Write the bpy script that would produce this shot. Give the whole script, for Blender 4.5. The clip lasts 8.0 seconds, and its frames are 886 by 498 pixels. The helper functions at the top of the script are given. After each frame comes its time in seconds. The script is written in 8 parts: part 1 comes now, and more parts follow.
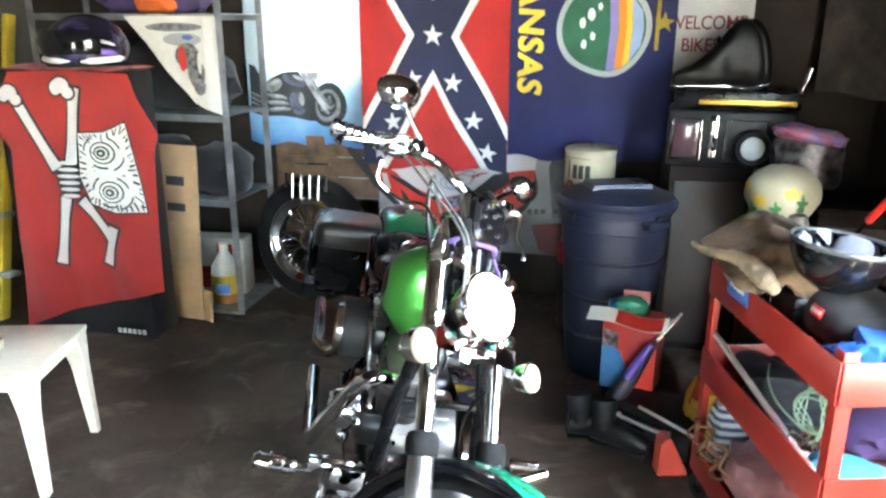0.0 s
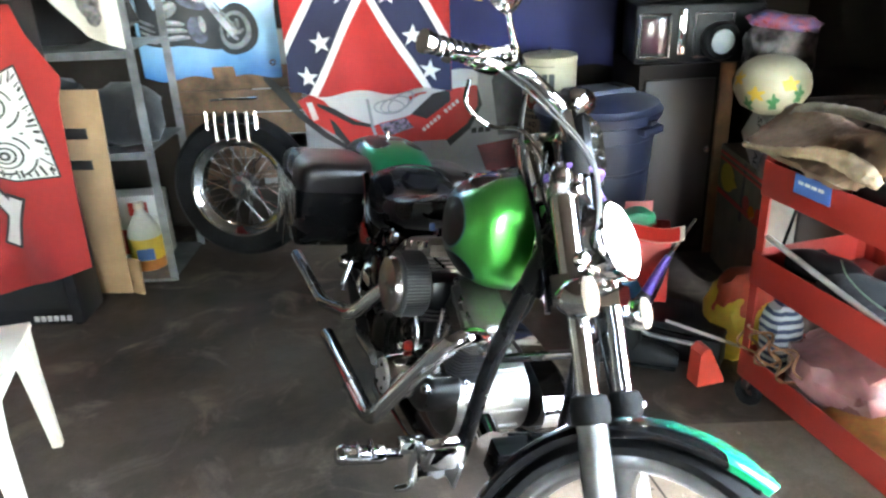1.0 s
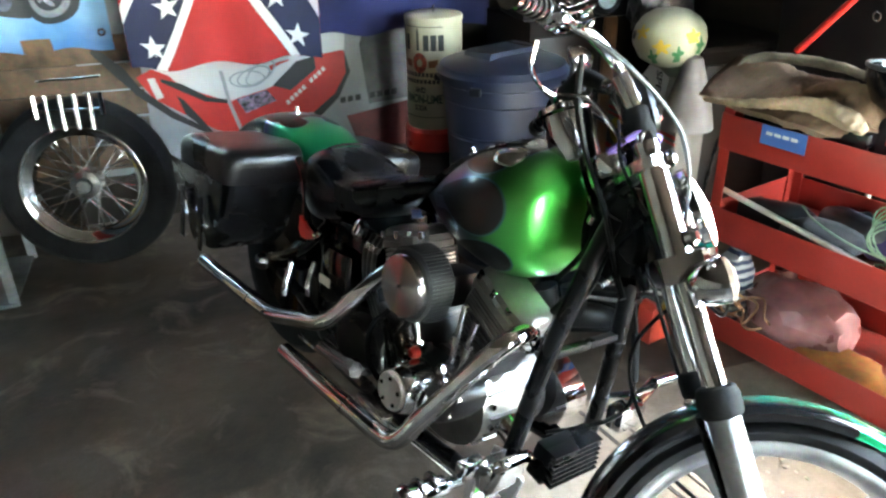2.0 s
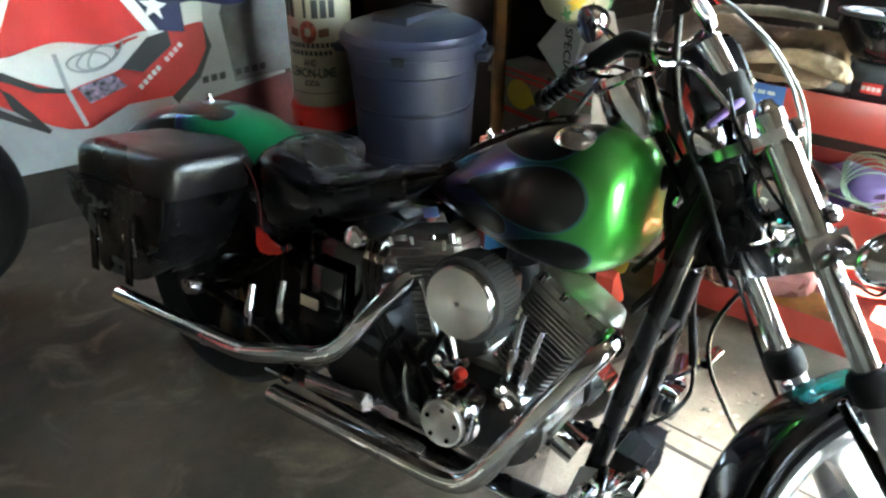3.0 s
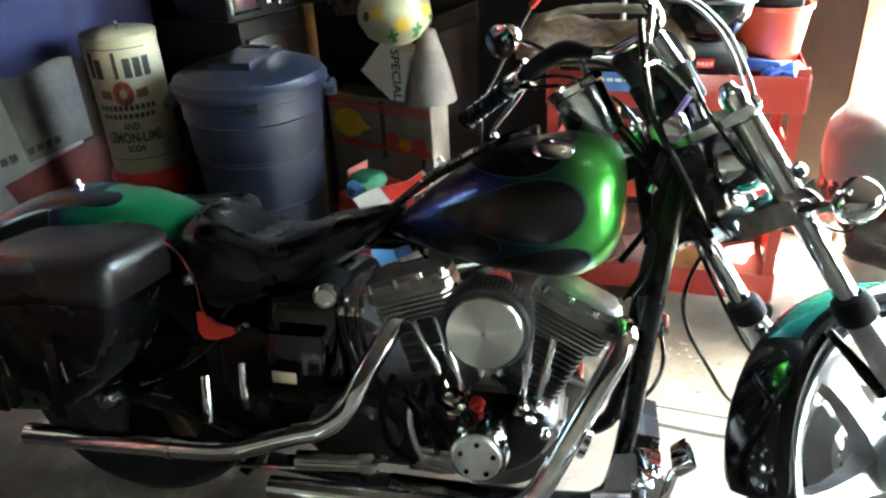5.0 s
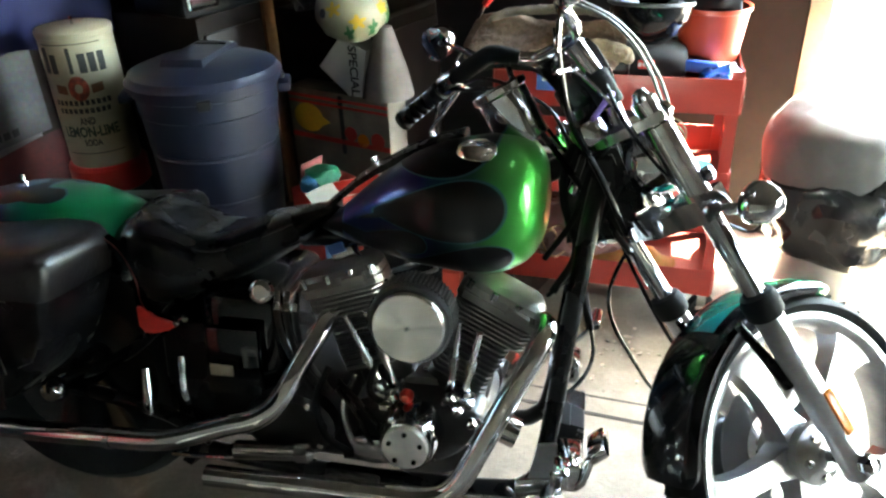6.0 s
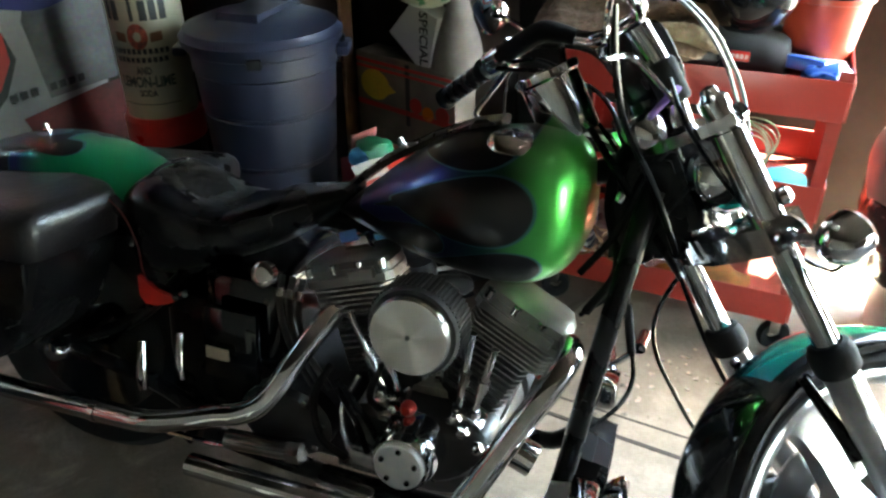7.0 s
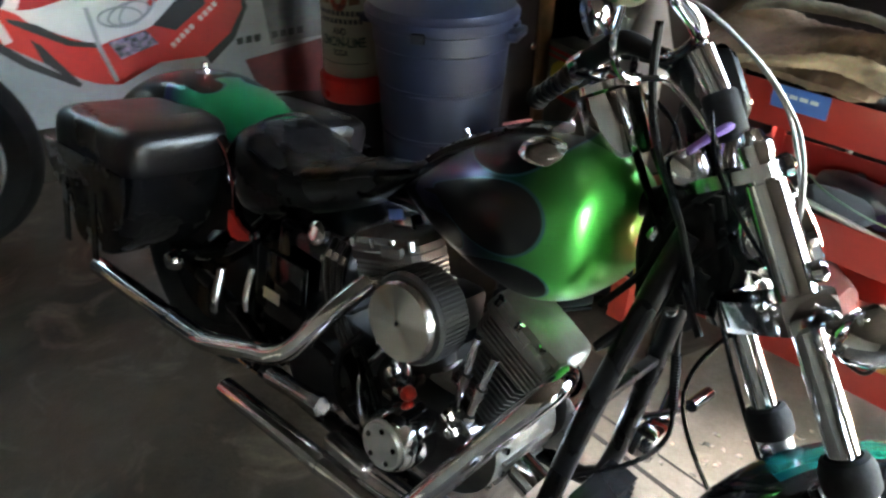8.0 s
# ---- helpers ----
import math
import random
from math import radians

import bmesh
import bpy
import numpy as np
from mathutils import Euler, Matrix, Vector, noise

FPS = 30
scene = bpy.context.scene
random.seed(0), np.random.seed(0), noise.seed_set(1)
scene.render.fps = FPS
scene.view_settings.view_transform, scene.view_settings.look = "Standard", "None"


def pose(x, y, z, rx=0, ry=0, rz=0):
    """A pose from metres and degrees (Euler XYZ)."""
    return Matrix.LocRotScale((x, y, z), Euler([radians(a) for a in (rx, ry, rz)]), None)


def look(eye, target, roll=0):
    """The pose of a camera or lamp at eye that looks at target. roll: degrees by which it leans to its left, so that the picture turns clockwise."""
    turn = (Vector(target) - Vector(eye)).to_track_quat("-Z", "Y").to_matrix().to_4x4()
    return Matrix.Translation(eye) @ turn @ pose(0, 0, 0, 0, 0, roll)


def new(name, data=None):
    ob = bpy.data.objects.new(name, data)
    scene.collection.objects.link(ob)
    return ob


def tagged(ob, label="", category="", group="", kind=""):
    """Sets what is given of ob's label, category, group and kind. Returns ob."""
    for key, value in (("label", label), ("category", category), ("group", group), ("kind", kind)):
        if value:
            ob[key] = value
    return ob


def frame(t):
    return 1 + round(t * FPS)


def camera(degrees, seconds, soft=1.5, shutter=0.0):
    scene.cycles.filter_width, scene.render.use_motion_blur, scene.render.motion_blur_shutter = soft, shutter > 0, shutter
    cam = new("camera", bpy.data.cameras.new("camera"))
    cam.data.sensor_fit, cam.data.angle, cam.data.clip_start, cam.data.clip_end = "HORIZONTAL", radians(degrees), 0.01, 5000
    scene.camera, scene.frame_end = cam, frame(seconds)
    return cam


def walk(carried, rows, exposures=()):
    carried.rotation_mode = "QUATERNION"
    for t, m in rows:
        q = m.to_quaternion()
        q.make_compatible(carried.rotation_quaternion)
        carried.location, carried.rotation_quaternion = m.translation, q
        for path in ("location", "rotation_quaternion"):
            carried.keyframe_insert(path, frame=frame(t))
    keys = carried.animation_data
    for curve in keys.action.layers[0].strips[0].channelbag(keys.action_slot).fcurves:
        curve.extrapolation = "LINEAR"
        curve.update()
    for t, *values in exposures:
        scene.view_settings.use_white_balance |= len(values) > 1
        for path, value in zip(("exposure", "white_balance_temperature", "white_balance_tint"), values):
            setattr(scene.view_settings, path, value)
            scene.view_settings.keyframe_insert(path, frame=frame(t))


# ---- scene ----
cam = camera(61.2, 8.0, 2.4, 0.3)
PATH = [
    (0, (0.576, 0.907, 1.468), (0.147, 2.77, 0.881), 0.1),
    (0.5, (0.273, 0.968, 1.441), (0.038, 2.824, 0.733), -2.2),
    (0.8, (0.095, 1.066, 1.436), (-0.013, 2.912, 0.675), -2.4),
    (1, (-0.006, 1.122, 1.421), (-0.022, 2.96, 0.633), -2.5),
    (1.2, (-0.131, 1.166, 1.423), (-0.022, 2.99, 0.611), -2.5),
    (2.3, (-0.571, 1.564, 1.378), (0.111, 3.204, 0.459), -0.4),
    (2.5, (-0.63, 1.652, 1.371), (0.139, 3.242, 0.434), -0.0),
    (3, (-0.803, 1.879, 1.356), (0.208, 3.299, 0.377), 0.1),
    (3.5, (-0.88, 2.092, 1.369), (0.295, 3.35, 0.35), -1.7),
    (4, (-0.924, 2.224, 1.337), (0.427, 3.334, 0.366), -1.4),
    (4.5, (-1.008, 2.219, 1.344), (0.411, 3.261, 0.394), -3.0),
    (5.8, (-1.093, 2.151, 1.413), (0.423, 3.046, 0.465), -1.8),
    (6, (-1.045, 2.103, 1.407), (0.435, 3.034, 0.436), -2.3),
    (6.5, (-0.934, 2.076, 1.385), (0.468, 3.079, 0.372), -2.2),
    (7, (-0.836, 2.106, 1.361), (0.482, 3.203, 0.332), -0.2),
    (7.5, (-0.729, 2.024, 1.356), (0.413, 3.294, 0.317), 2.0),
    (8, (-0.546, 1.894, 1.367), (0.269, 3.378, 0.303), 1.6),
]
walk(cam, [(t, look(eye, target, roll)) for t, eye, target, roll in PATH], [(0.0, 7.0, 6900, 4), (1.0, 7.2, 6900, 2), (2.5, 7.25, 7000, -4), (3.2, 7.55, 7100, -5), (4.2, 7.75, 7100, -6), (4.8, 7.55, 7100, -6), (6.0, 7.05, 7100, -5), (7.0, 6.8, 7100, -5), (8.0, 6.85, 7100, 0)])

# ---- light ----
world = bpy.data.worlds.new("world")
scene.world = world
world.use_nodes = True
wn = world.node_tree
sky = wn.nodes.new("ShaderNodeTexSky")
sky.sky_type, sky.sun_disc = "NISHITA", False
sky.sun_elevation, sky.sun_rotation = radians(64.8), radians(135.0)
sky.air_density, sky.dust_density, sky.ozone_density = 1.0, 2.0, 1.0
bg = wn.nodes["Background"]
bg.inputs["Strength"].default_value = 0.13
wn.links.new(sky.outputs["Color"], bg.inputs["Color"])
sun_data = bpy.data.lights.new("sun", "SUN")
sun_data.energy, sun_data.angle, sun_data.color = 4.0, radians(0.6), (1.0, 0.95, 0.88)
sun = new("sun", sun_data)
sun.matrix_world = look((2.9, -2.9, 8.7), (0, 0, 0))

# ---- materials ----
MATS = {}


def mat(name, color, rough=0.5, metal=0.0, vary=0.15, scale=8.0, bump=0.0, bump_scale=60.0, rough_vary=0.1, second=None, coat=0.0, trans=0.0):
    """A surface with stains at a large scale and grain at a small one."""
    if name in MATS:
        return MATS[name]
    m = bpy.data.materials.new(name)
    m.use_nodes = True
    nt = m.node_tree
    b = nt.nodes["Principled BSDF"]
    tc = nt.nodes.new("ShaderNodeTexCoord")
    n1, n2 = nt.nodes.new("ShaderNodeTexNoise"), nt.nodes.new("ShaderNodeTexNoise")
    n1.inputs["Scale"].default_value, n1.inputs["Detail"].default_value = scale, 5
    n2.inputs["Scale"].default_value, n2.inputs["Detail"].default_value = bump_scale, 6
    for n in (n1, n2):
        nt.links.new(tc.outputs["Object"], n.inputs["Vector"])
    mixn = nt.nodes.new("ShaderNodeMixRGB")
    dark = second or tuple(c * (1 - 2.2 * vary) for c in color)
    lite = color if second else tuple(min(1, c * (1 + 0.9 * vary)) for c in color)
    ramp = nt.nodes.new("ShaderNodeValToRGB")
    ramp.color_ramp.elements[0].position, ramp.color_ramp.elements[1].position = 0.32, 0.68
    nt.links.new(n1.outputs["Fac"], ramp.inputs["Fac"])
    mixn.inputs["Color1"].default_value, mixn.inputs["Color2"].default_value = (*[max(0.0, c) for c in dark], 1), (*lite, 1)
    nt.links.new(ramp.outputs["Color"], mixn.inputs["Fac"])
    grain = nt.nodes.new("ShaderNodeMixRGB")
    grain.blend_type = "MULTIPLY"
    grain.inputs["Fac"].default_value = min(0.6, vary * 2)
    nt.links.new(mixn.outputs["Color"], grain.inputs["Color1"])
    nt.links.new(n2.outputs["Color"], grain.inputs["Color2"])
    nt.links.new(grain.outputs["Color"], b.inputs["Base Color"])
    mr = nt.nodes.new("ShaderNodeMapRange")
    mr.inputs["To Min"].default_value, mr.inputs["To Max"].default_value = max(0.02, rough - rough_vary), min(1.0, rough + rough_vary)
    nt.links.new(n1.outputs["Fac"], mr.inputs["Value"])
    nt.links.new(mr.outputs["Result"], b.inputs["Roughness"])
    b.inputs["Metallic"].default_value = metal
    b.inputs["Coat Weight"].default_value = coat
    b.inputs["Coat Roughness"].default_value = 0.04
    b.inputs["Transmission Weight"].default_value = trans
    if bump:
        bp = nt.nodes.new("ShaderNodeBump")
        bp.inputs["Strength"].default_value, bp.inputs["Distance"].default_value = bump, 0.004
        nt.links.new(n2.outputs["Fac"], bp.inputs["Height"])
        nt.links.new(bp.outputs["Normal"], b.inputs["Normal"])
    MATS[name] = m
    return m


def cloth(name, color, vary=0.1, rough=0.9):
    m = mat(name, color, rough, 0, vary, 3.0, 0.25, 500.0)
    m.node_tree.nodes["Principled BSDF"].inputs["Sheen Weight"].default_value = 0.15
    return m


def slab(name, pale, mid, dark, shift=0.0):
    """Worn concrete: large oil and dirt stains, blotches, pale scuffs and fine grit."""
    m = bpy.data.materials.new(name)
    m.use_nodes = True
    nt = m.node_tree
    b = nt.nodes["Principled BSDF"]
    tc, mp = nt.nodes.new("ShaderNodeTexCoord"), nt.nodes.new("ShaderNodeMapping")
    mp.inputs["Location"].default_value = (shift, 0.7 * shift, 0)
    nt.links.new(tc.outputs["Object"], mp.inputs["Vector"])

    def layer(scale, detail, lo, hi, twist=0.0):
        n, r = nt.nodes.new("ShaderNodeTexNoise"), nt.nodes.new("ShaderNodeMapRange")
        n.inputs["Scale"].default_value, n.inputs["Detail"].default_value, n.inputs["Distortion"].default_value = scale, detail, twist
        n.inputs["Roughness"].default_value = 0.62
        nt.links.new(mp.outputs["Vector"], n.inputs["Vector"])
        r.inputs["From Min"].default_value, r.inputs["From Max"].default_value = lo, hi
        nt.links.new(n.outputs["Fac"], r.inputs["Value"])
        return r.outputs["Result"]

    def blend(fac, a, c, kind="MIX"):
        x = nt.nodes.new("ShaderNodeMixRGB")
        x.blend_type = kind
        for k, q in (("Fac", fac), ("Color1", a), ("Color2", c)):
            if isinstance(q, tuple):
                x.inputs[k].default_value = (*q, 1)
            elif isinstance(q, float):
                x.inputs[k].default_value = q
            else:
                nt.links.new(q, x.inputs[k])
        return x.outputs["Color"]

    c = blend(layer(1.15, 6, 0.36, 0.6, 0.5), dark, mid)
    c = blend(layer(4.2, 7, 0.53, 0.74, 0.9), c, pale)
    c = blend(0.45, c, blend(layer(17, 6, 0.3, 0.7), (0.45, 0.42, 0.4), (1.0, 1.0, 1.0)), "MULTIPLY")
    c = blend(0.35, c, blend(layer(160, 4, 0.3, 0.7), (0.4, 0.4, 0.4), (1.0, 1.0, 1.0)), "MULTIPLY")
    nt.links.new(c, b.inputs["Base Color"])
    r = nt.nodes.new("ShaderNodeMapRange")
    nt.links.new(layer(2.6, 5, 0.3, 0.7), r.inputs["Value"])
    r.inputs["To Min"].default_value, r.inputs["To Max"].default_value = 0.55, 0.85
    nt.links.new(r.outputs["Result"], b.inputs["Roughness"])
    bp = nt.nodes.new("ShaderNodeBump")
    bp.inputs["Strength"].default_value, bp.inputs["Distance"].default_value = 0.4, 0.004
    nt.links.new(layer(60, 6, 0.2, 0.8), bp.inputs["Height"])
    nt.links.new(bp.outputs["Normal"], b.inputs["Normal"])
    return m


concrete = slab("concrete", (0.25, 0.195, 0.145), (0.112, 0.083, 0.06), (0.032, 0.023, 0.017), 0.0)
# paler slab; part of its lightness stands for light falling off from the doorway
pale_lit_concrete = slab("pale_lit_concrete", (0.36, 0.305, 0.245), (0.295, 0.245, 0.19), (0.18, 0.143, 0.108), 3.0)
drive = mat("driveway_concrete", (0.3, 0.29, 0.27), 0.85, 0, 0.12, 1.7, 0.3, 60)
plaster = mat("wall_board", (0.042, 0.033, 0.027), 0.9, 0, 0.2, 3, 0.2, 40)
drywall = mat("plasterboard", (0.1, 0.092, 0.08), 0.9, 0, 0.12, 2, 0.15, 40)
plank_wood = mat("plank_wood", (0.19, 0.11, 0.06), 0.75, 0, 0.3, 9, 0.3, 70)
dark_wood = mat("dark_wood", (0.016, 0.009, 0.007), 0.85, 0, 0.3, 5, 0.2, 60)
edge_wood = mat("edge_wood", (0.24, 0.1, 0.035), 0.5, 0, 0.25, 8, 0.2, 60)
steel_grey = mat("grey_steel", (0.3, 0.31, 0.33), 0.5, 0.6, 0.2, 10, 0.15, 80)
black_plastic = mat("black_plastic", (0.018, 0.018, 0.02), 0.42, 0, 0.2, 9, 0.1, 200)
black_cloth = cloth("black_cloth", (0.016, 0.016, 0.019), 0.2)
rubber = mat("rubber", (0.012, 0.012, 0.013), 0.82, 0, 0.25, 12, 0.25, 90)
chrome = mat("chrome", (0.6, 0.61, 0.63), 0.055, 1, 0.05, 14, 0.01, 90, 0.03)
dull_chrome = mat("dull_chrome", (0.6, 0.6, 0.61), 0.22, 1, 0.12, 9, 0.05, 90, 0.08)
alu = mat("cast_aluminium", (0.5, 0.5, 0.51), 0.34, 1, 0.15, 14, 0.15, 140)
cart_red = mat("cart_red_paint", (0.35, 0.026, 0.017), 0.38, 0, 0.12, 5, 0.06, 120, second=(0.27, 0.02, 0.014))
white_plastic = mat("white_plastic", (0.74, 0.66, 0.53), 0.4, 0, 0.08, 6, 0.05, 120)
can_blue = mat("bin_plastic", (0.012, 0.0155, 0.035), 0.42, 0, 0.12, 5, 0.12, 160)
cardboard = mat("cardboard", (0.4, 0.25, 0.13), 0.85, 0, 0.12, 5, 0.15, 90)
cream = mat("cream_paint", (0.42, 0.37, 0.26), 0.5, 0, 0.1, 7, 0.08, 90)
leather = mat("black_leather", (0.006, 0.006, 0.007), 0.27, 0, 0.25, 9, 0.45, 55, 0.08)
leather.node_tree.nodes["Principled BSDF"].inputs["Specular IOR Level"].default_value = 0.32
gloss_black = mat("gloss_black", (0.005, 0.005, 0.006), 0.12, 0, 0.1, 6, 0, 60, 0.05, coat=0.35)
satin_black = mat("satin_black", (0.006, 0.006, 0.007), 0.27, 0, 0.15, 9, 0.05, 120)
print_red = mat("print_red", (0.55, 0.028, 0.02), 0.5, 0, 0.12, 4)
print_white = mat("print_white", (0.58, 0.57, 0.55), 0.5, 0, 0.06, 4)
print_grey = mat("print_grey", (0.33, 0.34, 0.35), 0.4, 0, 0.15, 2)
print_black = mat("print_black", (0.02, 0.02, 0.022), 0.5, 0, 0.1, 4)
print_blue = mat("print_blue", (0.05, 0.13, 0.4), 0.5, 0, 0.12, 4)
print_yellow = mat("print_yellow", (0.68, 0.45, 0.04), 0.5, 0, 0.12, 6)
print_green = mat("print_green", (0.05, 0.2, 0.07), 0.5, 0, 0.15, 6)
amber = mat("amber_plastic", (0.75, 0.22, 0.02), 0.25, 0, 0.06)
red_plastic = mat("red_plastic", (0.55, 0.02, 0.015), 0.3, 0, 0.1)
flag_red = cloth("flag_red", (0.43, 0.022, 0.022), 0.1)
flag_navy = cloth("flag_navy", (0.022, 0.026, 0.07), 0.15)
flag_white = cloth("flag_white", (0.72, 0.7, 0.68), 0.06)
kansas_blue = cloth("flag_blue", (0.015, 0.018, 0.085), 0.12)
shirt_red = cloth("shirt_red", (0.36, 0.018, 0.015), 0.1)

for q, gloss in ((plaster, 0.2), (dark_wood, 0.25), (rubber, 0.15), (satin_black, 0.16), (gloss_black, 0.2), (black_cloth, 0.15), (black_plastic, 0.15), (leather, 0.22)):
    q.node_tree.nodes["Principled BSDF"].inputs["Specular IOR Level"].default_value = gloss

# ---- builders ----


def bm_box(sx, sy, sz, bevel=0.0, m=None, seg=2):
    bm = bmesh.new()
    bmesh.ops.create_cube(bm, size=1, matrix=(m or Matrix()) @ Matrix.Diagonal((sx, sy, sz, 1)))
    if bevel:
        bmesh.ops.bevel(bm, geom=bm.edges[:], offset=bevel, segments=seg, profile=0.5, affect="EDGES")
    return bm


def smooth_path(pts, n):
    """A Catmull-Rom line through the points, n steps each."""
    p = [Vector(q) for q in pts]
    p = [2 * p[0] - p[1]] + p + [2 * p[-1] - p[-2]]
    out = []
    for i in range(1, len(p) - 2):
        for k in range(n):
            t = k / n
            a, b, c, d = p[i - 1], p[i], p[i + 1], p[i + 2]
            out.append(0.5 * (2 * b + (c - a) * t + (2 * a - 5 * b + 4 * c - d) * t * t + (3 * b - a - 3 * c + d) * t ** 3))
    out.append(p[-2])
    return out


def bm_tube(pts, r, seg=12, n=6, cap=True, bm=None, smooth=True):
    """A round tube along points; r: one radius or one for each point."""
    bm = bm or bmesh.new()
    path = smooth_path(pts, n) if smooth and len(pts) > 2 else [Vector(q) for q in pts]
    rs = [r] * len(path) if not hasattr(r, "__len__") else [float(np.interp(i / (len(path) - 1) * (len(r) - 1), range(len(r)), r)) for i in range(len(path))]
    up, rings = None, []
    for i, p in enumerate(path):
        d = (path[min(i + 1, len(path) - 1)] - path[max(i - 1, 0)]).normalized()
        if up is None:
            up = d.orthogonal().normalized()
        up = (up - d * up.dot(d)).normalized()
        side = d.cross(up)
        rings.append([bm.verts.new(p + rs[i] * (math.cos(a) * up + math.sin(a) * side)) for a in (2 * math.pi * k / seg for k in range(seg))])
    for a, b in zip(rings, rings[1:]):
        for k in range(seg):
            bm.faces.new((a[k], a[(k + 1) % seg], b[(k + 1) % seg], b[k]))
    if cap:
        bm.faces.new(rings[0][::-1])
        bm.faces.new(rings[-1])
    return bm


def bm_lathe(prof, seg=32, m=None, bm=None):
    """A solid of revolution round z from (radius, height) pairs."""
    bm = bm or bmesh.new()
    m = m or Matrix()
    rings = []
    for r, z in prof:
        if r < 1e-5:
            rings.append([bm.verts.new(m @ Vector((0, 0, z)))])
        else:
            rings.append([bm.verts.new(m @ Vector((r * math.cos(2 * math.pi * k / seg), r * math.sin(2 * math.pi * k / seg), z))) for k in range(seg)])
    for a, b in zip(rings, rings[1:]):
        for k in range(seg):
            q = [a[k % len(a)], a[(k + 1) % len(a)], b[(k + 1) % len(b)], b[k % len(b)]]
            q = [v for i, v in enumerate(q) if v not in q[:i]]
            if len(q) > 2:
                bm.faces.new(q)
    return bm


def bm_loft(rings, cap=True, close=True, bm=None):
    bm = bm or bmesh.new()
    vs = [[bm.verts.new(p) for p in ring] for ring in rings]
    n = len(vs[0])
    for a, b in zip(vs, vs[1:]):
        for k in range(n if close else n - 1):
            bm.faces.new((a[k], a[(k + 1) % n], b[(k + 1) % n], b[k]))
    if cap and close:
        bm.faces.new(vs[0][::-1])
        bm.faces.new(vs[-1])
    return bm


def bm_plate(outline, thick, m=None, bevel=0.0):
    """A flat plate: the outline in x, y, thickened along z."""
    bm = bmesh.new()
    f = bm.faces.new([bm.verts.new((x, y, 0)) for x, y in outline])
    r = bmesh.ops.extrude_face_region(bm, geom=[f])
    bmesh.ops.translate(bm, verts=[v for v in r["geom"] if isinstance(v, bmesh.types.BMVert)], vec=(0, 0, thick))
    if bevel:
        bmesh.ops.bevel(bm, geom=[e for e in bm.edges if abs(e.verts[0].co.z - e.verts[1].co.z) < 1e-6], offset=bevel, segments=2, affect="EDGES")
    if m:
        bm.transform(m)
    return bm


def bm_grid(fn, nu, nv, thick=0.0):
    """A sheet from fn(u, v), u and v from 0 to 1."""
    bm = bmesh.new()
    vs = [[bm.verts.new(fn(i / nu, j / nv)) for j in range(nv + 1)] for i in range(nu + 1)]
    for i in range(nu):
        for j in range(nv):
            bm.faces.new((vs[i][j], vs[i + 1][j], vs[i + 1][j + 1], vs[i][j + 1]))
    if thick:
        bm.normal_update()
        bmesh.ops.solidify(bm, geom=bm.faces[:], thickness=thick)
    return bm


def finish(name, bm, material, sharp=38):
    bmesh.ops.recalc_face_normals(bm, faces=bm.faces[:])
    me = bpy.data.meshes.new(name)
    bm.to_mesh(me)
    bm.free()
    me.shade_smooth()
    me.set_sharp_from_angle(angle=radians(sharp))
    me.materials.append(material)
    return me


def part(name, bm, material, parent, label="", m=None, sharp=38):
    ob = new(name, finish(name, bm, material, sharp))
    ob.parent = parent
    if m is not None:
        ob.matrix_basis = m
    return tagged(ob, label) if label else ob


def thing(name, label, category, m=None, group=""):
    ob = new(name)
    ob.empty_display_size = 0.05
    if m is not None:
        ob.matrix_basis = m
    return tagged(ob, label, category, group)


def solid(name, bm, material, label="", category="", kind="", m=None, group="", sharp=38):
    ob = new(name, finish(name, bm, material, sharp))
    if m is not None:
        ob.matrix_basis = m
    return tagged(ob, label, category, group, kind)


def text_bm(words, size, depth=0.001, spacing=1.0, bold=0.0):
    """Letters as a mesh in x, y, centred."""
    cu = bpy.data.curves.new("letters", "FONT")
    cu.body, cu.size, cu.extrude, cu.align_x, cu.align_y, cu.space_character = words, size, depth, "CENTER", "CENTER", spacing
    cu.resolution_u, cu.offset = 3, bold * size
    ob = bpy.data.objects.new("letters", cu)
    scene.collection.objects.link(ob)
    me = bpy.data.meshes.new_from_object(ob.evaluated_get(bpy.context.evaluated_depsgraph_get()))
    bm = bmesh.new()
    bm.from_mesh(me)
    bpy.data.objects.remove(ob)
    return bm


def star_pts(cx, cy, r, turn=0.0):
    return [(cx + (r if k % 2 == 0 else r * 0.4) * math.sin(math.pi * k / 5 + turn), cy + (r if k % 2 == 0 else r * 0.4) * math.cos(math.pi * k / 5 + turn)) for k in range(10)]


def ellipse(cx, cy, rx, ry, n=24, turn=0.0):
    c, s = math.cos(turn), math.sin(turn)
    return [(cx + rx * math.cos(a) * c - ry * math.sin(a) * s, cy + rx * math.cos(a) * s + ry * math.sin(a) * c) for a in (2 * math.pi * k / n for k in range(n))]


def bm_decal(poly, fn, lift, cut=0.05):
    """A thin printed shape laid on the sheet fn(x, y) -> point; lift is along -y."""
    bm = bmesh.new()
    bm.faces.new([bm.verts.new((x, y, 0)) for x, y in poly])
    bmesh.ops.triangulate(bm, faces=bm.faces[:])
    for _ in range(4):
        long = [e for e in bm.edges if e.calc_length() > cut]
        if not long:
            break
        bmesh.ops.subdivide_edges(bm, edges=long, cuts=1)
        bmesh.ops.triangulate(bm, faces=bm.faces[:])
    for v in bm.verts:
        v.co = fn(v.co.x, v.co.y) + Vector((0, -lift, 0))
    return bm


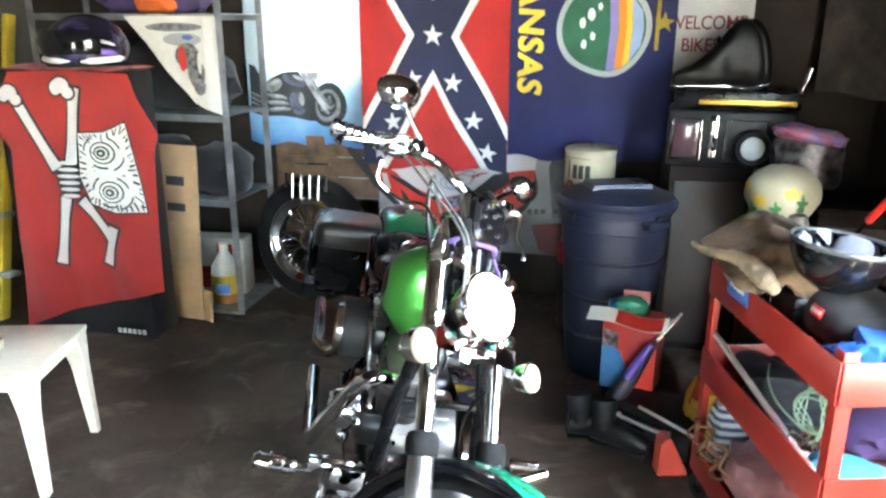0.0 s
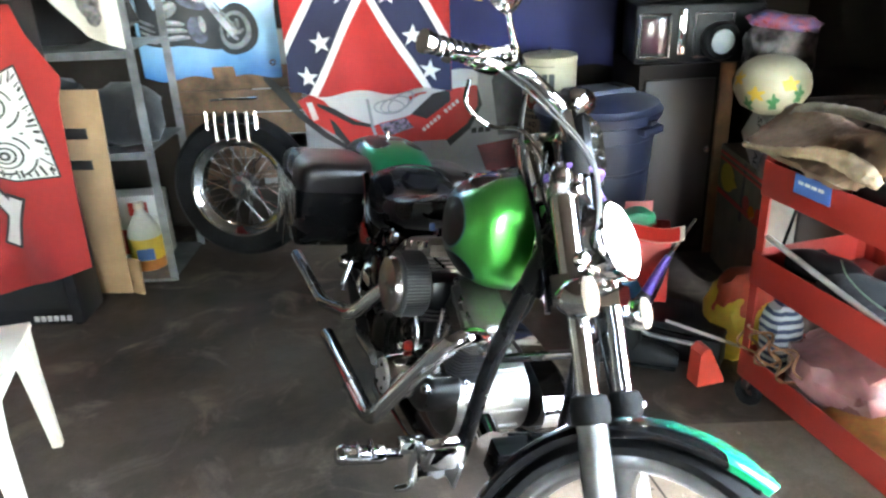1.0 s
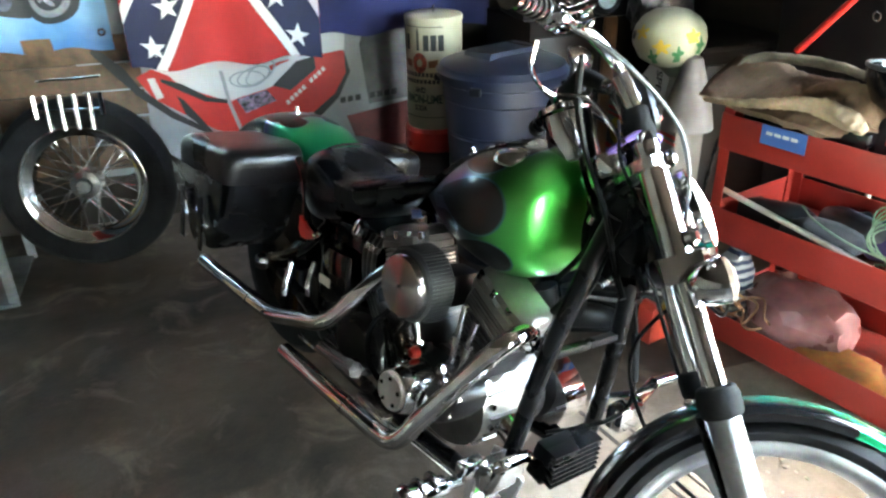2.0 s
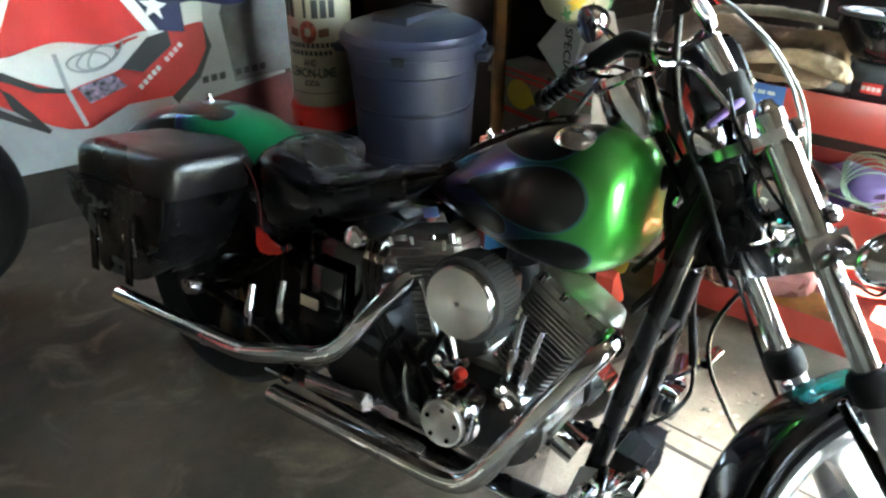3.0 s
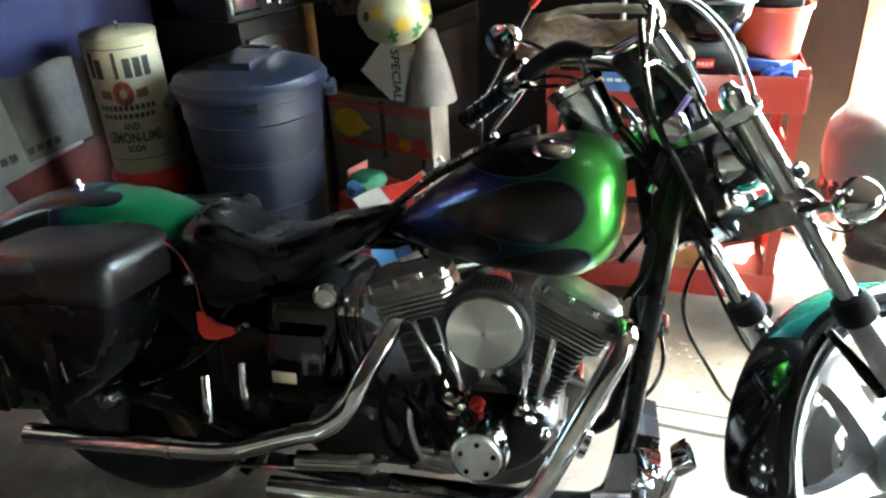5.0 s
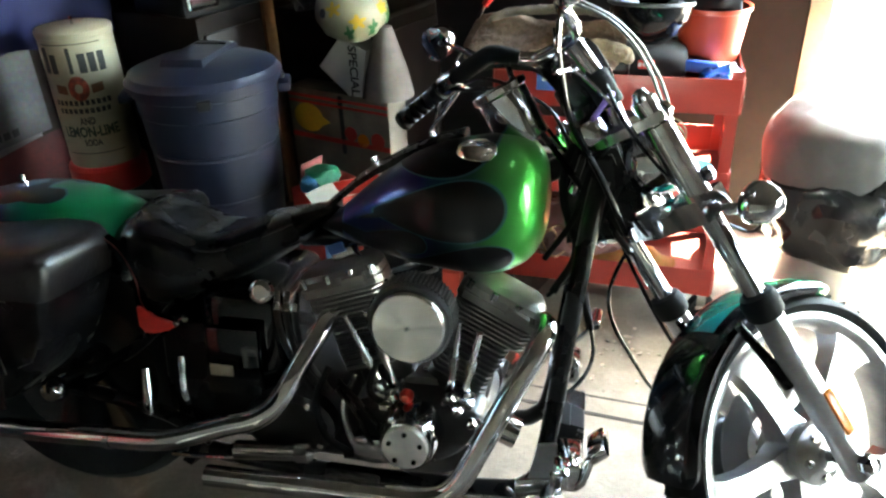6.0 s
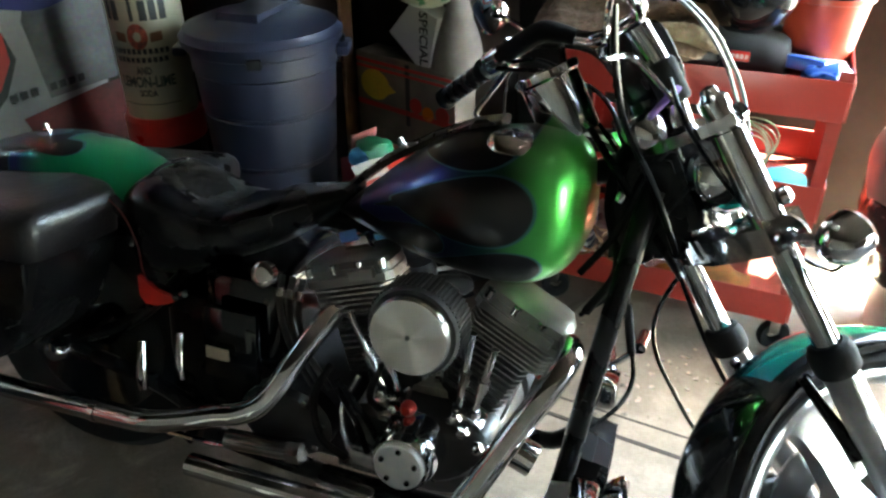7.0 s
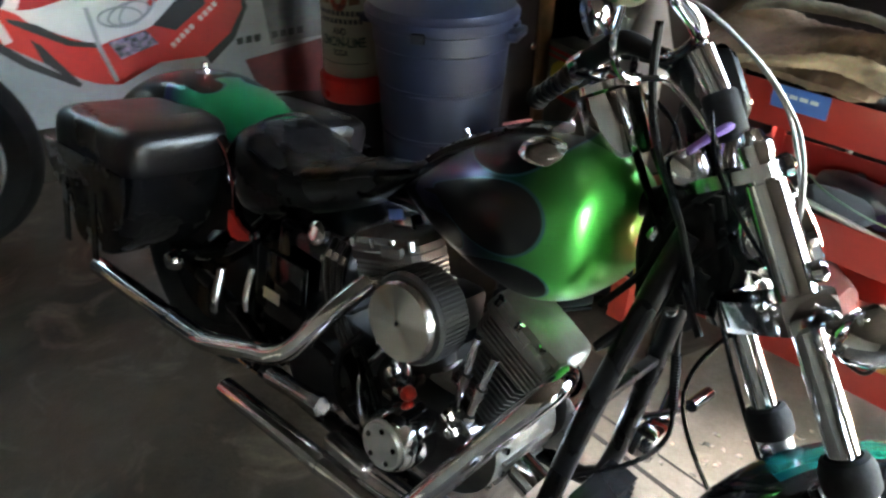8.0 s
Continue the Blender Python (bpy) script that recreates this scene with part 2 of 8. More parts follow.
# ---- the garage ----
FRONT, BACK, LEFT, RIGHT, CEIL = -3.2, 4.9, -2.85, 1.78, 2.4
# the unseen east wall south of DOOR is placed to hold back daylight
DOOR = 0.8
solid("floor", bm_box(RIGHT - LEFT + 0.3, BACK - FRONT + 0.3, 0.12, 0, pose((LEFT + RIGHT) / 2, (FRONT + BACK) / 2 + 0.06, -0.06)), concrete, "stained grey-brown concrete garage floor slab", "floor", "structure")


def hole_wall(x0, x1, y, z0, z1, hx0, hx1, hz0, hz1, thick):
    """A wall along x with one opening."""
    bm = bmesh.new()
    for a, b, c, d in ((x0, hx0, z0, z1), (hx1, x1, z0, z1), (hx0, hx1, z0, hz0), (hx0, hx1, hz1, z1)):
        if b - a > 0.001 and d - c > 0.001:
            bmesh.ops.create_cube(bm, size=1, matrix=pose((a + b) / 2, y + thick / 2, (c + d) / 2) @ Matrix.Diagonal((b - a, thick, d - c, 1)))
    return bm


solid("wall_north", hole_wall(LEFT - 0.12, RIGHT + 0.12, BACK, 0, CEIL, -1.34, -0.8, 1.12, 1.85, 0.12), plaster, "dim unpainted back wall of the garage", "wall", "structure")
# unseen wall; its tone sets the bounce onto the bike's right side
solid("wall_west", bm_box(0.12, BACK - FRONT, CEIL, 0, pose(LEFT - 0.06, (BACK + FRONT) / 2, CEIL / 2)), drywall, "unseen plasterboard side wall, its tone set for bounce light", "wall", "structure")
east = bm_box(0.12, BACK - 2.4, CEIL, 0, pose(RIGHT + 0.06, (BACK + 2.4) / 2, CEIL / 2))
for y0, y1, z0 in ((DOOR, 2.4, 2.12), (FRONT, DOOR, 0.0)):
    bmesh.ops.create_cube(east, size=1, matrix=pose(RIGHT + 0.06, (y0 + y1) / 2, (z0 + CEIL) / 2) @ Matrix.Diagonal((0.12, y1 - y0, CEIL - z0, 1)))
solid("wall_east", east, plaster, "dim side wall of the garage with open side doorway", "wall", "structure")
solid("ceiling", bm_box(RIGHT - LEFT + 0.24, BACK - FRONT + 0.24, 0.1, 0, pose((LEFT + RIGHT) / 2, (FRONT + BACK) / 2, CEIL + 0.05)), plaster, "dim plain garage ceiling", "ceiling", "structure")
# unseen wall; its doorway is narrowed to cut light on floor and background
solid("wall_south", hole_wall(LEFT - 0.12, RIGHT + 0.12, FRONT - 0.14, 0, CEIL, 0.5, 1.5, 0, 2.12, 0.14), drywall, "unseen plasterboard end wall, its open doorway narrowed to limit daylight", "wall", "structure")
ground = bmesh.new()
bmesh.ops.create_grid(ground, x_segments=8, y_segments=8, size=60)
ground.transform(pose(0, 0, -0.022))
solid("ground", ground, drive, "pale concrete driveway outside the garage", "ground", "structure")
solid("trim", bm_box(0.14, 0.07, 2.115, 0.004, pose(RIGHT + 0.06, 2.362, 1.0575)), mat("tan_trim", (0.6, 0.5, 0.34), 0.6, 0, 0.1, 6), "tan wooden door jamb", "trim", "structure")

# ---- back wall: banner, flags, car picture ----


def sheet(x0, x1, y, z0, z1, amp, waves, seed):
    """A hanging cloth: fn(x, z) -> point."""
    def fn(x, z):
        u = (x - x0) / (x1 - x0)
        k = 0.35 + 0.65 * (z1 - z) / (z1 - z0)
        d = amp * k * (math.sin(waves * 2 * math.pi * u + seed) + 0.5 * math.sin(waves * 3.7 * u * math.pi + 2 * z * 3 + seed * 2)) + 0.4 * amp * noise.noise(Vector((x * 5, z * 4, seed)))
        return Vector((x, y + d, z + 0.012 * math.sin(5 * u * math.pi + seed) * (1 - (z - z0) / (z1 - z0))))
    return fn


def cloth_part(fn, x0, x1, z0, z1, nx=36, nz=44):
    return bm_grid(lambda u, v: fn(x0 + u * (x1 - x0), z0 + v * (z1 - z0)), nx, nz, 0.0015)


def strip(x0, z0, x1, z1, w):
    d = Vector((x1 - x0, z1 - z0)).normalized()
    n = Vector((-d.y, d.x)) * w / 2
    return [(x0 + n.x, z0 + n.y), (x0 - n.x, z0 - n.y), (x1 - n.x, z1 - n.y), (x1 + n.x, z1 + n.y)]


def clip_poly(poly, x0, x1, z0, z1):
    """The part of a convex shape inside a rectangle."""
    for axis, lim, keep_less in ((0, x0, False), (0, x1, True), (1, z0, False), (1, z1, True)):
        out = []
        for a, b in zip(poly, poly[1:] + poly[:1]):
            ina, inb = (a[axis] <= lim) == keep_less, (b[axis] <= lim) == keep_less
            if ina:
                out.append(a)
            if ina != inb:
                t = (lim - a[axis]) / (b[axis] - a[axis])
                out.append((a[0] + t * (b[0] - a[0]), a[1] + t * (b[1] - a[1])))
        poly = out
    return poly


# red battle flag, hung upright
fx0, fx1, fz0, fz1 = -0.735, 0.04, 0.715, 2.06
flag = thing("flag", "red cloth flag with starred navy saltire hung upright", "flag")
fn = sheet(fx0, fx1, 4.69, fz0, fz1, 0.012, 2.2, 1.3)
part("field", cloth_part(fn, fx0, fx1, fz0, fz1), flag_red, flag)
for k, (za, zb) in enumerate(((fz0, fz1), (fz1, fz0))):
    ext = (0.1, 0.1 * (zb - za) / (fx1 - fx0))
    for w, lift, ma, nm in ((0.235, 0.004, flag_white, "white_band"), (0.165, 0.0075, flag_navy, "navy_band")):
        poly = clip_poly(strip(fx0 - ext[0], za - ext[1], fx1 + ext[0], zb + ext[1], w), fx0 + 0.002, fx1 - 0.002, fz0 + 0.002, fz1 - 0.002)
        part(nm, bm_decal(poly, fn, lift + 0.001 * k), ma, flag)
cxf, czf = (fx0 + fx1) / 2, (fz0 + fz1) / 2
for sx, sz in ((1, 1), (1, -1), (-1, 1), (-1, -1)):
    for q, r in ((0.27, 0.33), (0.55, 0.63), (0.74, 0.87)):
        part("star", bm_decal(star_pts(cxf + sx * q * (fx1 - fx0) / 2, czf + sz * r * (fz1 - fz0) / 2, 0.052, 0.1 * sx), fn, 0.0115), flag_white, flag)
part("star", bm_decal(star_pts(cxf, czf, 0.055), fn, 0.0115), flag_white, flag)

# blue state flag
kx0, kx1, kz0, kz1 = 0.02, 0.82, 0.785, 2.16
kflag = thing("flag", "dark blue cloth state flag with round seal hung upright", "flag")
fk = sheet(kx0, kx1, 4.74, kz0, kz1, 0.014, 1.7, 0.4)
part("field", cloth_part(fk, kx0, kx1, kz0, kz1), kansas_blue, kflag)
sx, sz, sr = 0.485, 1.425, 0.225
part("seal_rim", bm_decal(ellipse(sx, sz, sr, sr, 36), fk, 0.004), cloth("seal_grey", (0.4, 0.42, 0.42), 0.1), kflag)
part("seal_field", bm_decal(ellipse(sx, sz, sr * 0.88, sr * 0.88, 36), fk, 0.007), cloth("seal_green", (0.035, 0.16, 0.09), 0.2), kflag)
for x0, x1, ma in ((0.02, 0.06, cloth("seal_violet", (0.25, 0.2, 0.5), 0.1)), (0.06, 0.1, cloth("seal_orange", (0.7, 0.25, 0.03), 0.1)), (0.095, 0.125, cloth("seal_gold", (0.75, 0.5, 0.05), 0.1)), (0.125, 0.178, cloth("seal_sky", (0.3, 0.4, 0.65), 0.1))):
    h = lambda q: math.sqrt(max(0.0, (sr * 0.87) ** 2 - q * q))
    part("seal_stripe", bm_decal([(sx + x0, sz - h(x0)), (sx + x1, sz - h(x1)), (sx + x1 + 0.01, sz), (sx + x1, sz + h(x1)), (sx + x0, sz + h(x0)), (sx + x0 + 0.012, sz)], fk, 0.0095, 0.04), ma, kflag)
for dx, dz, w in ((-0.06, 0.06, 0.03), (-0.1, 0.02, 0.025), (-0.05, -0.04, 0.02), (-0.09, -0.08, 0.022), (-0.02, 0.1, 0.018)):
    part("seal_mark", bm_decal(ellipse(sx + dx, sz + dz, w * 0.6, w, 10), fk, 0.0105), flag_white, kflag)
part("crest", bm_decal(star_pts(0.765, 1.45, 0.05), fk, 0.004), cloth("crest_gold", (0.55, 0.38, 0.04), 0.2), kflag)
part("crest_wreath", bm_decal(strip(0.735, 1.32, 0.735, 1.58, 0.018), fk, 0.0045), cloth("crest_gold", (0.55, 0.38, 0.04), 0.2), kflag)
tb = text_bm("KANSAS", 0.165, 0.0, 1.1, 0.035)
for v in tb.verts:
    v.co = fk(0.13 + v.co.y, 1.43 - v.co.x) + Vector((0, -0.006, 0))
part("letters", tb, cloth("letter_gold", (0.8, 0.55, 0.06), 0.08), kflag, "yellow sewn letters")

# pale banner over the window
px0, px1, pz0, pz1 = -1.475, -0.795, 0.785, 1.95
banner = thing("banner", "shiny pale blue cloth banner with printed motorcycle over a window", "banner")
fp = sheet(px0, px1, 4.872, pz0, pz1, 0.01, 1.6, 2.2)
sat = bpy.data.materials.new("banner_satin")
sat.use_nodes = True
nt = sat.node_tree
b = nt.nodes["Principled BSDF"]
tc, sep = nt.nodes.new("ShaderNodeTexCoord"), nt.nodes.new("ShaderNodeSeparateXYZ")
nz = nt.nodes.new("ShaderNodeTexNoise")
nz.inputs["Scale"].default_value, nz.inputs["Detail"].default_value = 4.0, 4
addn = nt.nodes.new("ShaderNodeMath")
addn.operation = "MULTIPLY_ADD"
addn.inputs[1].default_value = 0.35
mr = nt.nodes.new("ShaderNodeMapRange")
mr.inputs["From Min"].default_value, mr.inputs["From Max"].default_value = 0.95, 1.75
rp = nt.nodes.new("ShaderNodeValToRGB")
rp.color_ramp.elements[0].color, rp.color_ramp.elements[1].color = (0.06, 0.2, 0.5, 1), (0.6, 0.78, 0.88, 1)
e = rp.color_ramp.elements.new(0.3)
e.color = (0.3, 0.55, 0.78, 1)
e = rp.color_ramp.elements.new(0.55)
e.color = (0.62, 0.76, 0.84, 1)
nt.links.new(tc.outputs["Object"], sep.inputs["Vector"])
nt.links.new(tc.outputs["Object"], nz.inputs["Vector"])
nt.links.new(nz.outputs["Fac"], addn.inputs[0])
nt.links.new(sep.outputs["Z"], addn.inputs[2])
nt.links.new(addn.outputs["Value"], mr.inputs["Value"])
nt.links.new(mr.outputs["Result"], rp.inputs["Fac"])
nt.links.new(rp.outputs["Color"], b.inputs["Base Color"])
b.inputs["Roughness"].default_value = 0.45
tr = nt.nodes.new("ShaderNodeBsdfTranslucent")
mx = nt.nodes.new("ShaderNodeMixShader")
mx.inputs["Fac"].default_value = 0.2
nt.links.new(rp.outputs["Color"], tr.inputs["Color"])
nt.links.new(b.outputs["BSDF"], mx.inputs[1])
nt.links.new(tr.outputs["BSDF"], mx.inputs[2])
nt.links.new(mx.outputs["Shader"], nt.nodes["Material Output"].inputs["Surface"])
part("cloth", bm_grid(lambda u, v: fp(px0 + u * (px1 - px0), pz0 + v * (pz1 - pz0)), 30, 36), sat, banner)
pd = mat("banner_dark", (0.03, 0.035, 0.045), 0.5, 0, 0.2, 8)
pg = mat("banner_silver", (0.35, 0.37, 0.4), 0.5, 0, 0.3, 14)
pp = mat("banner_pale", (0.62, 0.64, 0.68), 0.45, 0, 0.3, 16)
pb_ = mat("banner_slate", (0.1, 0.12, 0.2), 0.5, 0, 0.35, 18)


def bnr(a, b):
    """From places on the flat print to the banner."""
    return -1.5 + a * 0.00112, 1.578 - b * 0.00103


def print_poly(name, pts, lift, ma):
    part(name, bm_decal([bnr(*q) for q in pts], fp, lift), ma, banner)


def print_oval(name, a, b, ra, rb, lift, ma, turn=0.0):
    x, z = bnr(a, b)
    part(name, bm_decal(ellipse(x, z, ra * 0.00112, rb * 0.00103, 22, turn), fp, lift), ma, banner)


print_poly("printed_frame", [(38, 345), (70, 352), (95, 395), (112, 445), (150, 415), (215, 392), (300, 378), (330, 425), (375, 480), (400, 520), (400, 610), (375, 632), (250, 630), (150, 612), (40, 605)], 0.003, pd)
print_oval("printed_wheel", 455, 555, 98, 118, 0.0035, pd)
print_oval("printed_rim", 452, 560, 70, 88, 0.0055, pg)
print_oval("printed_tyre_gap", 450, 556, 52, 66, 0.0075, pd)
for k in range(5):
    print_oval("printed_spoke", 450 + 26 * math.cos(k * 1.26 + 0.4), 556 + 34 * math.sin(k * 1.26 + 0.4), 22, 9, 0.0095, pg, 0.5 - k * 1.26)
print_oval("printed_hub", 450, 560, 14, 16, 0.0115, pp)
print_oval("printed_tank", 280, 425, 62, 32, 0.005, pb_, -0.2)
print_oval("printed_tank_shine", 300, 412, 28, 9, 0.007, pp, -0.2)
print_oval("printed_engine", 172, 450, 46, 36, 0.005, pg, 0.2)
print_oval("printed_engine_shine", 178, 436, 32, 12, 0.007, pp, 0.15)
for k in range(3):
    print_oval("printed_pipe", 182 + 6 * k, 510 + 36 * k, 62, 13, 0.005, pg, -0.3 + 0.1 * k)
    print_oval("printed_pipe_shine", 178 + 6 * k, 506 + 36 * k, 46, 5, 0.007, pp, -0.3 + 0.1 * k)
print_oval("printed_engine", 290, 550, 40, 62, 0.005, pb_, 0.1)
print_oval("printed_engine", 312, 520, 14, 36, 0.007, pg, 0.1)
for k in range(4):
    print_oval("printed_bag", 75, 505 + 26 * k, 36, 8, 0.005, pg, -0.25)
part("printed_fork", bm_decal(strip(*bnr(322, 372), *bnr(448, 580), 0.03), fp, 0.0135), pp, banner)
part("printed_fork", bm_decal(strip(*bnr(350, 372), *bnr(462, 560), 0.012), fp, 0.0135), pg, banner)
print_oval("printed_lamp", 385, 395, 32, 26, 0.0155, pp)
part("grommet", bm_lathe([(0.008, 0), (0.016, 0), (0.016, 0.003), (0.008, 0.003)], 16, pose(-0.83, 4.855, 0.85, 90)), dull_chrome, banner)
window = thing("window_1", "plain garage window behind the banner", "window")
tagged(window, kind="structure")
part("window_frame", hole_wall(-1.34, -0.8, 4.92, 1.12, 1.85, -1.30, -0.84, 1.16, 1.81, 0.06), white_plastic, window)

# picture panel of a race car
panel = thing("display_panel", "large printed panel showing a red and white race car nose", "poster")
part("board", bm_box(1.45, 0.012, 0.78, 0.002, pose(-0.23, 4.888, 0.612)), print_grey, panel)
flat = lambda x, z: Vector((x - 0.06, 4.882, z + 0.012))
def panel_print(name, material, lift, *pts):
    part(name, bm_decal(list(pts), flat, lift, 0.2), material, panel)


plate = mat("plate_print", (0.3, 0.25, 0.35), 0.5, 0, 0.5, 60)
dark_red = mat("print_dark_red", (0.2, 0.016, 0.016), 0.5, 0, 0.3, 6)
panel_print("car_body", print_red, 0.003, (-0.676, 0.635), (-0.621, 0.538), (-0.387, 0.377), (-0.33, 0.351), (-0.257, 0.34), (-0.211, 0.389), (-0.106, 0.407), (0.068, 0.409), (0.173, 0.484), (0.232, 0.585), (0.227, 0.677), (0.129, 0.7), (-0.531, 0.707))
panel_print("car_hood", print_white, 0.005, (-0.644, 0.684), (-0.546, 0.635), (-0.519, 0.604), (-0.427, 0.549), (-0.306, 0.495), (-0.267, 0.509), (-0.138, 0.537), (-0.098, 0.552), (0.005, 0.649), (0.126, 0.672), (0.228, 0.684), (0.239, 0.791), (-0.645, 0.82))
panel_print("hood_line", print_black, 0.007, (-0.581, 0.624), (-0.498, 0.595), (-0.396, 0.526), (-0.31, 0.506), (-0.313, 0.488), (-0.411, 0.507), (-0.515, 0.568), (-0.579, 0.608))
panel_print("slash", print_black, 0.006, (-0.525, 0.544), (-0.496, 0.521), (-0.428, 0.416), (-0.398, 0.368), (-0.433, 0.387), (-0.502, 0.459))
panel_print("streak", print_white, 0.006, (-0.633, 0.627), (-0.604, 0.63), (-0.578, 0.542), (-0.609, 0.534))
panel_print("shadow_line", print_black, 0.004, (-0.824, 0.788), (-0.718, 0.681), (-0.665, 0.587), (-0.545, 0.472), (-0.392, 0.364), (-0.404, 0.35), (-0.562, 0.447), (-0.683, 0.557), (-0.788, 0.689), (-0.833, 0.75))
panel_print("lamp_mask", print_black, 0.007, (-0.111, 0.549), (0.005, 0.649), (0.088, 0.666), (0.092, 0.607), (-0.031, 0.521))
panel_print("edge_line", print_black, 0.006, (0.227, 0.68), (0.25, 0.583), (0.188, 0.465), (0.081, 0.375), (0.063, 0.408), (0.17, 0.487), (0.227, 0.578))
panel_print("plate_picture", plate, 0.008, (-0.276, 0.504), (-0.139, 0.533), (-0.099, 0.48), (-0.242, 0.436))
panel_print("strap", print_grey, 0.009, (-0.334, 0.637), (-0.318, 0.635), (-0.3, 0.494), (-0.264, 0.357), (-0.28, 0.354), (-0.316, 0.49))
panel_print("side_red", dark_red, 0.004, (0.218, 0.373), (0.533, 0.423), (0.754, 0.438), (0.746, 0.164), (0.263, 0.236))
panel_print("emblem", print_red, 0.008, (-0.117, 0.639), (-0.071, 0.654), (-0.025, 0.661), (-0.029, 0.652), (-0.066, 0.644), (-0.112, 0.616))
# darker grey laid over the right part of the panel
panel_print("dim_side", mat("darker_grey", (0.15, 0.15, 0.16), 0.5, 0, 0.4, 3), 0.002, (0.33, 0.42), (0.6, 0.44), (0.6, 0.98), (0.4, 0.98), (0.3, 0.7))
for k in range(10):
    x, z = -0.049 + 0.0191 * k, 0.455 + 0.015 * k
    if k != 5:
        panel_print("letter_bar", print_white, 0.006, (x, z), (x + 0.013, z + 0.01), (x + 0.003, z + 0.026), (x - 0.01, z + 0.016))
for k in range(8):
    x, z = 0.193 + 0.0355 * k, 0.437 + 0.0024 * k
    if k != 3:
        panel_print("letter_bar", print_black, 0.006, (x, z), (x + 0.026, z + 0.003), (x + 0.026, z + 0.03), (x, z + 0.027))
for k in range(3):
    loop = ellipse(-0.277 + 0.03 * k, 0.604 + 0.012 * k, 0.075, 0.035, 24, 0.3 * k)
    part("cable_loop", bm_tube([(x, 4.866 - 0.004 * k, z) for x, z in loop + loop[:1]], 0.004, 6, 1), print_grey, panel)

# planks on the wall under the banner
for k in range(5):
    part("plank", bm_box(0.62, 0.018, 0.112, 0.003, pose(-1.02, 4.888 + 0.003 * (k % 2), 0.31 + 0.117 * k, 0, 0, 0.4 * (k % 3 - 1))), plank_wood, bpy.data.objects["wall_north"])

# ---- metal shelf with its load ----
shelf = thing("shelf_unit", "grey bolted steel shelf unit full of dark things", "shelf")
for x in (-2.28, -1.235):
    for y in (4.2, 4.62):
        part("post", bm_plate([(0, 0), (0.036, 0), (0.036, 0.003), (0.003, 0.003), (0.003, 0.036), (0, 0.036)], 1.75, pose(x - (0.036 if x > -2 else 0), y, 0)), steel_grey, shelf)
for z in (0.012, 0.6, 1.02, 1.49):
    bm = bm_box(1.03, 0.43, 0.004, 0, pose(-1.76, 4.41, z))
    for dy in (-0.215, 0.215):
        bmesh.ops.create_cube(bm, size=1, matrix=pose(-1.76, 4.41 + dy, z - 0.014) @ Matrix.Diagonal((1.03, 0.004, 0.032, 1)))
    part("shelf", bm, steel_grey, shelf)


def lumpy(sx, sy, sz, m, seed, amount=0.25, cuts=3):
    """A soft bundle."""
    bm = bmesh.new()
    bmesh.ops.create_icosphere(bm, subdivisions=cuts, radius=1)
    for v in bm.verts:
        c = v.co.copy()
        k = 1 + amount * noise.noise(c * 1.7 + Vector((seed, seed, 0))) + amount * 0.5 * noise.noise(c * 4 + Vector((0, seed, 0)))
        c = Vector([math.copysign(abs(q) ** 0.8, q) for q in c]) * k
        v.co = Vector((c.x * sx, c.y * sy, max(c.z, -0.75) * sz))
    bm.transform(m)
    return bm


solid("folded_blanket", lumpy(0.3, 0.17, 0.2, pose(-1.62, 4.4, 1.19), 3), black_cloth, "black folded cloth on the steel shelf", "blanket")
solid("folded_blanket", lumpy(0.16, 0.15, 0.14, pose(-1.4, 4.38, 0.715), 8), black_cloth, "dark folded cloth on the steel shelf", "blanket")
solid("duffel_bag", lumpy(0.24, 0.16, 0.16, pose(-1.8, 4.4, 0.73), 5), black_cloth, "black duffel bag on the steel shelf", "bag")
solid("folded_blanket", lumpy(0.2, 0.15, 0.15, pose(-1.92, 4.42, 0.137), 11), black_cloth, "dark folded blanket on the lowest steel shelf", "blanket")
solid("folded_blanket", lumpy(0.3, 0.16, 0.12, pose(-1.7, 4.42, 1.585), 17), mat("violet_cloth", (0.06, 0.035, 0.12), 0.8, 0, 0.2), "purple folded cloth on top of the shelf", "blanket")
tee = thing("t_shirt", "white printed t-shirt hanging from the shelf top", "t-shirt")
ft = lambda x, z: Vector((x, 4.165 + 0.01 * math.sin(30 * x) * (1.5 - z) * 3, z))
part("cloth", bm_grid(lambda u, v: ft(-1.72 + u * 0.47 + (1 - v) * (1 - u) * 0.33, 1.48 - (1 - v) * (0.4 + 0.05 * u)), 18, 18, 0.002), cloth("tee_white", (0.62, 0.6, 0.55), 0.12), tee)
tee_dark, tee_mid = mat("tee_print", (0.05, 0.05, 0.06), 0.8, 0, 0.6, 40, second=(0.3, 0.29, 0.28)), mat("tee_print_grey", (0.3, 0.3, 0.32), 0.8, 0, 0.6, 30, second=(0.1, 0.1, 0.11))
for q, (x, z, rx, rz, ma) in enumerate(((-1.46, 1.43, 0.15, 0.02, tee_mid), (-1.42, 1.375, 0.1, 0.03, print_grey), (-1.4, 1.3, 0.065, 0.06, tee_dark), (-1.36, 1.22, 0.05, 0.07, tee_dark), (-1.43, 1.29, 0.02, 0.06, print_red), (-1.345, 1.16, 0.035, 0.04, tee_mid), (-1.335, 1.27, 0.012, 0.05, print_white), (-1.39, 1.385, 0.03, 0.012, print_blue))):
    part("print", bm_decal(ellipse(x, z, rx, rz, 14), ft, 0.005 + 0.0012 * q), ma, tee)
part("band", bm_decal(strip(-1.28, 1.47, -1.28, 1.06, 0.045), ft, 0.015), print_white, tee)

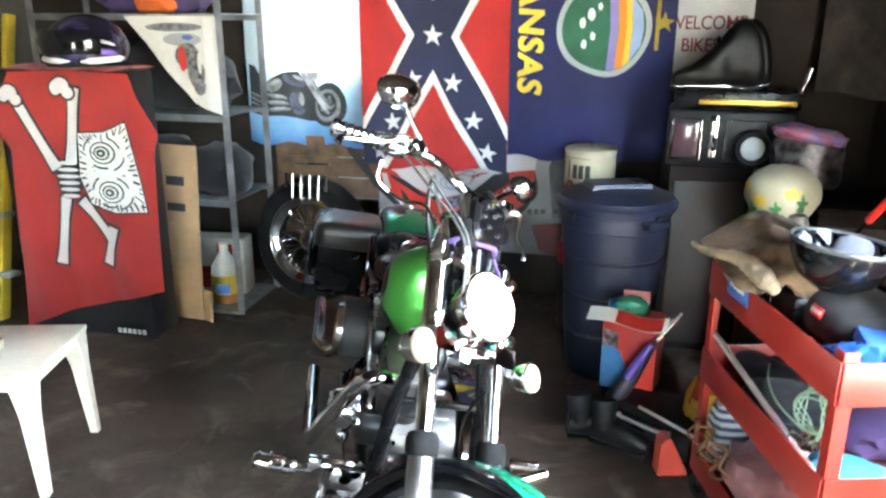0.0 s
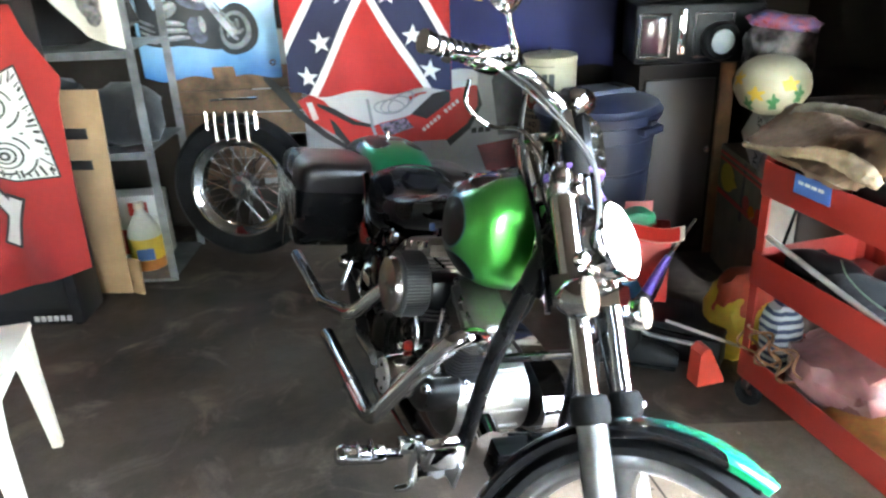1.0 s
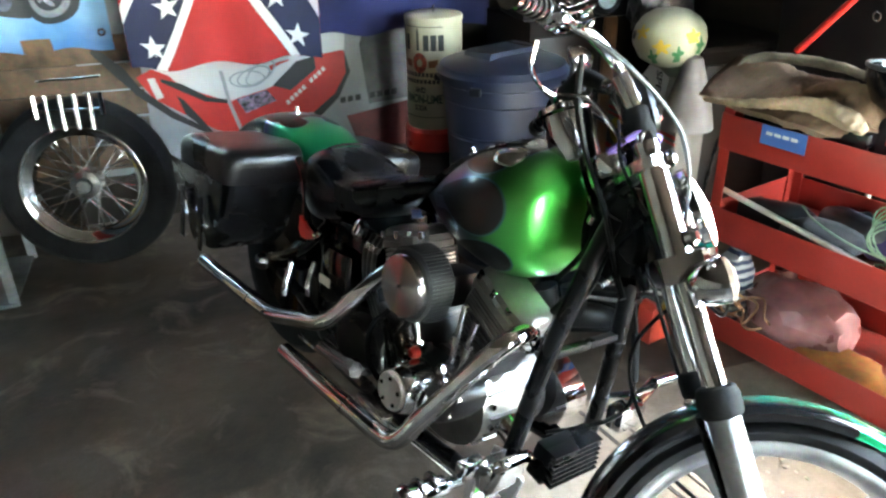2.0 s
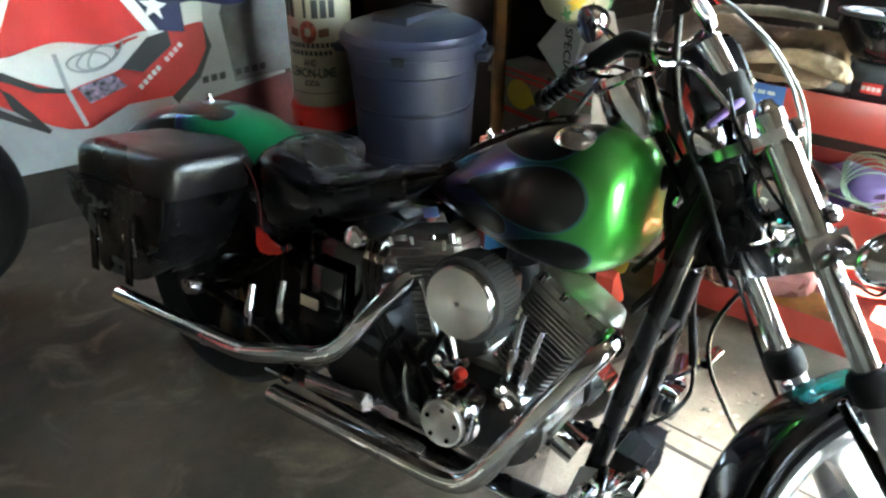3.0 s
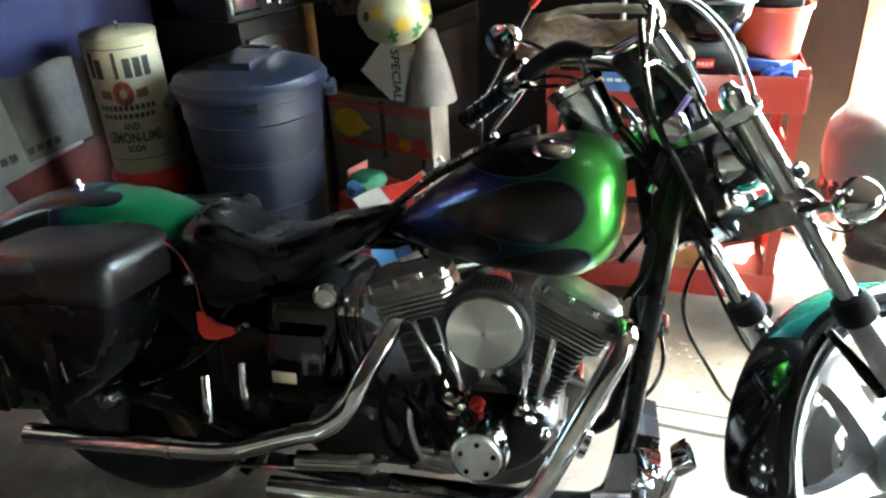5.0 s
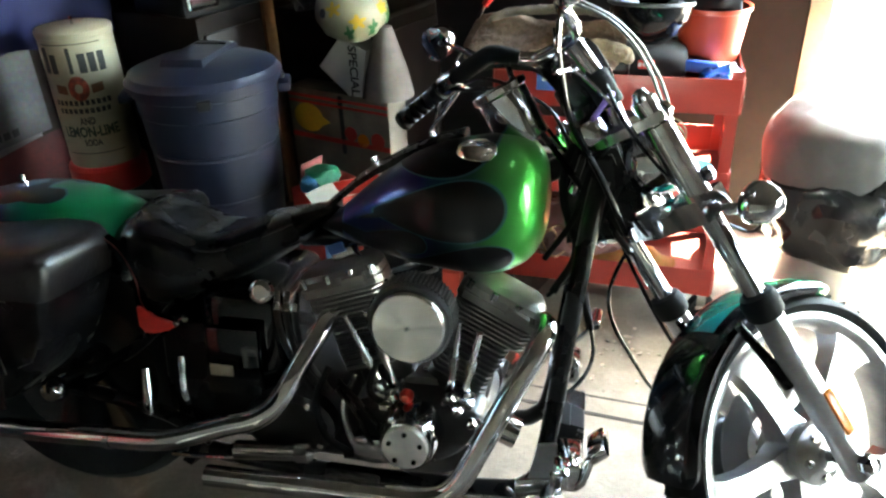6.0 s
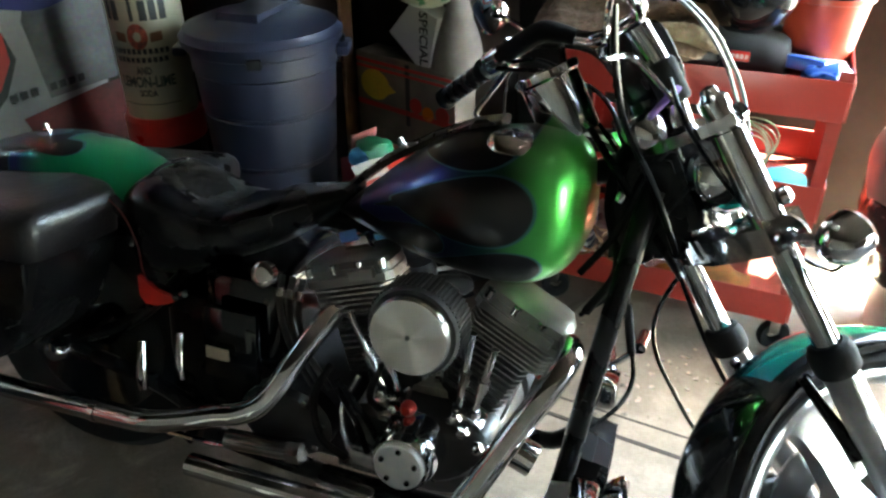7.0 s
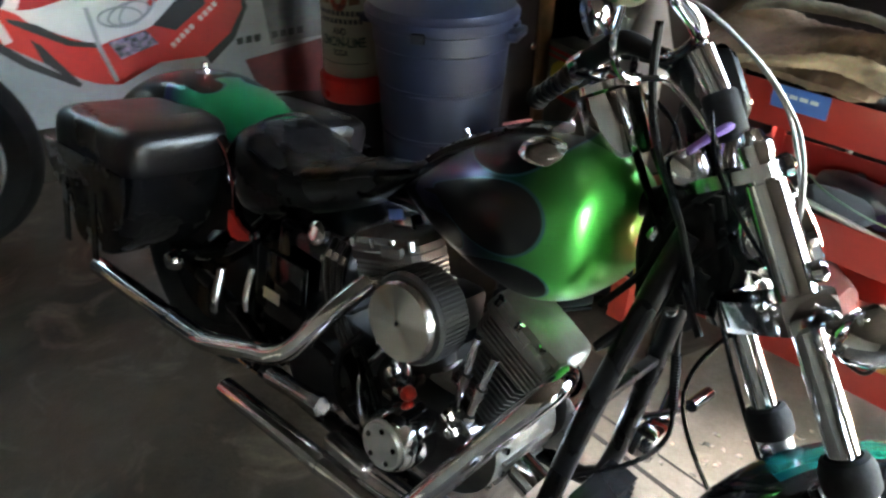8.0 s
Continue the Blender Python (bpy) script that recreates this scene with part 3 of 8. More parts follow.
# ---- speaker with shirt and helmet ----
spk = thing("speaker_cabinet", "tall black speaker cabinet covered by a red shirt", "speaker")
part("cabinet", bm_box(0.68, 0.2, 1.24, 0.012, pose(-1.82, 3.885, 0.635)), black_plastic, spk)
part("grille", bm_box(0.6, 0.012, 1.1, 0.004, pose(-1.82, 3.782, 0.64)), mat("grille_cloth", (0.012, 0.012, 0.013), 0.9, 0, 0.2, 8, 0.5, 700), spk)
for k in range(6):
    part("letter_bar", bm_box(0.017, 0.004, 0.022, 0, pose(-1.66 + 0.026 * k, 3.773, 0.05, 0, 3, 0)), print_white, spk)
for x in (-2.12, -1.52):
    part("foot", bm_lathe([(0, 0.0), (0.02, 0), (0.022, 0.015), (0, 0.016)], 12, pose(x, 3.83, 0)), rubber, spk)
shirt = thing("shirt", "bright red shirt with white skeleton print over a speaker", "shirt")


def fs(x, z):
    """The shirt's front: x across, z up."""
    t = (1.25 - z) / 1.1
    return Vector((x, 3.745 - 0.03 * t + 0.018 * math.sin(11 * x + 2) * t + 0.008 * math.sin(27 * x + 5 * z) * t, z + 0.0))


def shirt_sheet(u, v):
    t = 1 - v
    left = np.interp(t, [0, 0.2, 0.28, 1], [-2.03, -2.17, -2.06, -2.1])
    right = np.interp(t, [0, 0.1, 0.26, 0.34, 1], [-1.44, -1.41, -1.32, -1.345, -1.36])
    low = np.interp(u, [0, 0.3, 1], [0.06, 0.15, 0.29])
    x = left + u * (right - left)
    z = low + v * (1.255 - 0.02 * abs(u - 0.5) - low)
    return fs(float(x), float(z))


part("cloth", bm_grid(shirt_sheet, 40, 48, 0.003), shirt_red, shirt)
part("shoulder", bm_grid(lambda u, v: Vector((-2.03 + u * 0.59, 3.725 + v * 0.22, 1.262 + 0.012 * math.sin(v * math.pi) + 0.004 * math.sin(20 * u))), 20, 10, 0.003), shirt_red, shirt)


def bone(x0, z0, x1, z1, w, parent, ma=None):
    d = Vector((x1 - x0, z1 - z0))
    n = Vector((-d.y, d.x)).normalized()
    d.normalize()
    a, c = Vector((x0, z0)), Vector((x1, z1))
    for grow, lift, m2, nm in ((0.012, 0.004, print_black, "bone_outline"), (0.0, 0.007, ma or print_white, "bone")):
        poly = [a - d * (w * 0.8 + grow) + n * (w * 0.55 + grow), a + d * w + n * (w * 0.45 + grow), c - d * w + n * (w * 0.45 + grow), c + d * (w * 0.8 + grow) + n * (w * 0.55 + grow),
                c + d * (w * 0.8 + grow) - n * (w * 0.55 + grow), c - d * w - n * (w * 0.45 + grow), a + d * w - n * (w * 0.45 + grow), a - d * (w * 0.8 + grow) - n * (w * 0.55 + grow)]
        part(nm, bm_decal([(p.x, p.y) for p in poly], fs, lift, 0.08), m2, parent)


def shx(px, py):
    """From places on the flat print to the shirt."""
    return -2.105 + px * 0.00262, 1.60 - py * 0.00268


for (xa, ya), (xb, yb), w in (((40, 180), (95, 275), 0.05), ((150, 170), (133, 262), 0.05), ((110, 350), (90, 440), 0.045), ((150, 350), (185, 390), 0.045), ((198, 395), (185, 435), 0.045)):
    bone(*shx(xa, ya), *shx(xb, yb), w, shirt)
for xa, ya in ((28, 165), (130, 152)):
    x, z = shx(xa, ya)
    for dx, dz, rx, rz in ((0, 0, 0.042, 0.034), (0.03, -0.03, 0.03, 0.026), (-0.03, -0.012, 0.026, 0.03)):
        part("hand_outline", bm_decal(ellipse(x + dx, z + dz, rx + 0.01, rz + 0.01, 10), fs, 0.0075), print_black, shirt)
        part("hand_print", bm_decal(ellipse(x + dx, z + dz, rx, rz, 10), fs, 0.0095), print_white, shirt)
x, z = shx(123, 305)
part("ribs_back", bm_decal(ellipse(x, z, 0.062, 0.095, 16), fs, 0.005), print_black, shirt)
for k in range(6):
    x, z = shx(123, 278 + 11 * k)
    part("rib", bm_decal(ellipse(x, z, 0.055 - 0.004 * abs(k - 2), 0.009, 12), fs, 0.009), print_white, shirt)
sketch = mat("print_sketch", (0.68, 0.67, 0.64), 0.75, 0, 0.1, 46, second=(0.02, 0.02, 0.022))
for q in sketch.node_tree.nodes:
    if q.bl_idname == "ShaderNodeValToRGB":
        q.color_ramp.elements[0].position, q.color_ramp.elements[1].position = 0.3, 0.34
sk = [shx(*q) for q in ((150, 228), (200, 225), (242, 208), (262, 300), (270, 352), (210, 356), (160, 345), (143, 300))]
part("print_outline", bm_decal([(x + 0.045 * (x + 1.57), z + 0.045 * (z - 0.82)) for x, z in sk], fs, 0.004, 0.08), print_black, shirt)
part("print_block", bm_decal(sk, fs, 0.006, 0.08), sketch, shirt)
# inked hatching round the block's edge and bent strokes about the eyes
rng = random.Random(23)
mid = (sum(q[0] for q in sk) / len(sk), sum(q[1] for q in sk) / len(sk))
for k in range(len(sk)):
    (xa, za), (xb, zb) = sk[k], sk[(k + 1) % len(sk)]
    n = max(2, int(math.hypot(xb - xa, zb - za) / 0.026))
    for j in range(n):
        f = (j + rng.uniform(0.2, 0.8)) / n
        x, z = xa + (xb - xa) * f, za + (zb - za) * f
        deep = rng.uniform(0.1, 0.26)
        part("ink_stroke", bm_decal(strip(x + 0.03 * (mid[0] - x), z + 0.03 * (mid[1] - z), x + deep * (mid[0] - x) + rng.uniform(-0.012, 0.012), z + deep * (mid[1] - z), rng.uniform(0.005, 0.011)), fs, 0.0075, 0.06), print_black, shirt)
for ex, ez in ((195, 258), (205, 322)):
    cx, cz = shx(ex, ez)
    for a0, rr in ((0.3, 0.092), (2.2, 0.098), (4.1, 0.09), (5.2, 0.11)):
        for j in range(4):
            a, c = a0 + 0.22 * j, a0 + 0.22 * (j + 1)
            part("ink_stroke", bm_decal(strip(cx + rr * math.cos(a), cz + 0.75 * rr * math.sin(a), cx + rr * math.cos(c), cz + 0.75 * rr * math.sin(c), 0.008), fs, 0.0078, 0.06), print_black, shirt)
for xa, ya in ((195, 258), (205, 322)):
    x, z = shx(xa, ya)
    for rr, m2, lift in ((0.066, print_black, 0.0085), (0.058, sketch, 0.0105), (0.042, print_black, 0.0125), (0.034, print_white, 0.0145), (0.022, print_black, 0.0165), (0.01, print_white, 0.0185)):
        part("print_ring", bm_decal(ellipse(x, z, rr, rr * 0.75, 14), fs, lift), m2, shirt)


def helmet(name, label, x, y, z, r, yaw, shell, lining):
    h = thing(name, label, "helmet", pose(x, y, z, 0, 0, yaw))
    rings = []
    for k in range(11):
        a = math.pi / 2 * k / 10 * 1.25 - 0.4
        rr = r * math.cos(a) if a < math.pi / 2 else 0.001
        rings.append([Vector((max(rr, 0.002) * 1.15 * math.cos(q), max(rr, 0.002) * math.sin(q), r * 0.9 * math.sin(a) + r * 0.35)) for q in (2 * math.pi * j / 28 for j in range(28))])
    part("shell", bm_loft(rings), shell, h)
    part("rim", bm_tube([(r * 1.08 * math.cos(q), r * 0.94 * math.sin(q), 0.004) for q in (2 * math.pi * j / 24 for j in range(25))], 0.008, 8, 1), rubber, h)
    part("visor", bm_loft([[Vector((r * s * math.cos(q) + o, r * s * 0.9 * math.sin(q), hh)) for q in (-0.9 + 1.8 * j / 12 for j in range(13))] for s, o, hh in ((1.1, 0.03, 0.05), (1.17, 0.03, 0.1), (1.1, 0.02, 0.15))], False, False), lining, h)
    return h


hm = helmet("helmet", "black helmet with purple and silver swirls on a speaker", -1.70, 3.86, 1.275, 0.17, -80, mat("helmet_swirl", (0.06, 0.045, 0.12), 0.15, 0, 0.5, 14, 0, 60, second=(0.004, 0.004, 0.005), coat=0.5), gloss_black)
# graphic stripes; the two low white ones paint highlights near the rim
for q0, q1, z0, z1, w, ma in ((-1.5, 0.1, 0.03, 0.022, 0.011, print_white), (0.35, 1.5, 0.02, 0.03, 0.013, print_white), (0.2, 1.25, 0.075, 0.05, 0.014, mat("helmet_violet", (0.16, 0.1, 0.34), 0.2)), (-0.9, -0.2, 0.1, 0.125, 0.008, print_yellow), (0.5, 1.2, 0.12, 0.085, 0.006, print_white)):
    pts = []
    for k in range(7):
        q, z = q0 + (q1 - q0) * k / 6, z0 + (z1 - z0) * k / 6
        rr = 0.17 * math.cos(math.asin(min(0.95, max(-0.4, (z - 0.0595) / 0.153)))) + 0.001
        pts.append((rr * 1.15 * math.cos(q), rr * math.sin(q), z))
    part("stripe", bm_tube(pts, [0.002] + [w] * 5 + [0.002], 8, 3), ma, hm)
solid("orange_cap", lumpy(0.1, 0.09, 0.06, pose(-1.62, 4.3, 1.54), 21), mat("orange_cloth", (0.6, 0.12, 0.02), 0.8), "orange cloth cap on the shelf top", "cap")

# ---- cardboard, jug and box by the shelf ----
cb = thing("cardboard_box", "flattened brown cardboard box leaning on the shelf", "box", pose(-1.545, 4.08, 0.004, -3, 1, -3))
part("sheet", bm_box(0.3, 0.012, 0.88, 0.002, pose(0, 0, 0.445)), cardboard, cb)
part("flap", bm_box(0.07, 0.012, 0.16, 0.002, pose(0.18, -0.004, 0.085, 0, 0, -25)), cardboard, cb)
# black patches on the uncut sheet paint the dark of its slots
part("slot", bm_box(0.1, 0.004, 0.045, 0, pose(0.03, -0.0075, 0.71)), print_black, cb)
part("slot", bm_box(0.1, 0.004, 0.04, 0, pose(0.03, -0.0075, 0.58)), print_black, cb)
jug = thing("plastic_jug", "half-full translucent gallon jug with yellow label", "jug", pose(-1.41, 4.345, 0.0145, 0, 0, 15) @ Matrix.Scale(0.95, 4))
part("body", bm_lathe([(0, 0.0), (0.072, 0), (0.08, 0.012), (0.08, 0.17), (0.074, 0.2), (0.034, 0.27), (0.024, 0.29), (0.024, 0.31)], 20), mat("jug_plastic", (0.55, 0.55, 0.52), 0.35, 0, 0.1), jug)
part("filling", bm_lathe([(0.0805, 0.004), (0.0815, 0.01), (0.0815, 0.05), (0.0805, 0.055)], 20), mat("jug_liquid", (0.45, 0.16, 0.03), 0.3), jug, "orange liquid in the base")
part("label_band", bm_lathe([(0.0805, 0.055), (0.082, 0.056), (0.082, 0.165), (0.0805, 0.166)], 20), print_yellow, jug)
part("label_patch", bm_box(0.08, 0.006, 0.06, 0.003, pose(0, -0.081, 0.09)), print_blue, jug)
part("cap", bm_lathe([(0, 0.335), (0.024, 0.333), (0.026, 0.305), (0.022, 0.305)], 16), white_plastic, jug)
part("handle", bm_tube([(0.05, 0.02, 0.245), (0.085, 0.02, 0.225), (0.088, 0.02, 0.18), (0.075, 0.02, 0.15)], 0.01, 8), mat("jug_plastic", (0.5, 0.5, 0.5)), jug)
rb = thing("carton", "red and white carton beside the jug", "box", pose(-1.525, 4.5, 0.0145, 0, 0, 4) @ Matrix.Scale(1.25, 4))
part("box", bm_box(0.27, 0.1, 0.25, 0.003, pose(0, 0, 0.125)), print_white, rb)
part("print", bm_box(0.1, 0.004, 0.1, 0, pose(-0.03, -0.0505, 0.07)), print_red, rb)
part("print", bm_box(0.07, 0.004, 0.05, 0, pose(0.05, -0.0505, 0.2)), print_red, rb)

# ---- spare wheel with chrome bars ----
sw = thing("spare_wheel", "spare spoked motorcycle wheel with black tyre against the wall", "wheel", Matrix.Translation((-0.955, 4.48, 0.347)) @ Matrix.Rotation(radians(-8), 4, "Z") @ Matrix.Rotation(radians(84), 4, "X") @ Matrix.Scale(1.01, 4))
part("tyre", bm_lathe([(0.225, -0.05), (0.26, -0.065), (0.3, -0.06), (0.325, -0.03), (0.333, 0), (0.325, 0.03), (0.3, 0.06), (0.26, 0.065), (0.225, 0.05), (0.222, 0), (0.225, -0.05)], 48), rubber, sw)
for side in (-1, 1):
    part("rim_lip", bm_tube([(0.226 * math.cos(a), 0.226 * math.sin(a), 0.055 * side) for a in (2 * math.pi * j / 48 for j in range(49))], 0.007, 10, 1), chrome, sw)
part("rim", bm_lathe([(0.19, -0.03), (0.224, -0.052), (0.232, -0.054), (0.232, 0.054), (0.224, 0.052), (0.19, 0.03), (0.185, 0), (0.19, -0.03)], 48), chrome, sw)
part("hub", bm_lathe([(0, -0.07), (0.03, -0.07), (0.03, -0.05), (0.055, -0.045), (0.055, -0.035), (0.03, -0.03), (0.03, 0.03), (0.055, 0.035), (0.055, 0.045), (0.03, 0.05), (0.025, 0.075), (0, 0.075)], 24), dull_chrome, sw)
for k in range(40):
    a, side = 2 * math.pi * k / 40, 1 if k % 2 else -1
    a2 = a + (0.55 if (k // 2) % 2 else -0.55)
    part("spoke", bm_tube([(0.05 * math.cos(a2), 0.05 * math.sin(a2), 0.04 * side), (0.19 * math.cos(a), 0.19 * math.sin(a), 0.01 * side)], 0.0026, 6), chrome, sw)
rack = thing("chrome_rack", "chrome four-bar rack resting on the spare wheel", "rack", pose(-0.95, 4.385, 0.515, -6, 0, -8))
for k in range(4):
    part("bar", bm_tube([(-0.075 + 0.05 * k, 0, 0.07), (-0.075 + 0.05 * k, 0, 0.2)], 0.011, 12), chrome, rack)
for k in (-1, 1):
    part("side_bar", bm_tube([(0.115 * k, 0, 0.12), (0.115 * k, 0, 0.2)], 0.008, 8), chrome, rack)
part("cross_bar", bm_tube([(-0.1, 0.03, 0.245), (-0.03, 0.03, 0.25), (0.03, 0.03, 0.25), (0.12, 0.03, 0.255)], 0.005, 8), chrome, rack)
part("cross_bar", bm_tube([(-0.12, 0.012, 0.14), (0.12, 0.012, 0.14)], 0.006, 8), chrome, rack)

# ---- plastic table ----
tbl = thing("side_table", "low white plastic side table with splayed legs", "table", pose(-1.375, 2.78, 0, 0, 0, 15.3))
bm = bm_box(0.43, 0.43, 0.018, 0.006, pose(0, 0, 0.413))
part("top", bm, white_plastic, tbl)
part("apron", bm_plate([(-0.205, -0.205), (0.205, -0.205), (0.205, 0.205), (-0.205, 0.205)], 0.035, pose(0, 0, 0.37), 0.004), white_plastic, tbl)
for sx in (-1, 1):
    for sy in (-1, 1):
        rings = []
        for z, o, w in ((0.405, 0.172, 0.075), (0.36, 0.178, 0.062), (0.28, 0.184, 0.046), (0.0, 0.197, 0.028)):
            rings.append([Vector((sx * o + dx * w / 2, sy * o + dy * w / 2, z)) for dx, dy in ((-1, -1), (1, -1), (1, 1), (-1, 1))])
        part("leg", bm_loft(rings), white_plastic, tbl)
ash = thing("ashtray", "small round white ashtray on the plastic table", "ashtray", pose(-1.4, 2.783, 0.4225))
part("dish", bm_lathe([(0, 0.0), (0.045, 0), (0.05, 0.03), (0.044, 0.03), (0.038, 0.008), (0, 0.007)], 24), white_plastic, ash)
part("ash", bm_lathe([(0, 0.012), (0.034, 0.011), (0.038, 0.008)], 16), print_black, ash)

# ---- bin and barrel ----
can = thing("trash_can", "dark blue ribbed plastic trash can with lid", "trash can", Matrix.Translation((0.595, 4.02, 0)) @ Matrix.Rotation(radians(20), 4, "Z") @ Matrix.Diagonal((0.82, 0.82, 1.02, 1)))
prof = [(0, 0.0), (0.205, 0), (0.215, 0.015)]
for z in (0.2, 0.36, 0.52):
    r = 0.217 + 0.072 * z
    prof += [(r - 0.001, z - 0.008), (r - 0.006, z - 0.003), (r - 0.006, z + 0.003), (r + 0.002, z + 0.008)]
prof += [(0.266, 0.64), (0.272, 0.645), (0.272, 0.7), (0.285, 0.705), (0.287, 0.73), (0.27, 0.735), (0.265, 0.7), (0.2, 0.02), (0, 0.015)]
body = bm_lathe(prof, 72)
for v in body.verts:
    # shallow upright flutes between the grooves
    a = math.atan2(v.co.y, v.co.x)
    if 0.03 < v.co.z < 0.62 and v.co.xy.length > 0.2:
        v.co.xy *= 1 + 0.006 * math.cos(12 * a)
part("body", body, can_blue, can)
part("lid", bm_lathe([(0.272, 0.728), (0.3, 0.722), (0.303, 0.742), (0.29, 0.752), (0.283, 0.764), (0.27, 0.768), (0.2, 0.788), (0.14, 0.798), (0, 0.802)], 48), can_blue, can)
part("lid_handle", bm_loft([[Vector((x * k, y * k, z)) for x, y in ((-0.15, -0.085), (0.15, -0.085), (0.16, 0.0), (0.15, 0.085), (-0.15, 0.085), (-0.16, 0.0))] for z, k in ((0.77, 1.06), (0.806, 1.0), (0.814, 0.94))]), can_blue, can, "raised moulded handle block")
part("handle_slot", bm_box(0.022, 0.13, 0.012, 0.004, pose(0.1, 0, 0.812)), black_plastic, can)
for a in (-70, 110):
    part("handle", bm_box(0.14, 0.05, 0.03, 0.01, pose(0.305 * math.cos(radians(a)), 0.305 * math.sin(radians(a)), 0.69, 0, 0, a + 90)), can_blue, can)
for a in (205, 295):
    part("clip", bm_box(0.05, 0.022, 0.03, 0.005, pose(0.297 * math.cos(radians(a)), 0.297 * math.sin(radians(a)), 0.705, 0, 0, a + 90)), black_plastic, can)
barrel = thing("drink_barrel", "tall cream drink barrel with printed label on a red stand", "barrel", Matrix.Translation((0.468, 4.46, 0)) @ Matrix.Rotation(radians(-48), 4, "Z") @ Matrix.Diagonal((0.77, 0.77, 0.985, 1)))
part("stand", bm_lathe([(0, 0.0), (0.16, 0), (0.165, 0.01), (0.16, 0.33), (0.165, 0.36), (0.165, 0.43), (0.15, 0.44), (0, 0.44)], 36), mat("stand_dark", (0.025, 0.02, 0.02), 0.6), barrel)
part("base", bm_lathe([(0.166, 0.345), (0.172, 0.35), (0.172, 0.43), (0.16, 0.445), (0.14, 0.446)], 36), red_plastic, barrel, "red plastic base ring")
part("drum", bm_lathe([(0, 0.442), (0.148, 0.442), (0.152, 0.45), (0.152, 0.885), (0.156, 0.888), (0.156, 0.905), (0.15, 0.91), (0, 0.915)], 40), cream, barrel)
part("knob", bm_lathe([(0, 0.915), (0.006, 0.915), (0.006, 0.94), (0, 0.945)], 8), chrome, barrel)


def on_drum(x, z, lift=0.0015):
    a = x / 0.152 - math.pi / 2
    return Vector(((0.152 + lift) * math.cos(a), (0.152 + lift) * math.sin(a), z + 0.022))


def drum_print(name, poly, ma, lift=0.0015, cut=0.03, label=""):
    bm = bmesh.new()
    bm.faces.new([bm.verts.new((x, z, 0)) for x, z in poly])
    bmesh.ops.triangulate(bm, faces=bm.faces[:])
    for _ in range(3):
        long = [e for e in bm.edges if e.calc_length() > cut]
        if long:
            bmesh.ops.subdivide_edges(bm, edges=long, cuts=1)
            bmesh.ops.triangulate(bm, faces=bm.faces[:])
    for v in bm.verts:
        v.co = on_drum(v.co.x, v.co.y, lift)
    part(name, bm, ma, barrel, label)


for k in range(7):
    w = 0.031 if k != 3 else 0.016
    h = 0.085 if k in (0, 3) else 0.064
    if k != 2:
        drum_print("logo_bar", [(-0.137 + 0.04 * k, 0.755), (-0.137 + 0.04 * k + w, 0.755), (-0.137 + 0.04 * k + w, 0.755 + h), (-0.137 + 0.04 * k, 0.755 + h)], print_black)
for z in (0.475, 0.848):
    drum_print("rule", [(-0.13, z), (0.13, z), (0.13, z + 0.003), (-0.13, z + 0.003)], print_black)
drum_print("seal", ellipse(0, 0.705, 0.042, 0.042, 20), mat("seal_red", (0.45, 0.08, 0.04), 0.6, 0, 0.3, 50), 0.0016)
drum_print("seal_core", ellipse(0, 0.705, 0.016, 0.016, 12), cream, 0.003)
for z, h, x0, x1, n in ((0.648, 0.018, -0.125, 0.125, 11), (0.62, 0.017, -0.115, 0.115, 10)):
    for k in range(n):
        a = x0 + (x1 - x0) * k / n
        drum_print("letter_bar", [(a, z), (a + (x1 - x0) / n * 0.7, z), (a + (x1 - x0) / n * 0.7, z + h), (a, z + h)], print_black)
drum_print("ribbon", [(-0.1, 0.69), (-0.05, 0.685), (-0.05, 0.715), (-0.1, 0.72)], mat("print_brown", (0.2, 0.08, 0.03), 0.6))
drum_print("ribbon", [(0.05, 0.685), (0.1, 0.69), (0.1, 0.72), (0.05, 0.715)], mat("print_brown", (0.2, 0.08, 0.03), 0.6))
for words, size, z, ma in (("AND", 0.034, 0.592, print_black), ("LEMON-LIME", 0.05, 0.553, mat("print_dark_green", (0.02, 0.05, 0.03), 0.5)), ("SODA", 0.032, 0.515, print_black)):
    tw = text_bm(words, size, 0.0, 1.0, 0.035)
    bmesh.ops.triangulate(tw, faces=tw.faces[:])
    for v in tw.verts:
        v.co = on_drum(v.co.x * 0.85, v.co.y + z, 0.002)
    part("word", tw, ma, barrel)

# ---- the motorcycle; its own axes: x ahead, y to its left, z up, leaning on the side stand ----
bike = thing("motorcycle", "black and green flame-painted cruiser motorcycle leaning on its side stand", "motorcycle", Matrix.Translation((-0.338, 3.70, 0)) @ Matrix.Rotation(radians(-69.7), 4, "Z") @ Matrix.Rotation(radians(-10.5), 4, "X"))
FORK = Matrix(((0.630, -0.546, -0.552, 1.52), (0.654, 0.756, 0.0, 0.0), (0.417, -0.361, 0.834, 0.572), (0, 0, 0, 1)))


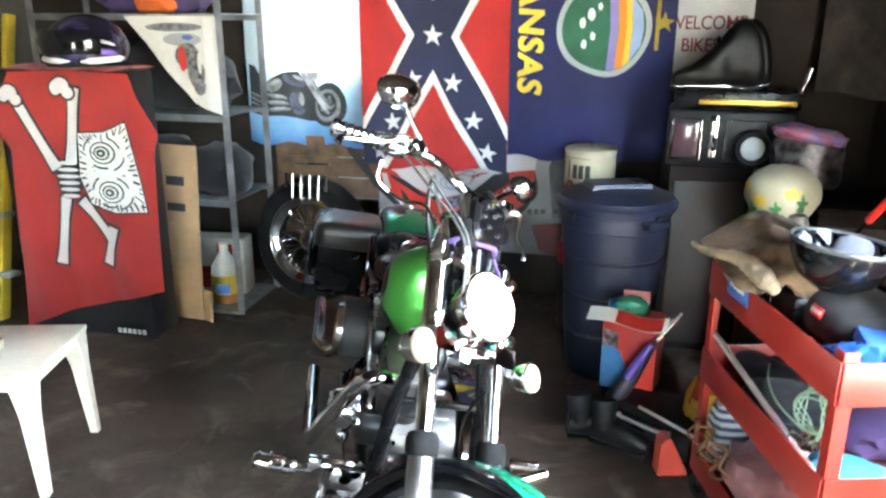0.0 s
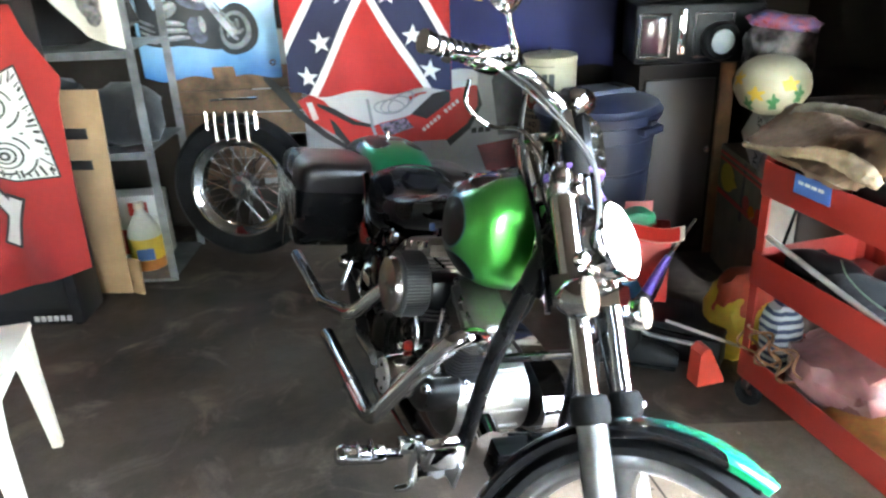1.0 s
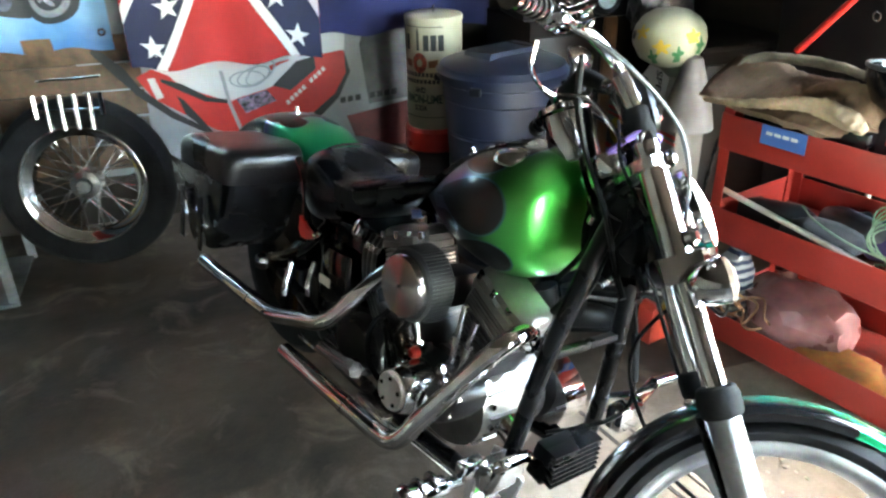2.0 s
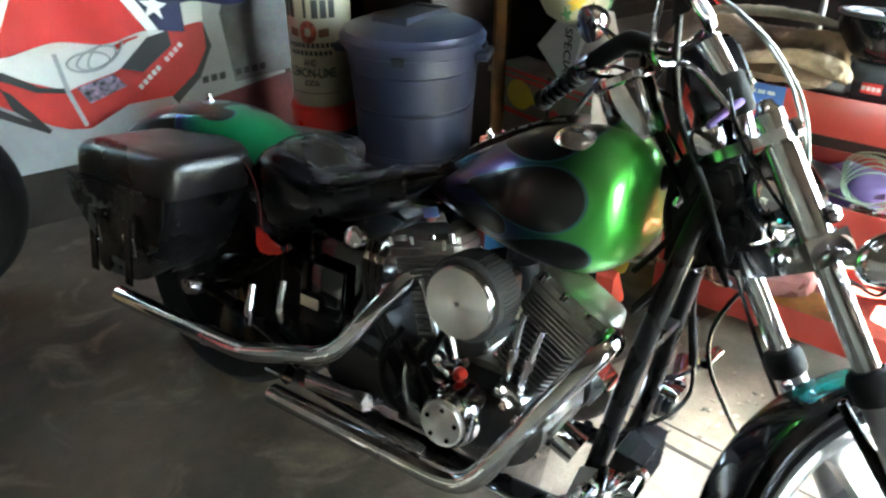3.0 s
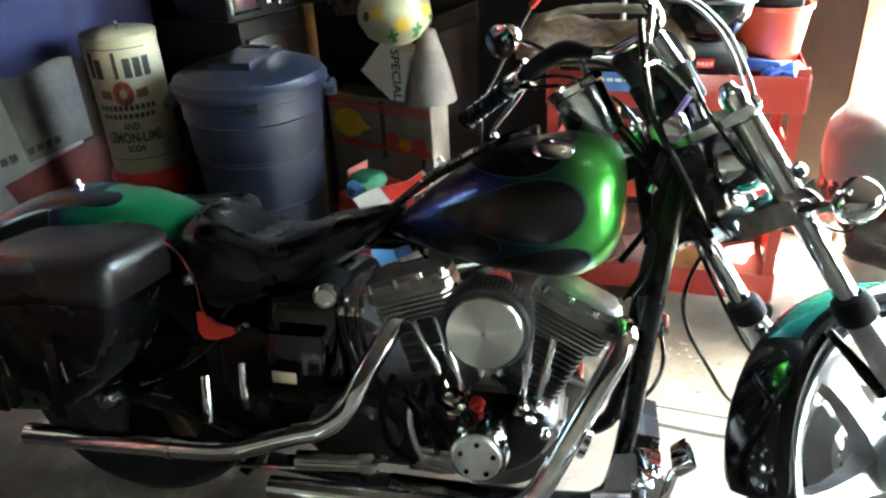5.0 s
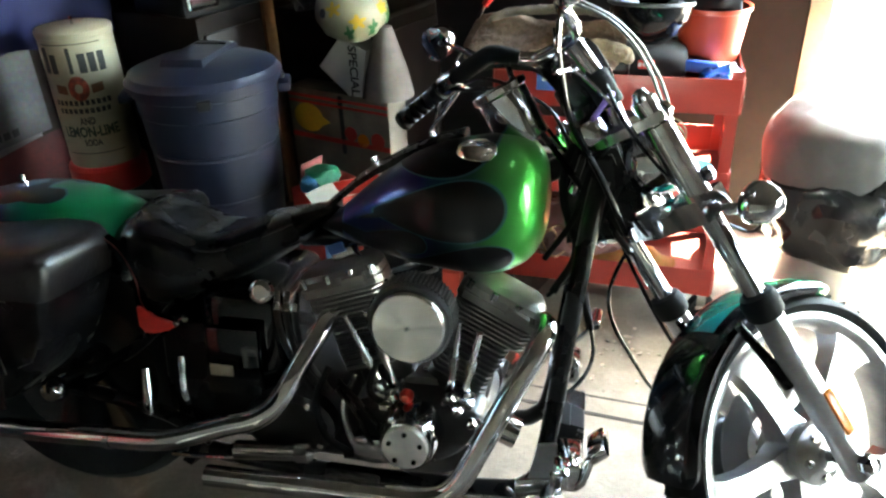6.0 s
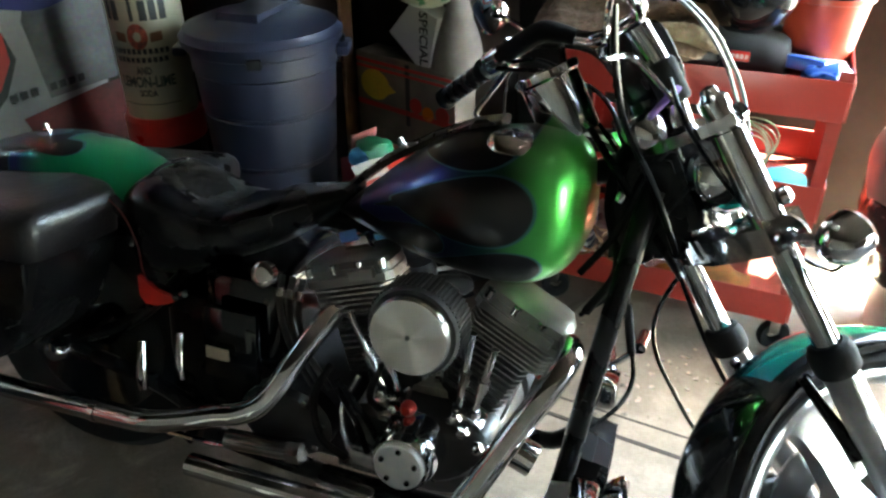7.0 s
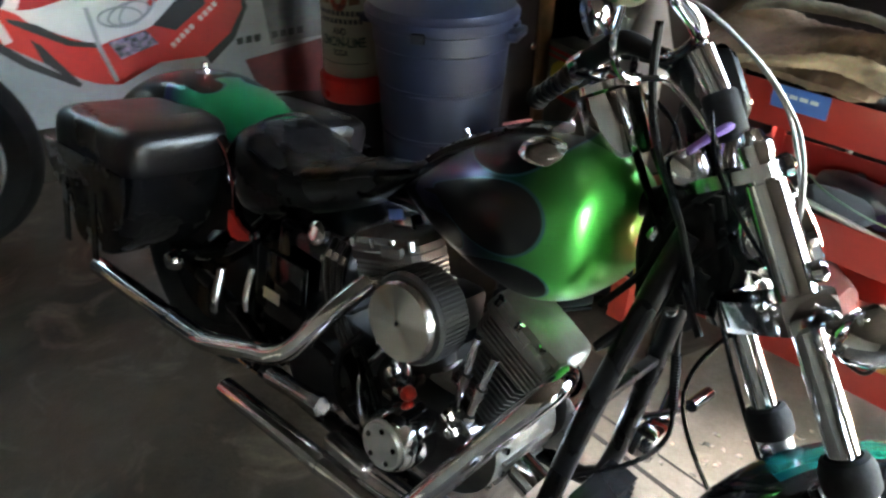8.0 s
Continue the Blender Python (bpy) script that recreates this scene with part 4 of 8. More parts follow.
def flame(name, ovals, ax, ay, edge, front, back, c_front, c_mid, c_tail):
    """Gloss black paint with a metallic flame: the front of the part, cut by dark teardrops. ovals: (centre, centre, half length, half height, slope)."""
    m = bpy.data.materials.new(name)
    m.use_nodes = True
    nt = m.node_tree
    b = nt.nodes["Principled BSDF"]
    tc, sep = nt.nodes.new("ShaderNodeTexCoord"), nt.nodes.new("ShaderNodeSeparateXYZ")
    nt.links.new(tc.outputs["Object"], sep.inputs["Vector"])

    def op(kind, a, c=None, third=None):
        n = nt.nodes.new("ShaderNodeMath")
        n.operation = kind
        for i, q in enumerate((a, c, third)):
            if q is None:
                continue
            if isinstance(q, (int, float)):
                n.inputs[i].default_value = q
            else:
                nt.links.new(q, n.inputs[i])
        return n.outputs["Value"]

    px, py = sep.outputs[ax], sep.outputs[ay]
    field = None
    for cx, cy, rx, ry, rise in ovals:
        ex = op("DIVIDE", op("SUBTRACT", px, cx), rx)
        taper = op("MULTIPLY_ADD", ex, 0.38, 0.62)
        up = op("MULTIPLY_ADD", op("SUBTRACT", px, cx), -rise, py)
        ey = op("DIVIDE", op("DIVIDE", op("SUBTRACT", up, cy), ry), op("MAXIMUM", taper, 0.12))
        d = op("SQRT", op("ADD", op("MULTIPLY", ex, ex), op("MULTIPLY", ey, ey)))
        d = op("SUBTRACT", d, 1.0)
        field = d if field is None else op("MINIMUM", field, d)
    limit = op("DIVIDE", op("SUBTRACT", px, edge), 0.05)
    field = op("MINIMUM", field, limit)
    mask = op("MULTIPLY", field, 22.0)
    n = nt.nodes.new("ShaderNodeClamp")
    nt.links.new(mask, n.inputs["Value"])
    line = op("SUBTRACT", 1.0, op("ABSOLUTE", op("MULTIPLY", op("SUBTRACT", field, 0.03), 30.0)))
    ln = nt.nodes.new("ShaderNodeClamp")
    nt.links.new(line, ln.inputs["Value"])
    mr = nt.nodes.new("ShaderNodeMapRange")
    mr.inputs["From Min"].default_value, mr.inputs["From Max"].default_value = back, front
    nt.links.new(px, mr.inputs["Value"])
    rp = nt.nodes.new("ShaderNodeValToRGB")
    rp.color_ramp.elements[0].color, rp.color_ramp.elements[1].color = (*c_tail, 1), (*c_front, 1)
    e = rp.color_ramp.elements.new(0.5)
    e.color = (*c_mid, 1)
    nt.links.new(mr.outputs["Result"], rp.inputs["Fac"])
    mix = nt.nodes.new("ShaderNodeMixRGB")
    mix.inputs["Color1"].default_value = (0.005, 0.005, 0.006, 1)
    nt.links.new(n.outputs["Result"], mix.inputs["Fac"])
    nt.links.new(rp.outputs["Color"], mix.inputs["Color2"])
    mix2 = nt.nodes.new("ShaderNodeMixRGB")
    nt.links.new(ln.outputs["Result"], mix2.inputs["Fac"])
    nt.links.new(mix.outputs["Color"], mix2.inputs["Color1"])
    mix2.inputs["Color2"].default_value = (0.04, 0.13, 0.16, 1)
    nt.links.new(mix2.outputs["Color"], b.inputs["Base Color"])
    fleck = nt.nodes.new("ShaderNodeTexNoise")
    fleck.inputs["Scale"].default_value = 900
    nt.links.new(tc.outputs["Object"], fleck.inputs["Vector"])
    bp = nt.nodes.new("ShaderNodeBump")
    bp.inputs["Strength"].default_value, bp.inputs["Distance"].default_value = 0.06, 0.001
    nt.links.new(fleck.outputs["Fac"], bp.inputs["Height"])
    nt.links.new(bp.outputs["Normal"], b.inputs["Normal"])
    nt.links.new(op("MULTIPLY", n.outputs["Result"], 0.85), b.inputs["Metallic"])
    b.inputs["Roughness"].default_value, b.inputs["Specular IOR Level"].default_value = 0.3, 0.03
    b.inputs["Coat Weight"].default_value, b.inputs["Coat Roughness"].default_value = 0.55, 0.02
    return m


GREEN, TEAL, BLUE = (0.11, 0.56, 0.1), (0.008, 0.2, 0.1), (0.006, 0.01, 0.075)
tank_paint = flame("tank_paint", ((0.985, 0.782, 0.13, 0.079, 0.12), (0.965, 0.895, 0.128, 0.08, 0.22), (1.035, 0.688, 0.095, 0.046, 0.15), (0.9, 0.715, 0.068, 0.034, 0.0), (0.83, 0.835, 0.075, 0.03, 0.9), (0.83, 0.7, 0.08, 0.03, -0.3), (0.885, 0.768, 0.07, 0.012, 0.35), (0.92, 0.668, 0.07, 0.014, 0.05)), 0, 2, 0.775, 1.16, 0.955, GREEN, (0.016, 0.07, 0.045), BLUE)
rear_paint = flame("rear_fender_paint", ((0.06, 0.75, 0.085, 0.014, -0.05), (0.0, 0.742, 0.09, 0.016, 0.15), (0.05, 0.585, 0.33, 0.115, 0.0)), 0, 2, 0.0, 0.17, 0.02, (0.02, 0.3, 0.12), TEAL, BLUE)
AX = -0.365


def fender_paint():
    """Black fender with a metallic green blade along the crown, widening at the tip."""
    m = bpy.data.materials.new("front_fender_paint")
    m.use_nodes = True
    nt = m.node_tree
    b = nt.nodes["Principled BSDF"]
    tc, sep = nt.nodes.new("ShaderNodeTexCoord"), nt.nodes.new("ShaderNodeSeparateXYZ")
    nt.links.new(tc.outputs["Object"], sep.inputs["Vector"])

    def op(kind, a, c):
        n = nt.nodes.new("ShaderNodeMath")
        n.operation = kind
        for i, q in enumerate((a, c)):
            if isinstance(q, (int, float)):
                n.inputs[i].default_value = q
            else:
                nt.links.new(q, n.inputs[i])
        return n.outputs["Value"]

    x, y, z = sep.outputs
    side = op("ABSOLUTE", y, 0)
    crown = op("DIVIDE", op("SUBTRACT", op("ADD", 0.038, op("MULTIPLY", op("MAXIMUM", x, 0.0), 0.06)), side), 0.05)
    # the notch: a round bite out of the wide tip
    notch = op("SUBTRACT", op("SQRT", op("ADD", op("POWER", op("DIVIDE", op("SUBTRACT", x, 0.155), 0.055), 2.0), op("POWER", op("DIVIDE", op("SUBTRACT", side, 0.07), 0.05), 2.0)), 0), 1.0)
    tip = op("MINIMUM", op("DIVIDE", op("SUBTRACT", x, 0.165), 0.05), notch)
    field = op("MINIMUM", op("MAXIMUM", crown, tip), op("DIVIDE", op("ADD", x, 0.06), 0.05))
    cl = nt.nodes.new("ShaderNodeClamp")
    nt.links.new(op("MULTIPLY", field, 18.0), cl.inputs["Value"])
    mr = nt.nodes.new("ShaderNodeMapRange")
    mr.inputs["From Min"].default_value, mr.inputs["From Max"].default_value = -0.05, 0.22
    nt.links.new(x, mr.inputs["Value"])
    rp = nt.nodes.new("ShaderNodeValToRGB")
    rp.color_ramp.elements[0].color, rp.color_ramp.elements[1].color = (0.005, 0.16, 0.17, 1), (0.02, 0.4, 0.17, 1)
    nt.links.new(mr.outputs["Result"], rp.inputs["Fac"])
    mix = nt.nodes.new("ShaderNodeMixRGB")
    mix.inputs["Color1"].default_value = (0.005, 0.005, 0.006, 1)
    nt.links.new(cl.outputs["Result"], mix.inputs["Fac"])
    nt.links.new(rp.outputs["Color"], mix.inputs["Color2"])
    nt.links.new(mix.outputs["Color"], b.inputs["Base Color"])
    nt.links.new(op("MULTIPLY", cl.outputs["Result"], 0.5), b.inputs["Metallic"])
    b.inputs["Roughness"].default_value, b.inputs["Specular IOR Level"].default_value = 0.25, 0.08
    b.inputs["Coat Weight"].default_value, b.inputs["Coat Roughness"].default_value = 0.6, 0.02
    return m


front_paint = fender_paint()


def P(name, bm, ma, label="", parent=None, m=None, sharp=38):
    return part(name, bm, ma, parent or bike, label, m, sharp)


placed = set()


def F(name, bm, ma, label="", parent=None, sharp=38):
    """A part of the steered front end."""
    ob = part(name, bm, ma, parent or bike, label, None, sharp)
    if parent is None:
        ob.matrix_basis = FORK
        placed.add(ob)
    return ob


def N(name, bm, ma, label="", parent=None, m=None, sharp=38):
    """A part of the frame whose numbers hold as they stand."""
    ob = part(name, bm, ma, parent or bike, label, m, sharp)
    if parent is None:
        placed.add(ob)
    return ob


def cyl(a, b, r, seg=16, r2=None):
    return bm_tube([a, b], [r, r if r2 is None else r2], seg, 1)


def super_ring(s, yc, zc, hw, hz, n=24, p=2.4):
    out = []
    for k in range(n):
        a = 2 * math.pi * k / n
        c, q = math.cos(a), math.sin(a)
        out.append(Vector((s, yc + hw * math.copysign(abs(c) ** (2 / p), c), zc + hz * math.copysign(abs(q) ** (2 / p), q))))
    return out


def dense(keys, n):
    """Steps between rows of numbers, smoothed."""
    ks = np.array(keys, float)
    t = np.linspace(0, len(ks) - 1, n)
    out = []
    for q in t:
        i = min(int(q), len(ks) - 2)
        f = q - i
        a, b2, c, d = ks[max(i - 1, 0)], ks[i], ks[i + 1], ks[min(i + 2, len(ks) - 1)]
        out.append(0.5 * (2 * b2 + (c - a) * f + (2 * a - 5 * b2 + 4 * c - d) * f * f + (3 * b2 - a - 3 * c + d) * f ** 3))
    return out


# fuel tank
rows = dense([(0.722, 0.03, 0.716, 0.694), (0.765, 0.055, 0.748, 0.68), (0.84, 0.1, 0.812, 0.662), (0.92, 0.14, 0.868, 0.646), (1.0, 0.168, 0.898, 0.638), (1.08, 0.178, 0.914, 0.636), (1.132, 0.166, 0.914, 0.652), (1.166, 0.138, 0.893, 0.68), (1.184, 0.088, 0.856, 0.72), (1.189, 0.03, 0.81, 0.765)], 44)
tk = bm_loft([super_ring(s, 0, (t + b2) / 2, w, (t - b2) / 2, 44, 2.6) for s, w, t, b2 in rows])
for v in tk.verts:
    v.co.z -= 0.4 * max(0.0, v.co.y + 0.02) * min(1.0, max(0.0, (v.co.z - 0.7) / 0.1))
N("fuel_tank", tk, tank_paint, "metallic green tank with black and blue flames")
# added plate: keeps the tank's green out of the rocker box reflections
N("tank_pan", bm_loft([[Vector((s, k * w, b2 - 0.006 + 0.03 * k * k)) for k in (-0.8, -0.5, 0, 0.5, 0.8)] + [Vector((s, k * w, b2 + 0.008 + 0.03 * k * k)) for k in (0.8, 0.5, 0, -0.5, -0.8)] for s, w, b2 in ((0.86, 0.08, 0.66), (0.95, 0.11, 0.645), (1.05, 0.125, 0.637), (1.11, 0.115, 0.645), (1.15, 0.09, 0.668))]), satin_black, "black plate added below the tank against green reflections")
STRAP = ((0.72, 0.738), (0.76, 0.772), (0.8, 0.806), (0.84, 0.832), (0.9, 0.866), (0.97, 0.896), (1.02, 0.908))
N("console_strap", bm_loft([[Vector((s, -0.036, z - 0.014)), Vector((s, -0.034, z)), Vector((s, 0.0, z + 0.008)), Vector((s, 0.034, z)), Vector((s, 0.036, z - 0.014))] for s, z in STRAP]), leather, "black studded leather tank strap")
for k in range(8):
    s = 0.745 + 0.026 * k
    z = float(np.interp(s, [q[0] for q in STRAP], [q[1] for q in STRAP]))
    for y in (-0.028, 0.028):
        N("stud", bm_lathe([(0.0055, 0), (0.004, 0.0035), (0, 0.005)], 8, pose(s, y, z, 0, -38, 0)), chrome)
N("strap_bolt", bm_lathe([(0.009, 0), (0.009, 0.006), (0.005, 0.009), (0.006, 0.018), (0, 0.02)], 12, pose(0.835, -0.005, 0.832, 0, -30, 0)), chrome)
for y in (-0.105, 0.105):
    cap = P("fuel_cap", bm_lathe([(0.04, 0), (0.042, 0.004), (0.038, 0.013), (0.03, 0.018), (0.008, 0.021), (0, 0.021)], 24, pose(1.115, y, 0.871 if y < 0 else 0.832, 0, 3, 0) @ pose(0, 0, 0, -12 * (1 if y > 0 else -1), 0, 0)), chrome)
CUP = Matrix.Translation((1.138, -0.008, 0.893)) @ Matrix.Rotation(radians(-30), 4, "Y")
cup = N("instrument_cup", bm_lathe([(0, 0), (0.046, 0), (0.05, 0.006), (0.05, 0.1), (0.055, 0.104), (0.055, 0.116), (0.048, 0.118), (0.046, 0.11), (0, 0.108)], 40, CUP), chrome, "tall chrome instrument housing")
part("dial", bm_lathe([(0, 0.1085), (0.045, 0.1085), (0.045, 0.1095), (0, 0.1105)], 32, CUP), gloss_black, cup, "dark instrument face")
P("star_ornament", bm_plate(star_pts(0, 0, 0.024), 0.006, Matrix.Translation((1.265, 0.02, 0.83)) @ Matrix.Rotation(radians(75), 4, "X") @ Matrix.Rotation(radians(-60), 4, "Y")), mat("ornament_green", (0.08, 0.6, 0.08), 0.3), "bright green star ornament")

# seat
rows = dense([(0.79, 0.03, 0.742, 0.715), (0.72, 0.07, 0.728, 0.66), (0.64, 0.11, 0.712, 0.61), (0.56, 0.145, 0.692, 0.575), (0.48, 0.165, 0.69, 0.545), (0.41, 0.168, 0.71, 0.52), (0.35, 0.155, 0.718, 0.53), (0.31, 0.125, 0.70, 0.58), (0.285, 0.085, 0.678, 0.63)], 34)
st = bm_loft([super_ring(s, 0, (t + b2) / 2, w, (t - b2) / 2, 40, 2.8) for s, w, t, b2 in rows])
for v in st.verts:
    flare = max(0.0, 1 - ((v.co.x - 0.41) / 0.09) ** 2) * max(0.0, abs(v.co.y) / 0.168 - 0.35) * (v.co.z > 0.6)
    v.co.z += 0.05 * flare * (v.co.y < 0)
    if v.co.y > 0:
        v.co.z -= 0.06 * max(0.0, v.co.y - 0.03) * (v.co.z > 0.6)
        v.co.y *= 0.78
    dish = max(0.0, 1 - ((v.co.x - 0.5) / 0.12) ** 2 - (v.co.y / 0.12) ** 2)
    if v.co.z > 0.64:
        v.co.z -= 0.016 * dish - 0.0025 * math.sin(70 * (v.co.x + 0.6 * abs(v.co.y))) * dish
P("seat", st, leather, "black leather solo seat with raised back")
P("seat_seam", bm_tube([(0.72, -0.072, 0.715), (0.62, -0.118, 0.68), (0.54, -0.148, 0.665), (0.46, -0.16, 0.69), (0.39, -0.15, 0.70), (0.35, -0.06, 0.722), (0.345, 0.045, 0.72), (0.38, 0.08, 0.698)], 0.004, 6, 4), satin_black)

# rear wheel and fender
P("rear_tyre", bm_lathe([(0.2, -0.05), (0.24, -0.066), (0.285, -0.062), (0.312, -0.035), (0.318, 0), (0.312, 0.035), (0.285, 0.062), (0.24, 0.066), (0.2, 0.05), (0.2, -0.05)], 40, pose(0.11, 0, 0.318, 90)), rubber)
P("rear_rim", bm_lathe([(0.03, -0.05), (0.045, -0.045), (0.05, -0.02), (0.17, -0.015), (0.195, -0.045), (0.207, -0.05), (0.207, 0.05), (0.195, 0.045), (0.05, 0.02), (0.03, 0.05)], 40, pose(0.11, 0, 0.318, 90)), gloss_black)
secs = []
for k in range(31):
    a = radians(46 + 128 * k / 30)
    w = 0.1 + 0.012 * math.sin(math.pi * k / 30)
    ring = []
    for j in range(17):
        q = math.pi * j / 16
        rr = 0.4 + 0.062 * math.sin(q) ** 0.6
        ring.append(Vector((0.06 + rr * math.cos(a), w * math.cos(q), 0.3 + rr * math.sin(a))))
    secs.append(ring)
N("rear_fender", bm_loft(secs, False, False), rear_paint, "flared rear fender with green flames")
# added dark panel and plate: they hide lit floor seen past the rear wheel
secs = []
for k in range(13):
    a = radians(40 - 75 * k / 12)
    secs.append([Vector((0.12 + rr * math.cos(a), y, 0.322 + rr * math.sin(a))) for y, rr in ((-0.1, 0.335), (-0.098, 0.358), (-0.05, 0.368), (0.05, 0.368), (0.098, 0.358), (0.1, 0.335))])
P("inner_fender", bm_loft(secs, False, False), satin_black, "black panel added for the dark gap ahead of the rear wheel")
P("belt_guard", bm_loft([[Vector((0.12, y, 0.24)), Vector((0.6, y, 0.2)), Vector((0.6, y, 0.42)), Vector((0.3, y, 0.46)), Vector((0.12, y, 0.4))] for y in (0.1, 0.112)]), satin_black)
N("fender_bolt", bm_lathe([(0.012, 0), (0.012, 0.006), (0.006, 0.008), (0.007, 0.02), (0, 0.023)], 12, pose(0.0, 0, 0.755, 0, -8, 0)), chrome)
for sy in (-1, 1):
    P("fender_strut", bm_loft([[Vector((s, sy * 0.112, z - 0.022)), Vector((s, sy * 0.122, z - 0.02)), Vector((s, sy * 0.122, z + 0.02)), Vector((s, sy * 0.112, z + 0.022))] for s, z in ((0.45, 0.545), (0.36, 0.6), (0.2, 0.63), (0.0, 0.62), (-0.1, 0.6))]), gloss_black)
RAIL = ((0.3, 0.695), (0.328, 0.672), (0.348, 0.64), (0.362, 0.6), (0.366, 0.56), (0.385, 0.528), (0.42, 0.518), (0.452, 0.528))
rail = N("strut_cover", bm_loft([[Vector((s - 0.012, -0.148, z - 0.006)), Vector((s - 0.012, -0.164, z - 0.006)), Vector((s + 0.004, -0.17, z + 0.004)), Vector((s + 0.006, -0.15, z + 0.006))] for s, z in RAIL]), gloss_black, "gloss black curved fender strut cover")
part("red_edge", bm_tube([(s + 0.004, -0.17, z + 0.003) for s, z in RAIL[:6]], 0.0013, 6, 4), mat("dark_red_trim", (0.2, 0.01, 0.008), 0.4), rail)
part("reflector", bm_loft([[Vector((s, -0.166, z)), Vector((s, -0.176, z)), Vector((s, -0.176, z + h)), Vector((s, -0.166, z + h))] for s, z, h in ((0.362, 0.512, 0.04), (0.375, 0.496, 0.052), (0.4, 0.496, 0.034), (0.43, 0.506, 0.017), (0.45, 0.518, 0.012))]), red_plastic, rail, "red side reflector")
for s, z in ((0.447, 0.524), (0.468, 0.536)):
    part("screw", bm_lathe([(0.008, 0), (0.008, 0.006), (0.004, 0.009), (0, 0.009)], 10, pose(s, -0.172, z, 90)), chrome, rail)
part("plate", bm_box(0.022, 0.003, 0.02, 0.001, pose(0.345, -0.171, 0.618, 0, -10, 0)), dull_chrome, rail)
P("tail_lamp", bm_lathe([(0, 0.0), (0.045, 0), (0.05, 0.02), (0.04, 0.045), (0, 0.055)], 24, pose(-0.25, 0, 0.56, 0, -95, 0)), red_plastic)

# added black fillers that keep the gap ahead of the rear wheel dark
N("battery_tray", bm_box(0.26, 0.2, 0.3, 0.03, pose(0.48, 0.0, 0.36), 3), satin_black)
N("swing_arm_block", bm_box(0.12, 0.22, 0.14, 0.03, pose(0.42, 0.0, 0.29), 3), satin_black)
N("inner_fender_side", bm_plate([(0.2, 0.2), (0.42, 0.2), (0.44, 0.52), (0.36, 0.62), (0.26, 0.62)], 0.006, pose(0, 0.105, 0, 90)), satin_black)

# saddlebags


def level_ring(s0, s1, y0, y1, z, n=40, p=7.0, dip=0.0):
    """A rounded oblong at one height."""
    out = []
    for k in range(n):
        a = 2 * math.pi * k / n
        c, q = math.cos(a), math.sin(a)
        x = (s0 + s1) / 2 + (s1 - s0) / 2 * math.copysign(abs(c) ** (2 / p), c)
        y = (y0 + y1) / 2 + (y1 - y0) / 2 * math.copysign(abs(q) ** (2 / p), q)
        out.append(Vector((x, y, z + dip * (x - s0) / (s1 - s0))))
    return out


def saddlebag(side, top, out):
    """A tapering leather bag; top: the lid's height, out: its outer edge."""
    y0 = side * 0.13
    body = [(0.375, 0.02, 0.13, 0.05), (0.38, 0.0, 0.165, 0.036), (0.395, -0.01, 0.195, 0.03), (0.44, -0.018, 0.245, 0.022), (0.5, -0.024, 0.28, 0.014), (0.56, -0.03, 0.31, 0.006), (0.64, -0.035, 0.325, 0.004), (0.67, -0.03, 0.32, 0.006)]
    rings = [level_ring(a, b, y0, side * (out - d), z - 0.69 + top, dip=0.012) for z, a, b, d in body]
    bag = P("saddlebag", bm_loft(rings), leather, "black leather saddlebag with strapped flap")
    lid = [(0.6, -0.0355, 0.3215, 0.003), (0.645, -0.0375, 0.3275, 0.001), (0.663, -0.036, 0.326, 0.003), (0.676, -0.031, 0.32, 0.009), (0.685, -0.02, 0.308, 0.02), (0.6895, -0.006, 0.29, 0.038), (0.692, 0.06, 0.22, 0.09)]
    flap = part("flap", bm_loft([level_ring(a, b, y0 - side * 0.004, side * (out - d), z - 0.69 + top, dip=0.02 + 0.08 * (0.665 - z) * (z < 0.6)) for z, a, b, d in lid]), lid_leather, bag)
    tongue = bm_loft([[Vector((s, side * (out + 0.004 + lean), z - 0.69 + top)) for s, z, lean in ((-0.035, 0.62, 0.002), (0.325, 0.63, 0.002), (0.315, 0.57, -0.004), (0.27, 0.5, -0.016), (0.22, 0.478, -0.02), (0.06, 0.478, -0.02), (0.01, 0.5, -0.016), (-0.03, 0.56, -0.004))], [Vector((s, side * (out + 0.009 + lean), z - 0.69 + top)) for s, z, lean in ((-0.033, 0.62, 0.002), (0.323, 0.63, 0.002), (0.313, 0.57, -0.004), (0.268, 0.502, -0.016), (0.22, 0.48, -0.02), (0.06, 0.48, -0.02), (0.012, 0.502, -0.016), (-0.028, 0.56, -0.004))]])
    part("tongue", tongue, leather, bag)
    for s in (0.07, 0.2):
        z = 0.5 - 0.69 + top
        part("strap", bm_loft([[Vector((s + dx, side * (out + 0.011 + l), z + dz)) for dx, l in ((-0.012, 0), (0.012, 0), (0.012, 0.004), (-0.012, 0.004))] for dz, l2 in ((0.06, 0), (0.0, -0.012), (-0.09, -0.03))]), leather, bag)
        part("buckle", bm_tube([(s - 0.018, side * (out + 0.004), z - 0.02), (s + 0.018, side * (out + 0.004), z - 0.02), (s + 0.018, side * (out + 0.01), z + 0.02), (s - 0.018, side * (out + 0.01), z + 0.02), (s - 0.018, side * (out + 0.004), z - 0.02)], 0.0032, 6, 1, smooth=False), chrome, bag)
    for s in (0.0, 0.12, 0.25):
        part("rivet", bm_lathe([(0.006, 0), (0.005, 0.003), (0, 0.004)], 8, pose(s, side * (out - 0.002), 0.61 - 0.69 + top, -90 * side)), dull_chrome, bag)


lid_leather = mat("worn_lid_leather", (0.007, 0.006, 0.007), 0.3, 0, 0.3, 7, 0.3, 120)
